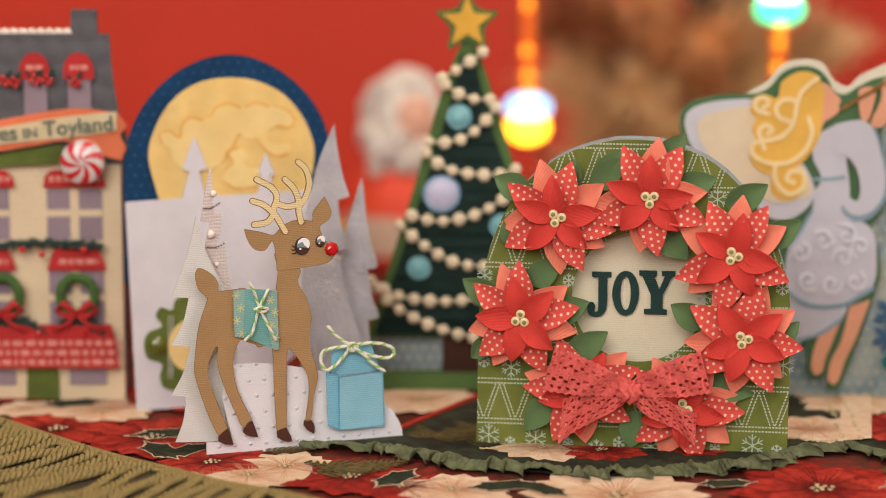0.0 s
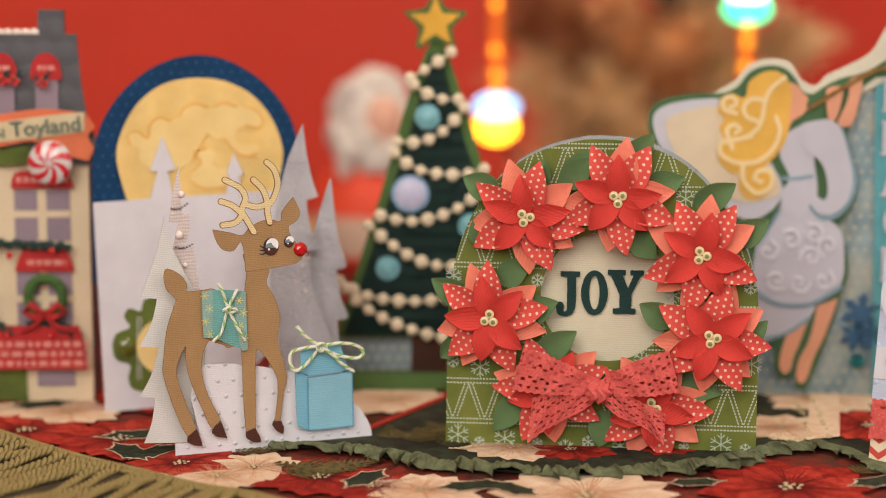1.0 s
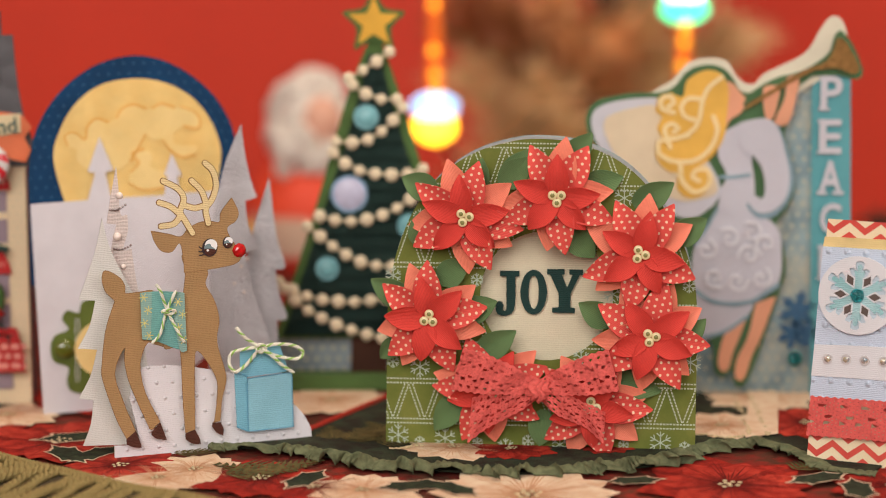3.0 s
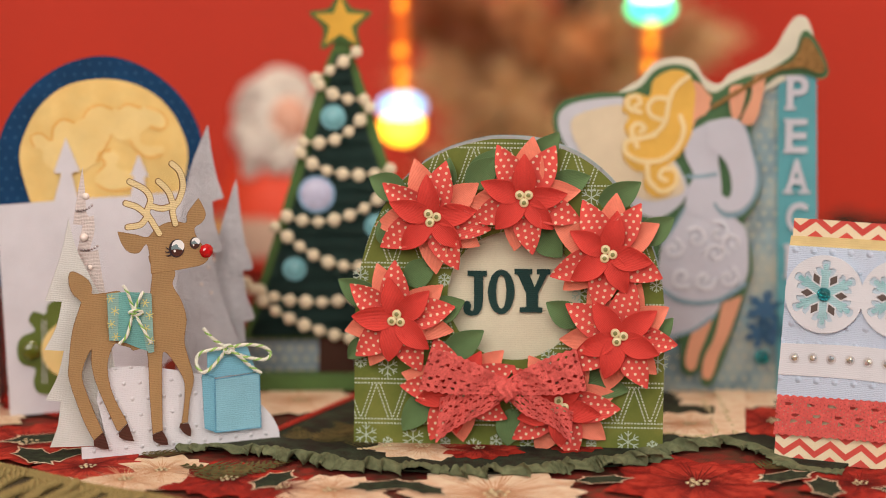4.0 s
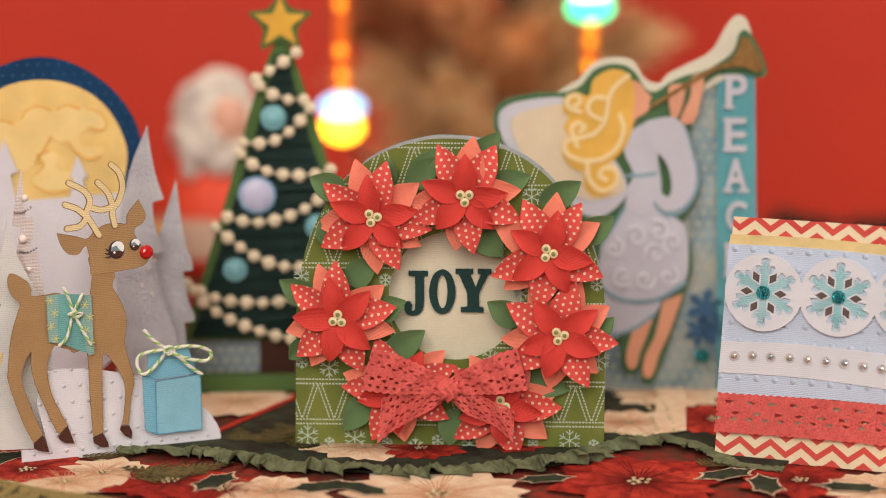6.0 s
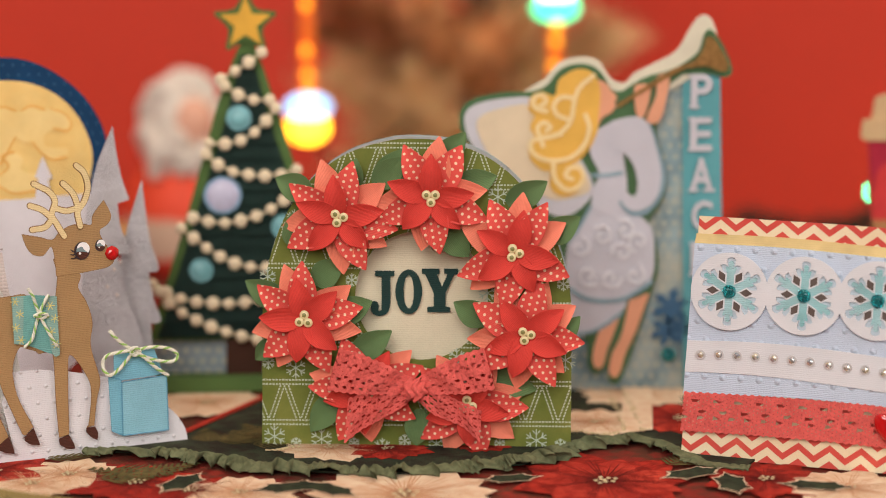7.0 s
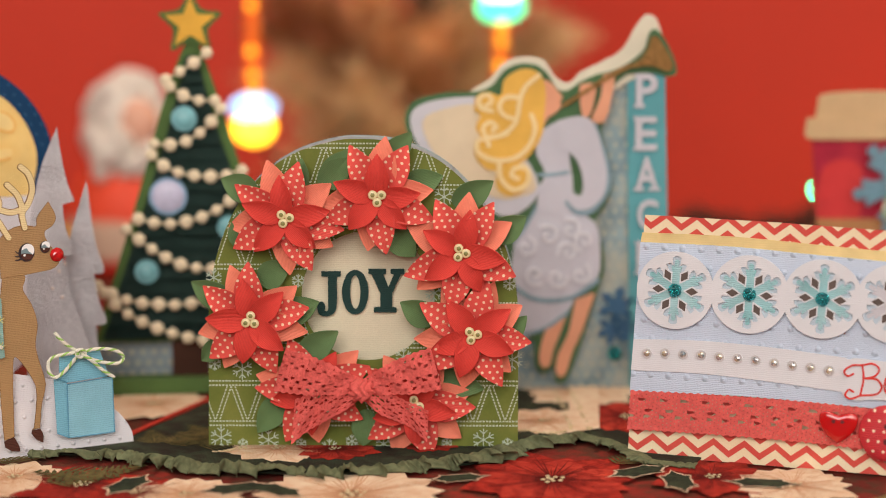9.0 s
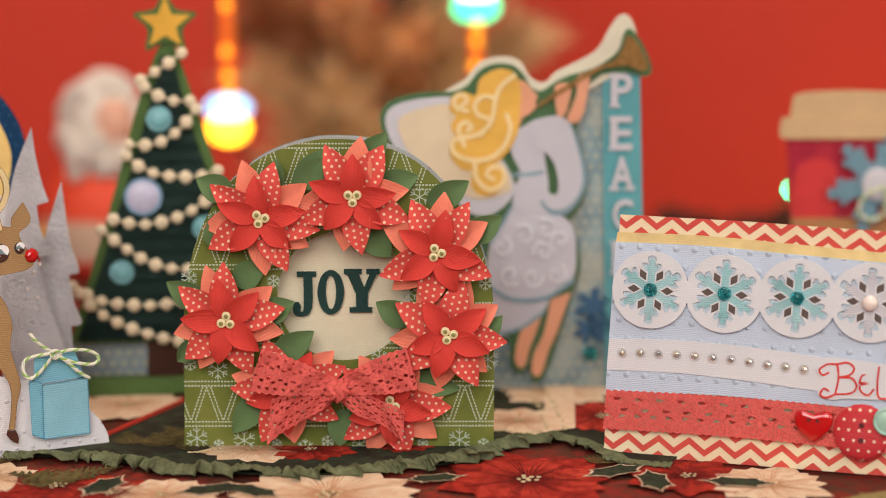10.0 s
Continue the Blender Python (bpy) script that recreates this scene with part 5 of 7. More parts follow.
strip = part("lettered_strip", slab([[(22.3, 148.3), (39.4, 148.3), (43, -0.2), (24.6, -0.2)]], -1, 1.2), angel_teal, card, "teal paper strip with white letters")
for ch, a in (("P", [(26.1, 129.3), (35.8, 144.6)]), ("E", [(25.9, 110.1), (35.7, 125.3)]), ("A", [(26, 91.9), (36.6, 107.1)]), ("C", [(27.1, 74.1), (36.5, 87.9)]), ("E", [(27, 53.7), (36.8, 69)])):
    bm, w = letters(ch, (a[1][1] - a[0][1]) * MM, 0.02)
    k = (a[1][0] - a[0][0]) * MM / w
    bm.transform(Matrix.Translation((a[0][0] * MM, -0.0006, a[0][1] * MM)) @ Matrix.Diagonal((k, 1, 1, 1)))
    x0, z0, x1, z1 = *a[0], *a[1]
    for u0, u1, v in ((-0.8, 4.0, z0 + 1.3), (-0.8, 4.0, z1)) if ch in "PE" else (((-0.6, 4.0, z0 + 1.3), (6.2, 11.4, z0 + 1.3)) if ch == "A" else ()):
        add(bm, slab([[(x0 + u0, v - 1.3), (x0 + u1, v - 1.3), (x0 + u1, v), (x0 + u0, v)]], 0.9, 0.9))
    part("letter", bm, wing_white, strip, "white die-cut letter " + ch)
part("ivory_backing", slab([curve([(-50.4, 135.8, 1), (-45.4, 139.1), (-39.2, 142.8), (-33, 149.9), (-24.3, 152.4), (-15.5, 150.9), (-10.1, 143.3), (-3.8, 140.8), (0.9, 145.3), (9.6, 149.6), (19.6, 155.3), (25.6, 165.3), (30.3, 170.8), (34.8, 169.3), (37.5, 162.8, 1), (34.8, 147.9, 1), (17.4, 137.8, 1), (-5.1, 127.8, 1), (-27.7, 127.8, 1)])], 0, 0.8), angel_back, card, "ivory paper outline layer")
green = slab([curve([(-77.3, 127.8), (-71.8, 133.9), (-58, 136.9), (-45.5, 137.1), (-38.5, 139.9), (-33, 146.4), (-25.6, 149.4), (-18, 148.4), (-13, 143.9), (-9.9, 138.6), (-5.3, 137.1), (0.9, 140.9), (7.6, 144.1), (15.8, 146.1), (22.5, 149.4), (29.4, 154.9), (31.8, 162.4), (34.8, 164.3), (39.4, 158.9), (43.6, 149.9), (44.2, 144.9), (40.7, 143.1), (34.1, 144.9), (22.1, 144.4, 1), (16.2, 139.9, 1), (10.5, 119.8, 1), (-14.8, 95.1, 1), (-31, 80.3), (-42.4, 79.8), (-55.1, 90), (-69.1, 107.7), (-76.2, 117.8)])], 1, 0.8)
slab([curve([(-20.1, 117.8, 1), (17.2, 141.6, 1), (12.9, 128.9), (10.5, 119.8), (13.2, 109), (15.5, 95.1), (12.1, 84.9), (7.7, 78.3), (11.4, 67.1), (12.1, 56.4), (9.2, 46.1), (4.4, 30.7), (-1, 14.4), (-5.4, 5.4), (-9.5, 5.9), (-10.6, 11.9), (-14.7, 9.5), (-18.8, 12.6), (-20, 24.5), (-26.6, 24.8, 1), (-37, 46.6), (-33.5, 69.6), (-29.8, 80.3)])], 1.05, 0.8, green)
angel = part("angel_backing", green, angel_green, card, "green paper silhouette layer")
part("wing", slab([curve([(-75.1, 126.7), (-69.3, 131.9), (-55.6, 134.4), (-43, 133.4), (-32.8, 120.4), (-17.4, 95.2), (-27.4, 82), (-40, 83.5), (-55.2, 94.6), (-66.7, 106.5), (-73.5, 116.6)])], 2, 0.6), wing_white, angel, "white paper wing")
part("wing_inset", slab([curve([(-69.6, 124.2), (-58.1, 129.9), (-43.5, 130.4), (-30.3, 115.4), (-18.8, 95.2), (-27.5, 89.6), (-37.6, 89.6), (-52.8, 98.2), (-64.7, 109.8)])], 2.7, 0.5), wing_cream, angel, "cream wing inset")
part("skirt", slab([curve([(-17.9, 91.4, 1), (-4.7, 84.6), (7.5, 78), (10.2, 64.7), (8.4, 52), (-4.1, 44.3), (-19.4, 44.3), (-29.6, 49.9), (-28.5, 69.8), (-23.6, 77.5), (-19.1, 85.1)])], 2.7, 0.8), dress_white, angel, "white embossed paper skirt")
part("skirt_hem", slab([curve([(-29.5, 50.6), (-14.2, 41.6), (-2.8, 43.7), (-4.5, 37.5), (-15.3, 30.1), (-29.2, 25.7)])], 2.3, 0.6), dress_white, angel, "lower white skirt tier")
for k, c in enumerate([(-23.5, 67.3), (-13.5, 72.4), (-4.5, 64.8), (3, 69.9), (-19.5, 54.6), (-9.4, 53.3), (1.2, 54.6), (-3.4, 75)]):
    part("swirl", slab([stroke([(c[0] + (0.6 + 0.55 * i) * math.cos(i * 0.95 + k), c[1] + (0.6 + 0.55 * i) * math.sin(i * 0.95 + k)) for i in range(9)], 1.1)], 4.1 + 0.01 * k, 1.3), swirl_white, angel, "raised white swirl")
trim = bmesh.new()
for line, w in (([(-29.1, 49.5), (-19.4, 43.6), (-4.2, 43.6), (8.9, 51.5)], 2.0), ([(-28.6, 69.9), (-23.6, 77), (-18.9, 85.6)], 1.4), ([(-17.6, 99.8), (-11.3, 99.8), (-5, 100.8)], 1.6), ([(6.7, 122.5), (10.4, 112.4), (13.6, 99), (11.7, 90.2), (6.3, 83.6), (-0.2, 82.6), (-4.8, 87.2)], 2.4), ([(-29.3, 26.4), (-15.4, 30), (-4.6, 37.2)], 1.6)):
    slab([stroke(line, w)], 3.3, 0.3, trim)
part("trim", trim, trim_blue, angel, "blue-grey trim on the dress")
part("bodice", slab([curve([(-16.3, 119.9, 1), (-9.1, 123.4), (-2.8, 120.4), (-4.1, 109.1), (-2.4, 95.2), (-4.2, 84.6), (-15.8, 83), (-18, 92.7), (-15, 100.3), (-19.2, 110.3)])], 3.0, 0.6), dress_white, angel, "white paper bodice")
part("sleeve", slab([curve([(-9.9, 124, 1), (0.9, 126), (6.7, 122.5), (10.1, 112.9), (12.8, 100.3), (11, 90.2), (5.3, 84.6), (-1, 84.1), (-4.9, 88.2), (-3.4, 92.2), (0.7, 90.2), (2.1, 95.2), (0.4, 103.8), (-3.7, 109.4), (-9, 112.4)])], 3.6, 0.7), dress_white, angel, "white flared paper sleeve")
part("hair", slab([curve([(-45.6, 132.5), (-41.1, 137), (-35.1, 135.5), (-33.2, 142.5), (-25.7, 147), (-18.2, 145.5), (-14.9, 138), (-15.5, 126.7), (-16.3, 118.4), (-19.8, 111.4), (-24.2, 106.4), (-27.2, 104.8), (-24.2, 99.8), (-23.1, 95.2), (-26.6, 91.2), (-32.6, 90.7), (-36.9, 94.7), (-37, 101.3), (-40.8, 102.3), (-45.3, 106.4), (-46.7, 111.9), (-43.9, 116.4), (-46, 121.4), (-44, 126.2), (-46.8, 129)])], 3.6, 0.7), hair_gold, angel, "golden yellow paper hair with curls")
for k, (c, r) in enumerate((((-41.9, 132.2), 4.6), ((-40.3, 120.6), 4.8), ((-41.4, 111.8), 5.0), ((-28.6, 98.8), 6.4))):
    part("hair_lock", slab([circle(c[0], c[1], r, 32)], 3.62 + 0.02 * k, 0.7), hair_gold, angel, "rounded golden paper curl")
for k, line in enumerate(([(-17.9, 144.2), (-23.8, 139.3), (-26.3, 133.4), (-28, 124.2), (-32.3, 119.2), (-38.2, 116.8)], [(-26.3, 134.3), (-32.2, 134.7), (-35.6, 131), (-33.9, 126.8), (-29.7, 125.1)], [(-39, 128.5), (-44, 130.2), (-44.4, 134.4), (-40.6, 135.6), (-39, 132.7), (-41.5, 131)], [(-32.3, 118.4), (-40.7, 116.8), (-42.8, 121), (-39.8, 123.5), (-36.9, 121.4), (-39, 119.7)], [(-21.3, 126.7), (-19.6, 120.8), (-22.1, 113.2), (-28.9, 107.4), (-38.2, 106.7), (-44.9, 110.1), (-45.3, 115.1), (-41.5, 115.9), (-40.3, 113)], [(-35.7, 105.8), (-34.8, 98.2), (-28.9, 93.1), (-23, 96.4), (-23, 102.3), (-28.1, 103.2), (-30.2, 99.8), (-27.2, 98.1)])):
    part("curl", slab([stroke(line, (2.2, 2.0))], 4.3 + 0.02 * k, 0.5), hair_pale, angel, "pale yellow curl overlay")
part("face", slab([curve([(-16.6, 140.5), (-12.9, 141.2), (-10.1, 138), (-7.3, 134.7), (-8.3, 132.2), (-7.7, 130.5), (-10, 127.7), (-13.9, 125.2), (-16.4, 121.4)])], 3.2, 0.6), peach, angel, "plain peach paper profile")
part("arm", slab([curve([(0.4, 138.5), (3.9, 140.5), (7.4, 140), (7.7, 136.5), (5.1, 126.5), (1.6, 126.5)])], 3.2, 0.5), peach, angel, "peach paper forearm")
part("arm", slab([curve([(10.4, 142.7), (13.8, 145), (16.1, 143.5), (15, 135), (12.2, 124.5), (7.2, 122.5), (5.9, 125.2), (10, 135)])], 3.3, 0.5), peach, angel, "peach paper forearm")
part("leg", slab([curve([(-10.6, 40.4, 1), (-3, 41.6, 1), (-8.4, 26.2), (-10.9, 19.8), (-12.3, 13.8), (-15.3, 11.8), (-17.4, 15.9), (-16, 24.7), (-12.6, 33.9)])], 2.2, 0.5), peach, angel, "peach paper leg")
part("leg", slab([curve([(-1, 42.9, 1), (8.1, 46.3, 1), (2.2, 28.8), (-2.2, 19), (-4.6, 10.7), (-7.1, 7.6), (-9.7, 10.2), (-8.8, 18), (-4.3, 27.5)])], 2.2, 0.5), peach, angel, "peach paper leg")
part("trumpet", slab([curve([(32.3, 160.9, 1), (35.6, 160.4), (42.1, 149.2), (39.9, 145.7), (33.1, 148), (26.8, 147.7), (19.4, 145.5), (-6.9, 129.9, 1), (-7.4, 131.4, 1), (16.9, 146.5), (25.8, 149.9), (30.2, 154.4)])], 3.8, 0.6), glitter, angel, "bronze glitter paper trumpet")
for c, r in (((18.6, 39.3), 9.0), ((23.1, 29.8), 7.5), ((16.3, 28.5), 7.0)):
    part("snowflake", slab([flake_outline(c, r, 20.0)], -1.0, 0.8), flake_navy, card, "dark blue glitter snowflake")
c = (17.5, 17.6)
part("gem", dome((c[0], -1.0, c[1]), 3.4, 2.4), gem_teal, card, "teal glitter gem")

# ---- the snowflake card ----
def chevron(name, period, rise, stripe):
    m, t, b = node_material(name)
    vec, x, y, z = coords(t)
    # the strip along the top is cut from another place of the print
    upper = value(t, "GREATER_THAN", z, 50.0)
    x, z = value(t, "SUBTRACT", x, value(t, "MULTIPLY", upper, 2.1)), value(t, "SUBTRACT", z, value(t, "MULTIPLY", upper, 0.6))
    tri = value(t, "MULTIPLY", value(t, "ABSOLUTE", value(t, "SUBTRACT", value(t, "FRACT", value(t, "DIVIDE", value(t, "ADD", x, 550.8), period)), 0.5)), 2 * rise)
    row = value(t, "FRACT", value(t, "DIVIDE", value(t, "ADD", value(t, "ADD", z, tri), 292.8), stripe))
    mask = sharp(t, value(t, "ABSOLUTE", value(t, "SUBTRACT", row, 0.5)), 0.26, 0.29)
    base = mixed(t, noise_tex(t, vec, 0.05, 4), (0.76, 0.62, 0.40), (0.82, 0.73, 0.53))
    red = mixed(t, noise_tex(t, vec, 0.08, 4), (0.55, 0.045, 0.045), (0.66, 0.075, 0.06))
    col = mixed(t, mask, base, red)
    col = mixed(t, value(t, "MULTIPLY", noise_tex(t, vec, 1.5, 3), 0.15), col, (0.5, 0.3, 0.15))
    link(t, col, b.inputs["Base Color"])
    b.inputs["Roughness"].default_value = 0.75
    b.inputs["Specular IOR Level"].default_value = 0.25
    bump(t, b, noise_tex(t, vec, 1.2, 3), 0.4, 0.00006)
    return m


chevron_paper = chevron("red_cream_chevron_paper", 12.45, 4.7, 6.4)
ice_paper = paper("ice_blue_embossed_paper", (0.53, 0.62, 0.75), 0.75, 0.03, 0.04, emboss=(7.4, 0.9), relief=0.0001)
# bluer and darker than the disc: shade of the sunken bed in the colour
bed_paper = paper("shaded_ice_paper", (0.50, 0.60, 0.68), 0.8, 0.06, 0.04, relief=0.00006)
yellow_paper = paper("yellow_edge_paper", (0.74, 0.58, 0.27), 0.9, 0.04, 0.14, relief=0.00004)
band_paper = paper("white_ribbed_paper", (0.66, 0.675, 0.71), 0.8, 0.06, 0.03, relief=0.00004)
teal_flake = paper("teal_snowflake_paper", (0.27, 0.55, 0.58), 0.8, 0.15, 0.2, ink=((0.48, 0.66, 0.70), 0.9))
# dark brown plates stand for the shade inside the diamond openings
recess = plain("brown_opening_shade", (0.10, 0.075, 0.065), 0.8)
# white, gold and slate patches in the colour imitate a clear stone's sparkle
clear_stone, stone_tree, stone_bsdf = node_material("rhinestone_painted_sparkle")
stone_at = coords(stone_tree)[0]
link(stone_tree, mixed(stone_tree, noise_tex(stone_tree, stone_at, 0.9, 2, 0.5, 0.38, 0.62), mixed(stone_tree, noise_tex(stone_tree, stone_at, 0.31, 1, 0.5, 0.42, 0.58), (0.80, 0.74, 0.45), (0.30, 0.38, 0.44)), (0.86, 0.86, 0.84)), stone_bsdf.inputs["Base Color"])
stone_bsdf.inputs["Roughness"].default_value, stone_bsdf.inputs["Metallic"].default_value, stone_bsdf.inputs["Coat Weight"].default_value = 0.1, 0.65, 0.8
stone_rim = plain("silver_setting", (0.56, 0.55, 0.56), 0.3, metal=0.3)
red_word = paper("red_foil_word", (0.66, 0.05, 0.04), 0.9, 0.2, 0.1)
red_button = plain("glossy_red_button", (0.52, 0.006, 0.008), 0.10, coat=1.0, vary=0.15, scale=0.1)
dot_button = paper("red_dotted_button", (0.56, 0.035, 0.045), 0.9, 0.05, 0.05, 0.3, dot=((0.82, 0.66, 0.48), 4.0, 0.6))
mint_button = plain("mint_green_button", (0.34, 0.56, 0.46), 0.3, coat=0.4)
# dark discs laid on the buttons, coloured like the shade in thread holes
hole_dark = plain("button_hole_shade", (0.10, 0.012, 0.015), 0.8)
FLAKE = pose(0.1782, 0.8198, 0, -6, 0, -20.99)
card = thing("snowflake_card", "pale blue card with snowflakes, red lace and chevron bands", "greeting card", FLAKE)
part("base_panel", slab([curve([(-53.3, 97.8, 1), (-0.2, 97.3, 1), (80.7, 95.2, 1), (85.2, -0.3, 1), (56.7, -0, 1), (-56.7, -0, 1)])], 0, 0.8), chevron_paper, card, "red and cream chevron printed base")
part("inner_leaf", slab([curve([(-52.7, 96, 1), (80.8, 93.5, 1), (85.2, 0.1, 1), (-55.8, 0.8, 1)])], -9, 0.8), band_paper, card, "white inside leaf of the folded card")
part("yellow_edge", slab([curve([(-54, 90.7, 1), (-17.9, 90.9), (15.9, 89.4), (52.8, 87.7), (81.2, 86.1, 1), (81.5, 80, 1), (53, 82), (-17.7, 86.4), (-54.5, 86.8, 1)])], 0.9, 0.5), yellow_paper, card, "distressed yellow paper strip")
panel = part("ice_panel", slab([curve([(-54.4, 86.8, 1), (-17.6, 86.9), (16.1, 85.4), (53, 83.8), (81.4, 82.3, 1), (84.1, 24.2, 1), (55.6, 25.9), (18.6, 26.8), (-15.2, 27.3), (-56.5, 25.5, 1)])], 1.6, 0.6), ice_paper, card, "ice blue panel with embossed dots")
CENTERS = [(-39.2, 68.3), (-9.3, 68.4), (19.6, 68.3), (47.9, 68.1), (75.3, 67.7)]
R = 15.6
dark = bmesh.new()


def diamond(c, r, turn):
    w = radians(turn)
    d, n = (math.cos(w), math.sin(w)), (-math.sin(w), math.cos(w))
    o = (c[0] + d[0] * r * 0.5, c[1] + d[1] * r * 0.5)
    return [(o[0] + d[0] * r * 0.19 * a + n[0] * r * 0.115 * b, o[1] + d[1] * r * 0.19 * a + n[1] * r * 0.115 * b) for a, b in ((1, 0), (0, 1), (-1, 0), (0, -1))]


for k, c in enumerate(CENTERS):
    disc = part("disc", slab([circle(c[0], c[1], R, 48), flake_outline(c, 13.8, 88, 0.76, 1.12)], 3.5 + 0.04 * k, 0.8), band_paper, card, "white round die-cut disc")
    part("recess", slab([circle(c[0], c[1], R - 1, 40)], 2.55, 0.2), bed_paper, disc, "pale blue bed of the snowflake, toned for shade")
    fl = part("snowflake", slab([flake_outline(c, 12.3, 88, 0.32, 0.64)], 3.1, 0.5), teal_flake if k < 3 else wing_white, disc, "teal paper snowflake" if k < 3 else "white paper snowflake")
    for a in range(6):
        small = diamond(c, 13.6, 88 + 30 + 60 * a)
        mx, mz = sum(p[0] for p in small) / 4, sum(p[1] for p in small) / 4
        rim = part("opening_rim", slab([[(mx + (x - mx) * 1.42, mz + (z - mz) * 1.42) for x, z in small]], 3.3, 0.4), band_paper, fl, "white rim of the opening")
        part("opening", slab([small], 3.36, 0.2), recess, rim, "dark diamond plate painted as the shade in an opening")
    part("stone", glitter_dome((c[0], 3.6, c[1]), 2.7, 2.2, k) if k < 3 else dome((c[0], 4.2, c[1]), 3.2, 3.0), gem_teal if k < 3 else pearl, fl, "round teal glitter stone" if k < 3 else "cream pearl")
part("link_strip", slab([stroke(CENTERS, 9.0)], 2.3, 0.5), band_paper, card, "white strip joining the discs")
band = part("gem_band", slab([curve([(-55.5, 47.4, 1), (-27.4, 48.5), (2.2, 47.6), (29, 45.6, 1), (33.5, 44.1, 1), (34, 32, 1), (25.1, 32.3), (2.8, 33.9), (-26.8, 35.3), (-56.2, 34.7, 1)])], 2.2, 0.5), band_paper, card, "curved white paper band set with rhinestones")
for k, c in enumerate([(-49.9, 42), (-42.4, 42.5), (-35.1, 42.6), (-27.7, 42.8), (-20.4, 42.6), (-13.1, 42.4), (-5.8, 42.2), (1.6, 41.6), (8.8, 41.1), (16, 40.7), (23.3, 40.1)]):
    rim = part("setting", slab([circle(c[0], c[1], 2.05, 20)], 2.6, 0.5), stone_rim, band, "silver setting")
    part("rhinestone", gem((c[0], 2.6, c[1]), 1.35, 0.7, 6), clear_stone, rim, "clear rhinestone")
back = bmesh.new()
slab([curve([(27.9, 41.5), (31.7, 45.4), (40.1, 45.5), (61.9, 43.8), (81.2, 42.9), (81.8, 29.3), (62.5, 30.1), (40.8, 29.9), (34.2, 29), (28.8, 31.5), (29.9, 36.7)])], 2.9, 0.5, back)
word = part("word_backing", back, band_paper, card, "white backing cut round the word")
script = bmesh.new()
for k, line in enumerate(([(36.2, 43.4), (36.9, 37.7), (35.9, 31.3)], [(36.2, 43.2), (40.1, 44.1), (42.8, 42.1), (41.2, 39.3), (37.3, 38.1)], [(37.3, 38.1), (42.1, 38), (44, 35), (42, 32.2), (35.9, 31.3)], [(36.2, 43.2), (32.3, 42.9), (29.3, 40.5), (30.7, 38.6), (32.9, 39.6)], [(35.9, 31.3), (32.4, 29.7), (30.1, 30.9), (31.4, 33.3), (33.2, 32.5)], [(45.3, 35.6), (49.2, 37.2), (48.2, 40.2), (45.6, 38.7), (45.4, 33.8), (48.5, 31.8), (50.6, 34.2)], [(52.4, 43.2), (52, 36.5), (52.9, 31.2), (57, 31.1)])):
    slab([stroke(line, 0.72)], 3.3 + 0.015 * k, 0.4, script)
part("word", script, red_word, word, "red hand lettering that begins with Bel")
a, b = (-56.4, 18.6), (84.6, 15.7)
lace_path = [(a[0] + (b[0] - a[0]) * s, 2.6, a[1] + (b[1] - a[1]) * s + 1.9 * math.sin(math.pi * s)) for s in (0, 0.25, 0.5, 0.75, 1)]
part("lace_band", lace(lace_path, (16.0, 16.4), (0.06, 0, 0.998), 0.12, ((0.36, 6.4, 0.0), (0.52, 8.6, 2.0), (0.78, 8.6, 5.0)), 0.40), lace_red, card, "coral red cotton lace band")
c = (28.1, 20.1)
heart = [(c[0] + 7.6 * math.copysign(abs(math.sin(w)) ** 1.7, math.sin(w)), c[1] - 0.6 + 0.47 * (13 * math.cos(w) - 4.2 * math.cos(2 * w) - 1.2 * math.cos(3 * w))) for w in [2 * math.pi * k / 40 for k in range(40)]]
hb, rings = bmesh.new(), []
for grow, f in ((1.0, 3.3), (1.0, 4.6), (0.95, 5.3), (0.84, 5.75), (0.62, 6.0), (0.3, 6.1)):
    rings.append([hb.verts.new(((c[0] + (x - c[0]) * grow) * MM, -f * MM, (c[1] + (z - c[1]) * grow) * MM)) for x, z in heart])
for a, b in zip(rings, rings[1:]):
    for k in range(len(heart)):
        hb.faces.new((a[k - 1], a[k], b[k], b[k - 1])).smooth = True
hb.faces.new(rings[-1])
bmesh.ops.recalc_face_normals(hb, faces=hb.faces)
btn = part("heart_button", hb, red_button, card, "glossy red heart-shaped button")
for dx in (-1.7, 1.7):
    part("thread_hole", slab([circle(c[0] + dx, c[1] + 0.6, 0.75, 14)], 6.25, 0.4), hole_dark, btn)
c = (46.9, 17.1)
disc = dome((c[0], 3.4, c[1]), 11.2, 2.4, 32, 10)
btn = part("dotted_button", disc, dot_button, card, "round red button with white dots")
for dz in (-3.0, 3.0):
    part("thread_hole", slab([circle(c[0], c[1] + dz, 1.1, 14)], 6.0, 0.3), hole_dark, btn)
c = (56.9, 22.5)
btn = part("mint_button", dome((c[0], 6.2, c[1]), 5.6, 1.6, 32, 8), mint_button, card, "round mint green ridged button")
part("button_rim", tube([((c[0] + 5.0 * math.cos(w / 8 * math.pi)) * MM, -7.0 * MM, (c[1] + 5.0 * math.sin(w / 8 * math.pi)) * MM) for w in range(16)], 0.7 * MM, 6, True), mint_button, btn)
# ---- the toy shop card ----
slate = paper("slate_grey_paper", (0.115, 0.115, 0.125), 0.9, 0.2, 0.08, emboss=(10.0, 3.4))
house_cream = paper("cream_grid_paper", (0.74, 0.60, 0.40), 0.9, 0.12, 0.05, dot=((0.62, 0.55, 0.38), 3.2, 0.5))
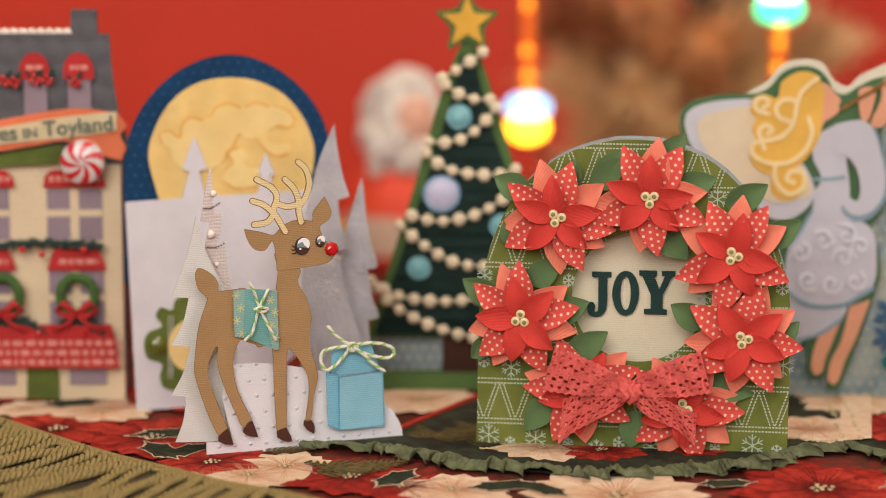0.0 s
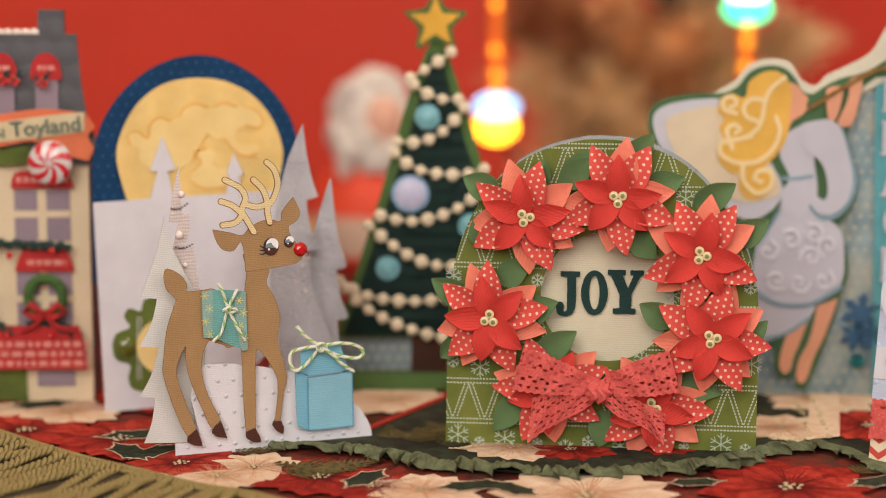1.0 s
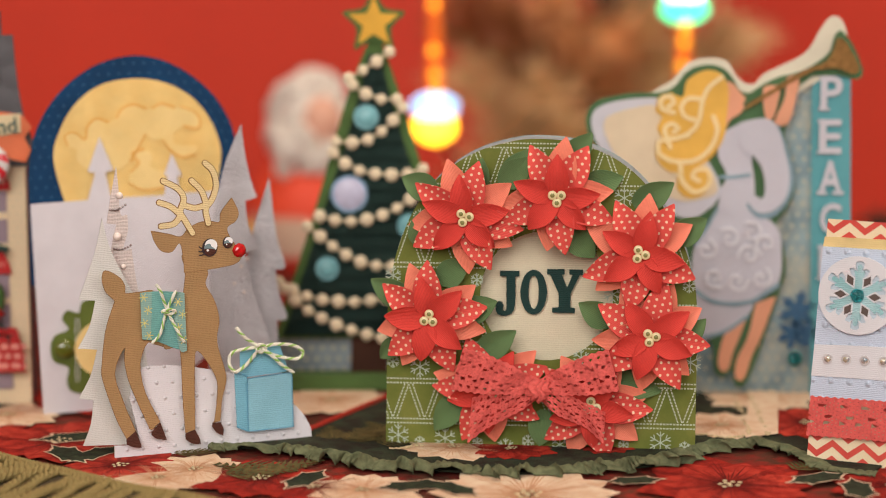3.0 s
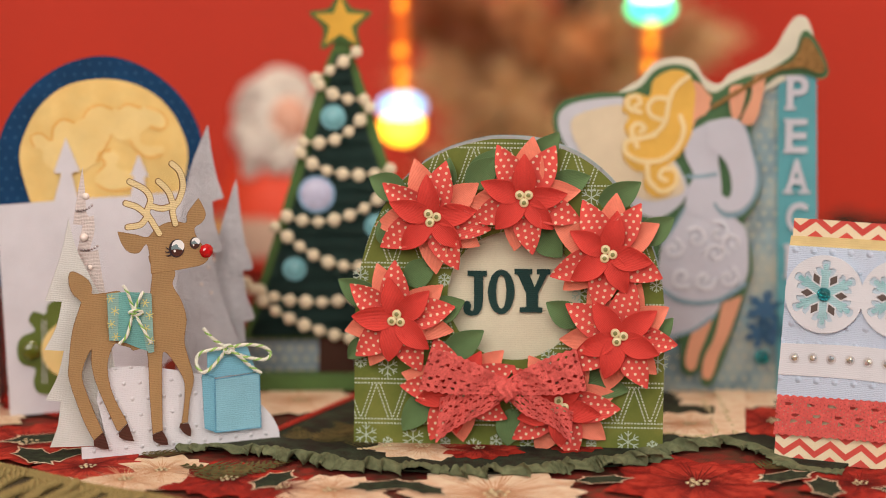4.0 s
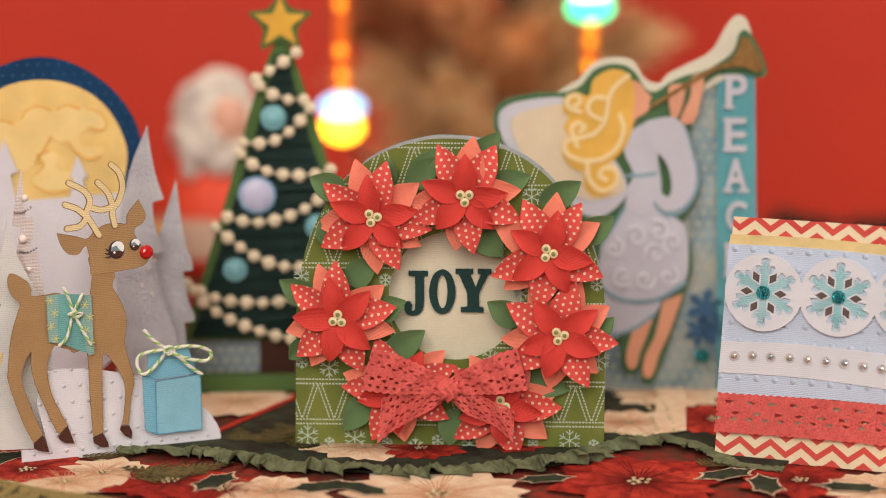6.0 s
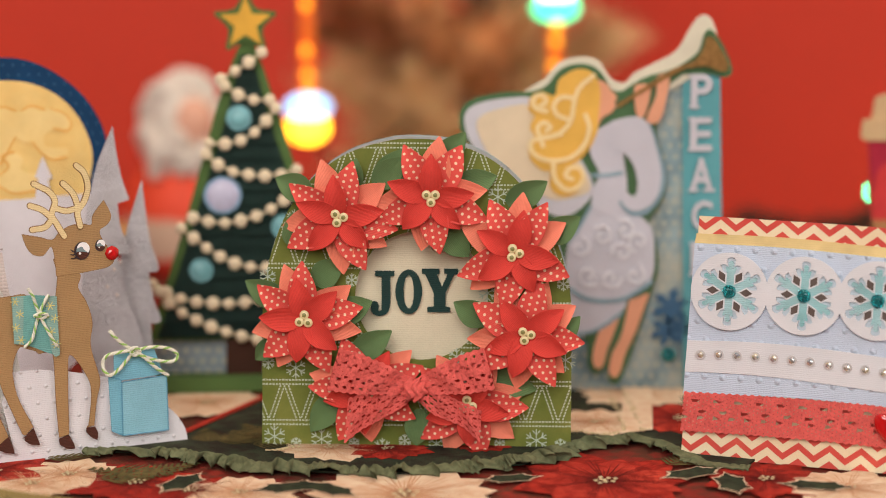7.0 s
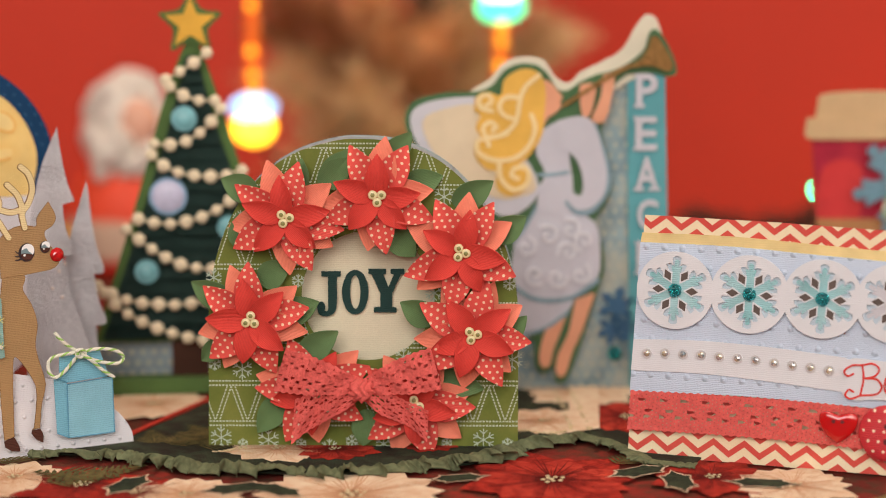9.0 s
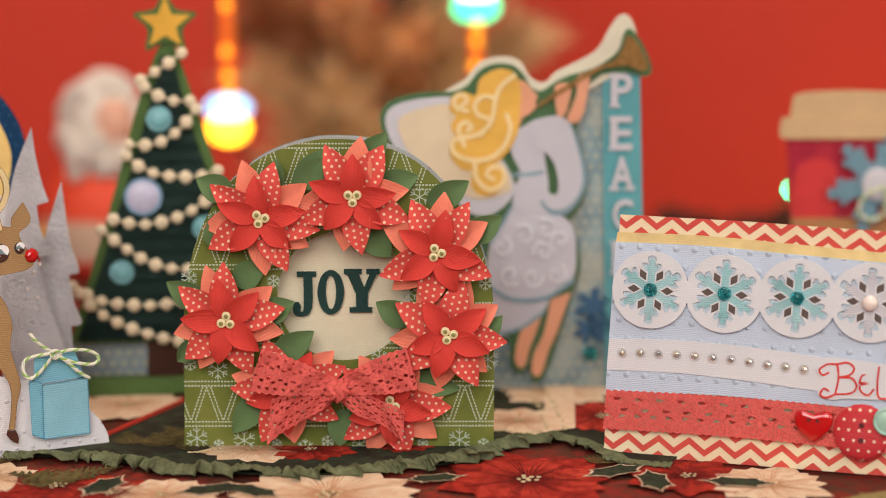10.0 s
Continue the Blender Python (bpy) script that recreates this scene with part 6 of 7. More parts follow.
pane_lilac = paper("lilac_grey_paper", (0.30, 0.23, 0.27), 0.9, 0.1, 0.06)
awning_red = paper("red_print_paper", (0.48, 0.030, 0.030), 0.9, 0.15, 0.1)
salmon = paper("salmon_paper", (0.76, 0.20, 0.09), 0.9, 0.15, 0.1)
banner_cream = paper("aged_cream_paper", (0.70, 0.58, 0.36), 0.9, 0.2, 0.1)
ink_green = plain("grey_green_ink", (0.10, 0.14, 0.11), 0.7)
print_pale = plain("pale_print", (0.62, 0.24, 0.20), 0.8)
garland_green = plain("dark_green_garland", (0.018, 0.055, 0.045), 0.7, vary=0.4, scale=0.6, relief=0.0008)
wreath_green = plain("green_foam_wreath", (0.07, 0.16, 0.035), 0.9, vary=0.3, scale=0.6, relief=0.0008)
berry = plain("red_berry", (0.55, 0.02, 0.015), 0.2, coat=0.7)
candy_white = plain("white_candy", (0.62, 0.58, 0.55), 0.25, coat=0.6, vary=0.03)
candy_red = plain("red_candy", (0.55, 0.02, 0.03), 0.25, coat=0.6)
icing = plain("white_icing_trim", (0.74, 0.64, 0.55), 0.7)
HOUSE = pose(-0.2349, 0.9240, 0, -2, 0, 5.00)
card = thing("toy_shop_card", "cream paper toy shop card with slate roof, awnings and banner", "greeting card", HOUSE)
part("facade", slab([[(-74.6, 107.6), (28.1, 107.4), (28.1, -0.3), (-76.6, 0.2)]], 0, 3), house_cream, card, "cream grid-printed facade")
part("side_wall", box(*[v * MM for v in ((28.1, 1.6)[0] - 2.4, (28.1, 1.6)[0], 3, 22, 0, 104)]), slate, card, "dark side of the shop box")
part("roof", slab([curve([(-63.5, 163.6, 1), (24.7, 163.5, 1), (25.4, 151.1), (26.6, 138.8), (28.6, 127.6), (31.9, 117.6, 1), (30.6, 106.3, 1), (-77.9, 106.6, 1), (-73.4, 127.8), (-67.6, 151.3)])], 2, 1.2), slate, card, "embossed slate grey mansard roof")
part("chimney", slab([[(8, 174.1), (19.1, 174), (19.3, 162), (7.5, 162)]], 1.0, 4), slate, card, "slate grey chimney")
trim = bmesh.new()
for k in range(22):
    c = (6.2, 164.5)
    add(trim, ball(((c[0] - k * 3.9) * MM, -0.5 * MM, (c[1] - 0.4) * MM), 2.3 * MM, (1, 0.7, 0.9), 10, 6))
part("ridge_trim", trim, icing, card, "white scalloped ridge trim")


def bars(bm, x0, x1, z, height, f, rnd, gap=1.0):
    """Unreadable print as plain bars."""
    x = x0
    while x < x1:
        w = rnd.uniform(1.5, 4.5)
        slab([[(x, z), (min(x + w, x1), z), (min(x + w, x1), z + height), (x, z + height)]], f, 0.1, bm)
        x += w + gap


SHOP = random.Random(3)
for c in [(-35.5, 146.4), (-7.9, 146.3), (11.3, 146.3)]:
    win = part("dormer", slab([[(c[0] - 5, c[1] - 22), (c[0] + 5, c[1] - 22), (c[0] + 5, c[1] + 2), (c[0] - 5, c[1] + 2)]], 3.6, 0.6), pane_lilac, card, "lilac-grey dormer window")
    part("awning", slab([curve([(c[0] - 6.8, c[1] - 2.4, 1), (c[0] - 6.2, c[1] + 4), (c[0] - 3.5, c[1] + 8), (c[0], c[1] + 9.2), (c[0] + 3.5, c[1] + 8), (c[0] + 6.2, c[1] + 4), (c[0] + 6.8, c[1] - 2.4, 1)])], 5.0, 0.8), awning_red, win, "rounded red paper awning")
    bm = bmesh.new()
    bars(bm, c[0] - 3.5, c[0] + 4, c[1] + 1.6, 2.2, 5.2, SHOP, 0.6)
    part("awning_print", bm, print_pale, win, "pale print")
for c in [(-16.5, 144), (-7.6, 145), (-2.2, 144.9), (9.9, 143.9), (-20.9, 144.5)]:
    sprig = part("holly_sprig", slab([curve([(c[0] - 4, c[1] + 2.6), (c[0] - 1, c[1] + 1), (c[0] + 3.6, c[1] + 3.6), (c[0] + 1, c[1] - 0.6), (c[0] - 2.5, c[1] + 0.4)])], 6.2, 0.5), garland_green, card, "dark green holly sprig with red berries")
    for k in range(4):
        part("berry", ball(((c[0] + 1.7 * math.cos(k * 1.7)) * MM, -7.2 * MM, (c[1] - 1.4 + 1.6 * math.sin(k * 1.7)) * MM), 1.15 * MM, u=10, v=6), berry, sprig)
banner = part("banner", slab([curve([(-52.8, 121.4, 1), (-23.1, 126.3), (-3.3, 129.8), (11.6, 131.2), (28.3, 129.2, 1), (32.4, 123.7, 1), (29.1, 119.3, 1), (31.9, 113.8, 1), (29.3, 108.3, 1), (21, 110.6), (6.3, 116.8), (-8.6, 114.9), (-53.3, 107, 1)])], 7, 0.8), salmon, card, "salmon pink curled paper banner")
part("banner_strip", slab([curve([(-52.7, 118.3, 1), (-23, 123), (-3.2, 126.4), (14.1, 128.6), (27.9, 129.8, 1), (27.8, 121.4, 1), (13.9, 119.4), (-3.4, 117.5), (-23.2, 115.5), (-52.9, 110.6, 1)])], 8, 0.6), banner_cream, banner, "aged cream strip lettered in grey-green")
for text, spots, slant in (("es", [(-23, 117.1), (-15.4, 122)], 4), ("IN", [(-12.6, 118.1), (-6.6, 122.8)], 5), ("Toyland", [(-3.7, 118.3), (26.8, 126.9)], 5)):
    a, b = spots
    bm, w = letters(text, abs(b[1] - a[1]) * (1.0 if text != "Toyland" else 1.12) * MM, 0.01)
    k = (b[0] - a[0]) * MM / w
    bm.transform(Matrix.Translation((a[0] * MM, -0.0089, (a[1] - (1.5 if text == "Toyland" else 0)) * MM)) @ Matrix.Rotation(radians(-slant), 4, "Y") @ Matrix.Diagonal((k, 1, 0.92, 1)))
    part("lettering", bm, ink_green, banner, "grey-green lettering that reads " + text)
part("pennant", slab([curve([(-53.9, 106.2, 1), (-9.1, 113.6, 1), (3.8, 115.1, 1), (1.8, 106.6, 1), (-54, 104.2, 1)])], 4, 0.5), olive_paper, card, "olive green printed strip")
c = (12.8, 107.8)
mint = part("peppermint", dome((c[0], 9.2, c[1]), 9.8, 3.4, 36, 12), candy_white, card, "round red and white peppermint swirl candy")
for k in range(7):
    a0 = radians(k * 360 / 7)
    bm = bmesh.new()
    rows = []
    for i in range(9):
        r = 1.0 + 8.6 * i / 8
        f = 9.2 + 3.4 * math.sqrt(max(0.0, 1 - (r / 9.8) ** 2)) + 0.12
        row = []
        for s in (0.0, 0.225, 0.45):
            w = a0 - 0.09 * r + s
            row.append(bm.verts.new(((c[0] + r * math.cos(w)) * MM, -f * MM, (c[1] + r * math.sin(w)) * MM)))
        rows.append(row)
    for i in range(8):
        for s in range(2):
            bm.faces.new((rows[i][s], rows[i + 1][s], rows[i + 1][s + 1], rows[i][s + 1])).smooth = True
    part("stripe", bm, candy_red, mint)
for cx in (-132, -30, 132):
    for top, bottom in ((335, 425), (478, 582)):
        c0, c1 = [(p[0] + (cx - 132) * 0.2539, p[1]) for p in [(-4.7, 95), (19.7, 72.2)]] if top == 335 else [(p[0] + (cx - 132) * 0.2539, p[1]) for p in [(-4.6, 58.8), (19.8, 32.2)]]
        win = part("window", slab([[c0, (c1[0], c0[1]), c1, (c0[0], c1[1])]], 0.7, 0.6), pane_lilac, card, "lilac-grey paper sash window with cream bars")
        mx, mz = (c0[0] + c1[0]) / 2, c0[1] + (c1[1] - c0[1]) * 0.47
        part("glazing_bar", slab([[(mx - 1.9, c0[1]), (mx + 1.9, c0[1]), (mx + 1.9, c1[1]), (mx - 1.9, c1[1])]], 1.0, 0.3), house_cream, win)
        part("glazing_bar", slab([[(c0[0], mz - 1.5), (c1[0], mz - 1.5), (c1[0], mz + 1.5), (c0[0], mz + 1.5)]], 1.04, 0.3), house_cream, win)
for dx in (0, -40, -66):
    aw = part("awning", slab([curve([(p[0] + dx, *p[1:]) for p in [(-5.6, 96, 1), (-4.7, 101), (-1.6, 103.5), (7.8, 104), (17.3, 103.5), (20.7, 100.2), (21.6, 95.9, 1)]])], 3, 0.8), awning_red, card, "red paper awning with pale print")
    bm = bmesh.new()
    bars(bm, (-3.2, 99)[0] + dx, (19.6, 98.9)[0] + dx, (-3.3, 98.5)[1], 2.6, 3.2, SHOP)
    part("awning_print", bm, print_pale, aw, "pale print")
    aw = part("awning", slab([curve([(p[0] + dx, *p[1:]) for p in [(-5, 58.9, 1), (-3.1, 65), (-1, 68.8, 1), (17.4, 68.7, 1), (19.8, 64.1), (21.2, 58.8, 1)]])], 3, 0.8), awning_red, card, "red paper awning with pale print")
    bm = bmesh.new()
    bars(bm, (0.5, 61.2)[0] + dx, (18, 61.1)[0] + dx, (0.5, 61.7)[1], 2.4, 3.2, SHOP)
    part("awning_print", bm, print_pale, aw, "pale print")


def sprigs(name, line, label):
    """A swag of needles along a line."""
    path = resample([Vector((p[0], 0, p[1])) for p in open_curve(line, 6)], 1.1)
    bm = tube([Vector((p.x * MM, -5.2 * MM, p.z * MM)) for p in path], 1.3 * MM, 6)
    for p in path:
        for k in range(3):
            a = SHOP.uniform(0, 6.28)
            q = Vector((p.x + 3.2 * math.cos(a), SHOP.uniform(4, 7), p.z + 2.4 * math.sin(a)))
            tube([Vector((p.x * MM, -5.2 * MM, p.z * MM)), Vector((q.x * MM, -q.y * MM, q.z * MM))], 0.45 * MM, 4, bm=bm)
    return part(name, bm, garland_green, card, label)


sprigs("swag", [(-69.8, 71.3), (-40, 70.2), (-25.1, 70.6), (-10.1, 71.6), (4.8, 71), (21, 70)], "dark green garland swag")
sprigs("swag", [(-26.1, 35.6), (-16.1, 36.1), (-11.1, 34.1), (-6.2, 31)], "dark green garland swag")
sprigs("swag", [(1.9, 35.5), (8.9, 36), (15.2, 34.5), (20.1, 30.4)], "dark green garland swag")
for c in [(-6.5, 66.5), (12.2, 68.5), (-15.2, 68.6), (-8.7, 31), (11.3, 30.9)]:
    part("berry", ball((c[0] * MM, -6.5 * MM, c[1] * MM), 1.6 * MM, u=10, v=6), berry, card, "red berry on the garland")
for c in [(8.6, 47.9), (-24.6, 48)]:
    ring = part("wreath", tube([((c[0] + 7.6 * math.cos(k / 12 * math.pi)) * MM, -5.5 * MM, (c[1] + 8.2 * math.sin(k / 12 * math.pi)) * MM) for k in range(24)], 2.3 * MM, 10, True), wreath_green, card, "small green wreath with a red ribbon bow")
    for side in (-1, 1):
        part("bow_loop", tube([((c[0] + side * 0.5) * MM, -9 * MM, (c[1] - 7.5) * MM), ((c[0] + side * 6) * MM, -9.5 * MM, (c[1] - 2.5) * MM), ((c[0] + side * 9) * MM, -9 * MM, (c[1] - 6) * MM), ((c[0] + side * 5) * MM, -9 * MM, (c[1] - 8.5) * MM), ((c[0] + side * 0.5) * MM, -9 * MM, (c[1] - 8) * MM)], 1.5 * MM, 8), awning_red, ring)
        part("bow_tail", tube([(c[0] * MM, -9 * MM, (c[1] - 8) * MM), ((c[0] + side * 5) * MM, -9 * MM, (c[1] - 12.5) * MM), ((c[0] + side * 11) * MM, -9 * MM, (c[1] - 15) * MM)], 0.9 * MM, 8), awning_red, ring)
front = part("shop_awning", slab([curve([(-70.9, 35.2, 1), (23.1, 34.9, 1), (25.1, 25.9), (26.2, 15.2, 1), (-74.1, 15.6, 1)])], 6, 1.0), awning_red, card, "wide red shop awning with pale print")
bm = bmesh.new()
for z in [(-26.2, 26.6), (-26.3, 22.3), (-26.5, 18)]:
    bars(bm, (-65.7, 178.4)[0], (26.8, 178.3)[0], z[1] - 1.2, 2.5, 6.2, SHOP, 1.4)
part("shop_print", bm, print_pale, front, "rows of unreadable pale print")
part("shop_door", slab([[(-15.4, 14.4), (-1.3, 14.3), (-1.1, 0.1), (-15.8, 0.2)]], 1.0, 0.6), olive_paper, card, "olive green printed door")
for x0, x1 in ((-60, 28), (122, 188)):
    part("shop_window", slab([[((-27.5, 13.6)[0] + x0 * 0.2539, (-27.5, 13.6)[1]), ((-27.5, 13.6)[0] + x1 * 0.2539, (-27.5, 13.6)[1]), ((-27.5, 13.6)[0] + x1 * 0.2539, (-27.7, 6.7)[1]), ((-27.5, 13.6)[0] + x0 * 0.2539, (-27.7, 6.7)[1])]], 1.0, 0.5), pane_lilac, card, "lilac-grey shop window")

# ---- the coffee cup card ----
cup_red = paper("raspberry_print_paper", (0.42, 0.022, 0.05), 0.9, 0.1, 0.2, ink=((0.60, 0.045, 0.05), 0.9))
cup_swirl = paper("red_swirl_paper", (0.60, 0.045, 0.045), 0.9, 0.1, 0.1)
kraft_lid = paper("kraft_corrugated_paper", (0.66, 0.46, 0.25), 1.6, 0.5, 0.06)
kraft_band = paper("kraft_sleeve_paper", (0.45, 0.22, 0.09), 1.2, 0.3, 0.1)
flake_blue = plain("pale_blue_glitter", (0.20, 0.38, 0.48), 0.5, vary=0.35, scale=1.2, relief=0.0006)
CUP = pose(0.2250, 0.9900, 0, -3, 0, 0.00)
card = thing("cup_card", "paper takeaway cup card with kraft lid and blue snowflake", "greeting card", CUP)
body = part("cup_body", slab([[(8.8, 111), (71.9, 110.4), (67.9, 1), (17.7, 1.8)]], 0, 1.0), cup_red, card, "raspberry red printed cup")
part("cup_swirl", slab([curve([(11.7, 86.3), (15.3, 96.5), (23.9, 99.6), (32.1, 96.3), (32.9, 86.1), (30.5, 69.9), (12.7, 70.1)])], 1.2, 0.4), cup_swirl, body, "lighter red printed curve")
part("lid", slab([curve([(11.5, 129.2, 1), (18.2, 131), (39.3, 131.7), (61.6, 130.7), (67.6, 128.8, 1), (69.5, 117.5, 1), (9.8, 118, 1)])], 2, 1.4), kraft_lid, card, "cream corrugated paper lid")
part("lid_rim", slab([curve([(5.8, 119.2, 1), (73, 118.6, 1), (73.8, 110.1), (71.7, 108.5, 1), (7, 109, 1), (4.8, 111.2)])], 3.2, 1.4), kraft_lid, card, "cream lid rim")
part("sleeve", slab([[(11.1, 71.3), (70.1, 70.7), (66.3, 45.2), (14.8, 45.9)]], 1.8, 0.8), kraft_band, card, "brown kraft sleeve")
fl = part("snowflake", slab([flake_outline((51.7, 87.5), 24, 12.0)], 4.5, 1.2), flake_blue, card, "large pale blue glitter snowflake")
part("flake_middle", dome((*[(51.7, 87.5)[0], 6.0, (51.7, 87.5)[1]],), 8, 2.0), wing_white, fl, "pale round middle")
twine("twine_loop", [[(p[0], 8, p[1]) for p in [(53.3, 86.4), (45.3, 82.4), (42.1, 75.2), (46.9, 70.8), (53.6, 72.9), (55.1, 81), (53.3, 86.4)]], [(p[0], 8.5, p[1]) for p in [(53.3, 86.4), (56.7, 80.4), (61.8, 72.8)]]], 0.9, card, "green and white twine loop")

# ---- the Santa figure ----
santa_mat = node_material("painted_figure")
m, t, b = santa_mat
vec, x, y, z = coords(t)
ramp = t.nodes.new("ShaderNodeValToRGB")
ramp.color_ramp.interpolation = "LINEAR"
link(t, value(t, "DIVIDE", value(t, "ADD", z, value(t, "MULTIPLY", noise_tex(t, vec, 0.03, 2), 4.0)), 170.0), ramp.inputs[0])
while len(ramp.color_ramp.elements) < 6:
    ramp.color_ramp.elements.new(0.5)
for e, (at, col) in zip(ramp.color_ramp.elements, ((0.0, (0.60, 0.035, 0.015)), (0.08, (0.60, 0.035, 0.015)), (0.11, (0.68, 0.50, 0.36)), (0.26, (0.68, 0.50, 0.36)), (0.29, (0.84, 0.075, 0.025)), (0.58, (0.84, 0.075, 0.025)))):
    e.position, e.color = at, (*col, 1)
link(t, ramp.outputs[0], b.inputs["Base Color"])
b.inputs["Roughness"].default_value = 0.6
figure = thing("santa_figure", "plump white-bearded Santa figure in a red suit", "figurine", pose(-0.1105, 1.26, 0.0) @ Matrix.Diagonal((0.64, 0.70, 0.76, 1)))
profile = [(0.0, 0.0), (0.050, 0.0), (0.058, 0.02), (0.057, 0.05), (0.046, 0.075), (0.026, 0.092), (0.02, 0.1), (0.0, 0.1)]
bm = bmesh.new()
rings = [[bm.verts.new((r * math.cos(k * math.pi / 12), 0.8 * r * math.sin(k * math.pi / 12), h)) for k in range(24)] for r, h in [(p.x, p.y) for p in open_curve([Vector((*p, 0)) for p in profile], 3)]]
for a, c in zip(rings, rings[1:]):
    for k in range(24):
        bm.faces.new((a[k], a[(k + 1) % 24], c[(k + 1) % 24], c[k])).smooth = True
bmesh.ops.remove_doubles(bm, verts=bm.verts, dist=1e-5)
part("figure", bm, m, figure)
beard = plain("white_wool", (0.84, 0.78, 0.69), 0.95, vary=0.12, scale=0.06, relief=0.002)
skin = plain("painted_rose_face", (0.72, 0.40, 0.28), 0.6, vary=0.1, scale=0.03)
bm = ball((0, 0, 0.115), 0.036, (0.9, 0.85, 1.0), 20, 14)
for k in range(70):
    a, h = SHOP.uniform(0, 6.28), SHOP.uniform(-1, 1)
    if math.cos(a) > -2 and not (math.sin(a) < -0.55 and -0.5 < h < 0.7):
        q = math.sqrt(1 - h * h)
        add(bm, ball((0.034 * q * math.cos(a), 0.031 * q * math.sin(a), 0.112 + 0.038 * h), SHOP.uniform(0.006, 0.011), u=8, v=6))
for k in range(26):
    add(bm, ball((SHOP.uniform(-0.026, 0.026), -0.030 + SHOP.uniform(-0.006, 0.004), 0.096 + SHOP.uniform(-0.014, 0.012)), SHOP.uniform(0.006, 0.010), u=8, v=6))
part("hair", bm, beard, figure, "white woolly hair and beard")
part("ornament", ball((-0.055, -0.058, 0.036), 0.0095, u=14, v=8), plain("gold_bauble", (0.72, 0.40, 0.06), 0.35, metal=0.4), figure, "small golden ball held by the figure")
part("mitten", ball((-0.061, -0.046, 0.022), 0.012, (1, 0.8, 0.8), 14, 8), berry, figure, "red mitten")
part("face", ball((0.012, -0.022, 0.118), 0.019, (1, 0.7, 1), 16, 10), skin, figure, "plain rosy face")

# ---- the brown tinsel tree with bubble lights ----
tinsel = plain("pink_brown_tinsel", (0.82, 0.36, 0.14), 0.5, vary=0.4, scale=0.05, spec=0.6)
# pale and dark copies: lit tufts and shaded gaps put into the colour
tinsel_lit = plain("tinsel_painted_light", (0.95, 0.56, 0.27), 0.5, vary=0.3, scale=0.05, spec=0.6)
tinsel_shaded = plain("tinsel_painted_shade", (0.34, 0.11, 0.035), 0.5, vary=0.3, scale=0.05, spec=0.6)
bark = plain("brown_bark", (0.07, 0.035, 0.02), 0.9)
tree = thing("tinsel_tree", "bushy pinkish-brown tinsel tree hung with bubble lights", "Christmas tree", pose(0.076, 1.50, -0.75))
part("trunk", tube([(0, 0, z * 0.09) for z in range(16)], lambda s: 0.022 * (1.15 - s), 10), bark, tree)
TW = random.Random(21)
for tier in range(12):
    h = 0.40 + tier * 0.065
    reach = 0.128 - tier * 0.002
    for k in range(12):
        a = TW.uniform(0, 6.28)
        r = reach * TW.uniform(0.65, 1.05)
        tip = Vector((r * math.cos(a), r * math.sin(a) * 0.9, h + TW.uniform(0.0, 0.08)))
        base = Vector((0, 0, h - 0.03))
        bm = tube([base, base.lerp(tip, 0.5) + Vector((0, 0, -0.01)), tip], 0.003, 5)
        for i in range(330):
            s = 0.2 + 0.8 * i / 330
            p = base.lerp(tip, s)
            d = Vector((TW.gauss(0, 1), TW.gauss(0, 1), TW.gauss(0, 1))).normalized() + (tip - base).normalized() * 0.5
            q = p + d * TW.uniform(0.016, 0.034)
            side = d.cross(Vector((TW.gauss(0, 1), TW.gauss(0, 1), TW.gauss(0, 1)))).normalized() * 0.0019
            v = [bm.verts.new(p - side), bm.verts.new(p + side), bm.verts.new(q)]
            bm.faces.new(v)
        part("branch", bm, TW.choice((tinsel, tinsel, tinsel_lit, tinsel_lit, tinsel_shaded)), tree)

amber_tube = glow("amber_fluid_glow", (1.0, 0.18, 0.01), 0.16)
amber_bubble = glow("amber_bubble_glow", (1.0, 0.38, 0.02), 2.4)
bulb_top = glow("bluish_bulb_glow", (0.30, 0.62, 1.0), 2.2)
bulb_low = glow("yellow_bulb_glow", (1.0, 0.42, 0.02), 7.0)
bulb_green = glow("green_bulb_glow", (0.05, 1.0, 0.42), 3.0)
bulb_core = glow("white_bulb_core", (0.75, 1.0, 0.85), 6.0)


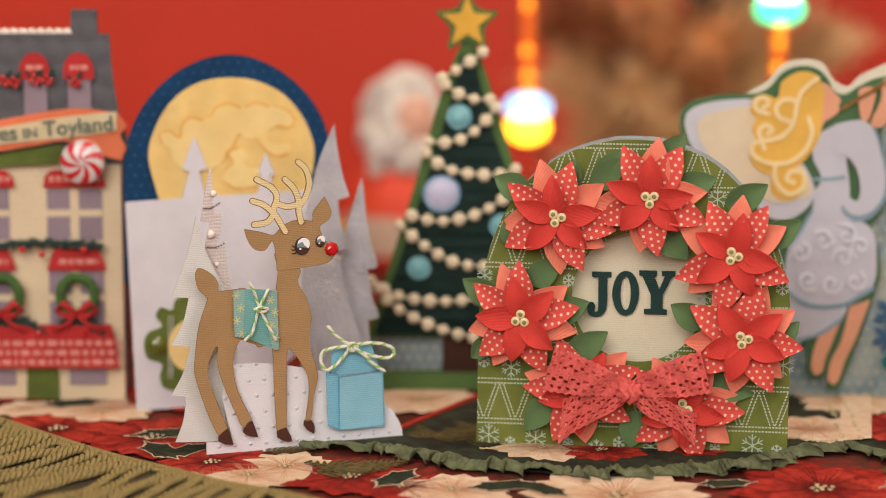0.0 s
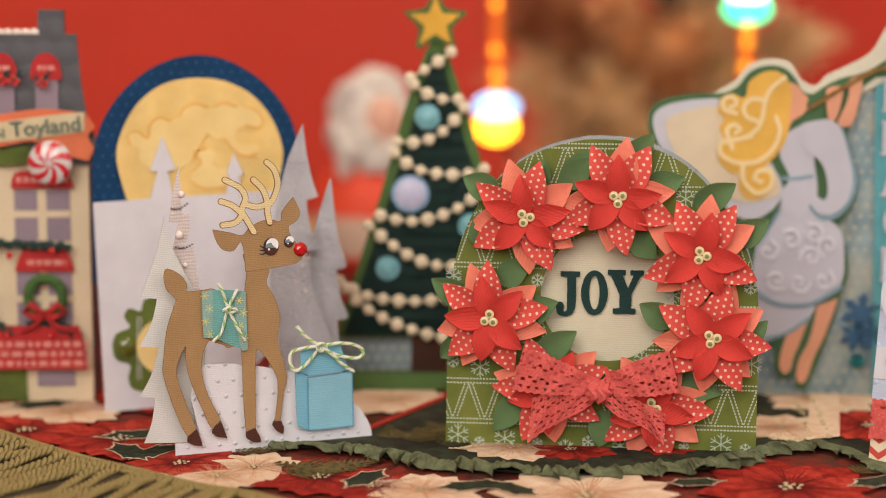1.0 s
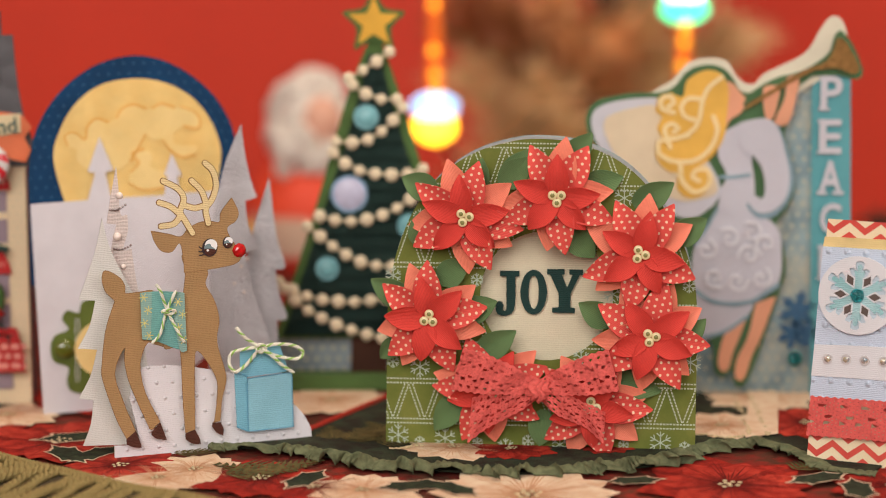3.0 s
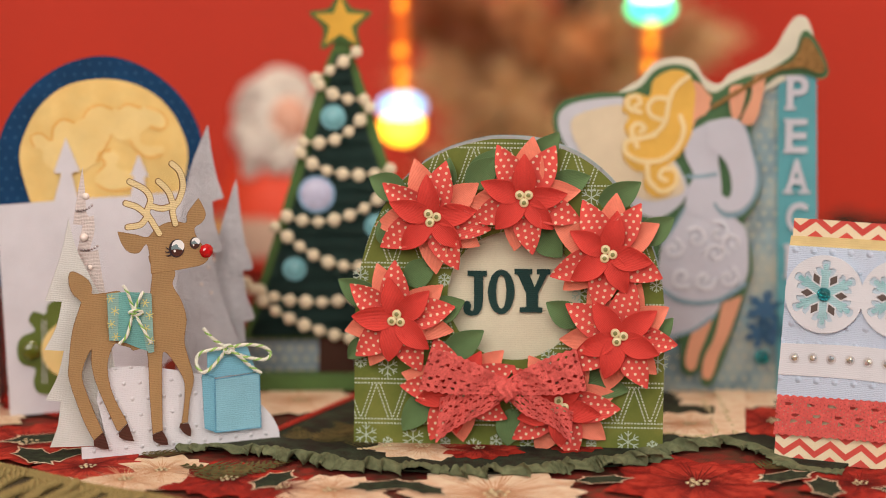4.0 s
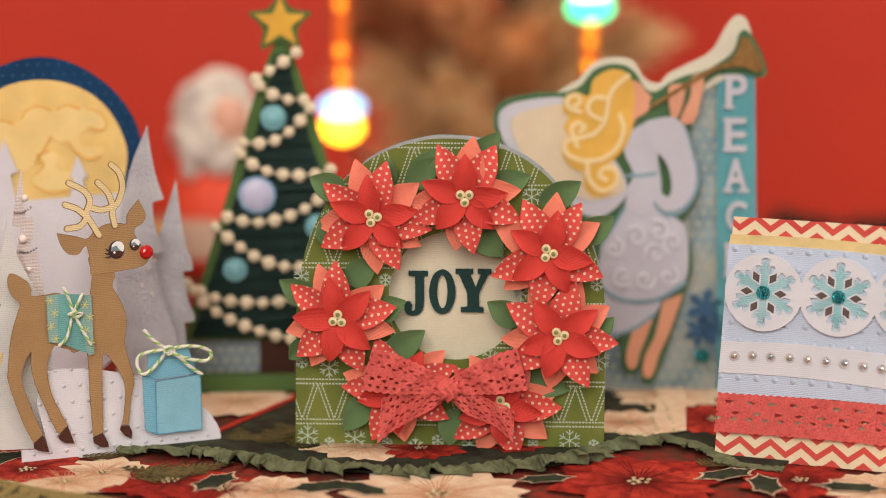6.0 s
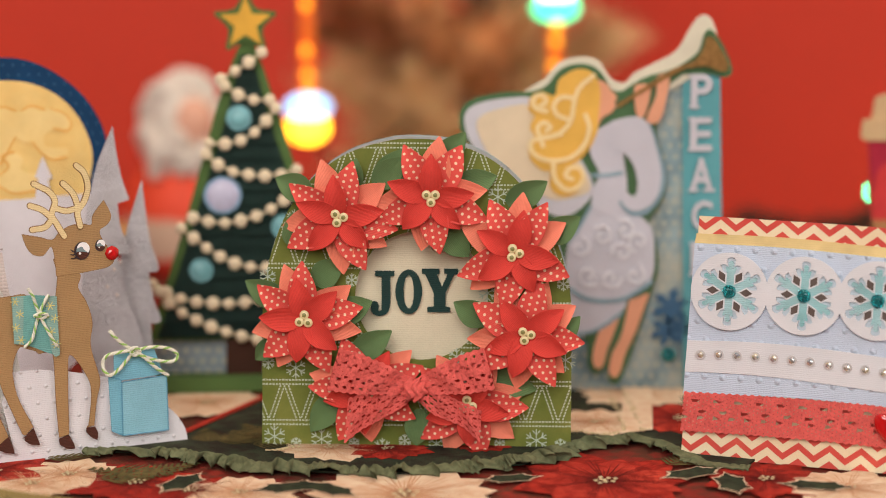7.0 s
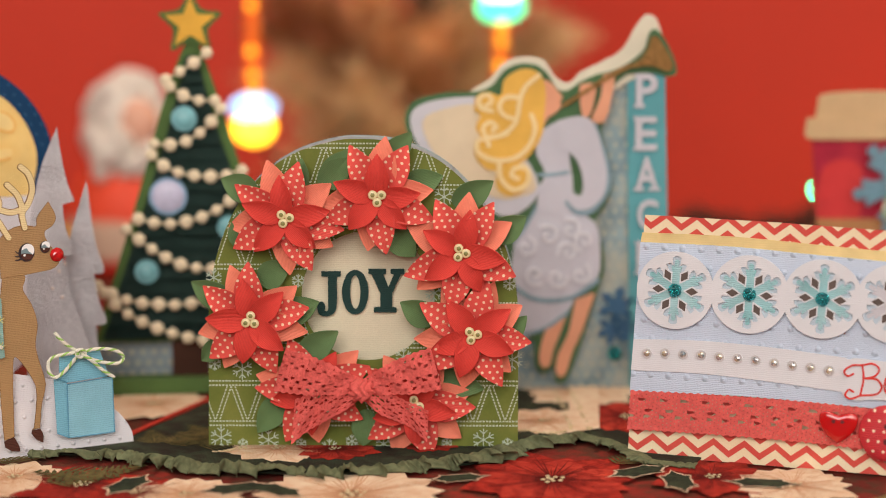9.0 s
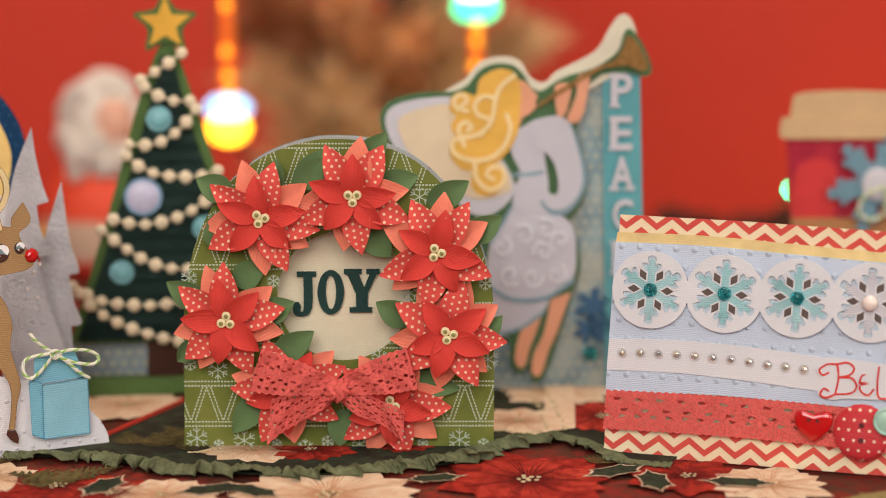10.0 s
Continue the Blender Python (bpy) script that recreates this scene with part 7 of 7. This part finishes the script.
def bubble_light(label, m, cap, low, flip):
    ob = thing("bubble_light", label, "string light", m, "bubble lights on the tree")
    up = -1 if flip else 1
    part("bulb_upper", ball((0, 0, 0.009 * up), 0.0185, (1, 1, 0.58), 20, 12), cap, ob, "glowing saucer half of the bulb")
    part("bulb_lower", ball((0, 0, -0.007 * up), 0.0175, (0.95, 0.95, 0.75), 20, 12), low, ob, "glowing lower half of the bulb")
    part("fluid_tube", tube([(0, 0, (0.02 + 0.008 * k) * up) for k in range(17)], lambda s: 0.0062 * (1 - 0.35 * s), 12), amber_tube, ob, "amber glass tube of fluid")
    for k in (0.022, 0.035, 0.054, 0.090):
        part("bubble", ball((0.001 * math.sin(k * 900), -0.006, k * up), 0.0036, u=10, v=6), amber_bubble, ob)
    return ob


bubble_light("lit bubble light with blue-white and yellow bulb, amber tube", pose(-0.0375, 1.29, 0.0862) @ Matrix.Scale(0.76, 4), bulb_top, bulb_low, False)
bubble_light("lit green bubble light with an amber tube", pose(0.1115, 1.29, 0.1590) @ Matrix.Scale(0.76, 4), bulb_green, bulb_core, True)
cord_green = plain("dark_green_cable", (0.02, 0.05, 0.025), 0.6)
cord = thing("light_cord", "thin dark green cable of the bubble lights on the tree", "cable", pose(0, 0, 0))
part("cable", tube(open_curve([(-0.0375, 1.300, 0.077), (-0.02, 1.36, 0.05), (0.02, 1.44, 0.06), (0.07, 1.46, 0.12), (0.105, 1.36, 0.165), (0.1115, 1.300, 0.166)], 8), 0.0014, 6), cord_green, cord)

# ---- the dark garland with small lights along the back of the table ----
pine = plain("dark_pine_needles", (0.012, 0.022, 0.012), 0.8, vary=0.4, scale=0.3)
led_green = glow("green_led", (0.0, 1.0, 0.35), 30.0)
garland = thing("pine_garland", "dark green pine garland with small lights on the table", "garland", pose(0.3, 1.36, 0.0))
stem = resample([Vector(p) for p in open_curve([(-0.062, 0.0, 0.012), (-0.045, 0.0, 0.010), (-0.02, 0.004, 0.004), (0.005, 0.003, 0.006), (0.03, 0.0, 0.012), (0.08, -0.005, 0.012), (0.16, 0.0, 0.010)], 8)], 0.004)
part("stem", tube(stem, 0.003, 6), pine, garland)
bm = bmesh.new()
for p in stem:
    for k in range(14):
        d = Vector((TW.gauss(0, 1), TW.gauss(0, 1), TW.gauss(0.3, 1))).normalized()
        q = p + d * TW.uniform(0.005, 0.012)
        q.z = max(q.z, 0.0012)
        tube([p, q], 0.0006, 3, bm=bm)
part("needles", bm, pine, garland)
part("led", ball((0.0237, 0.0, 0.029), 0.0022, u=12, v=8), led_green, garland, "small lit green bulb")
part("led_stalk", tube([(0.0237, 0.001, 0.010), (0.0237, 0.001, 0.027)], 0.001, 6), pine, garland)
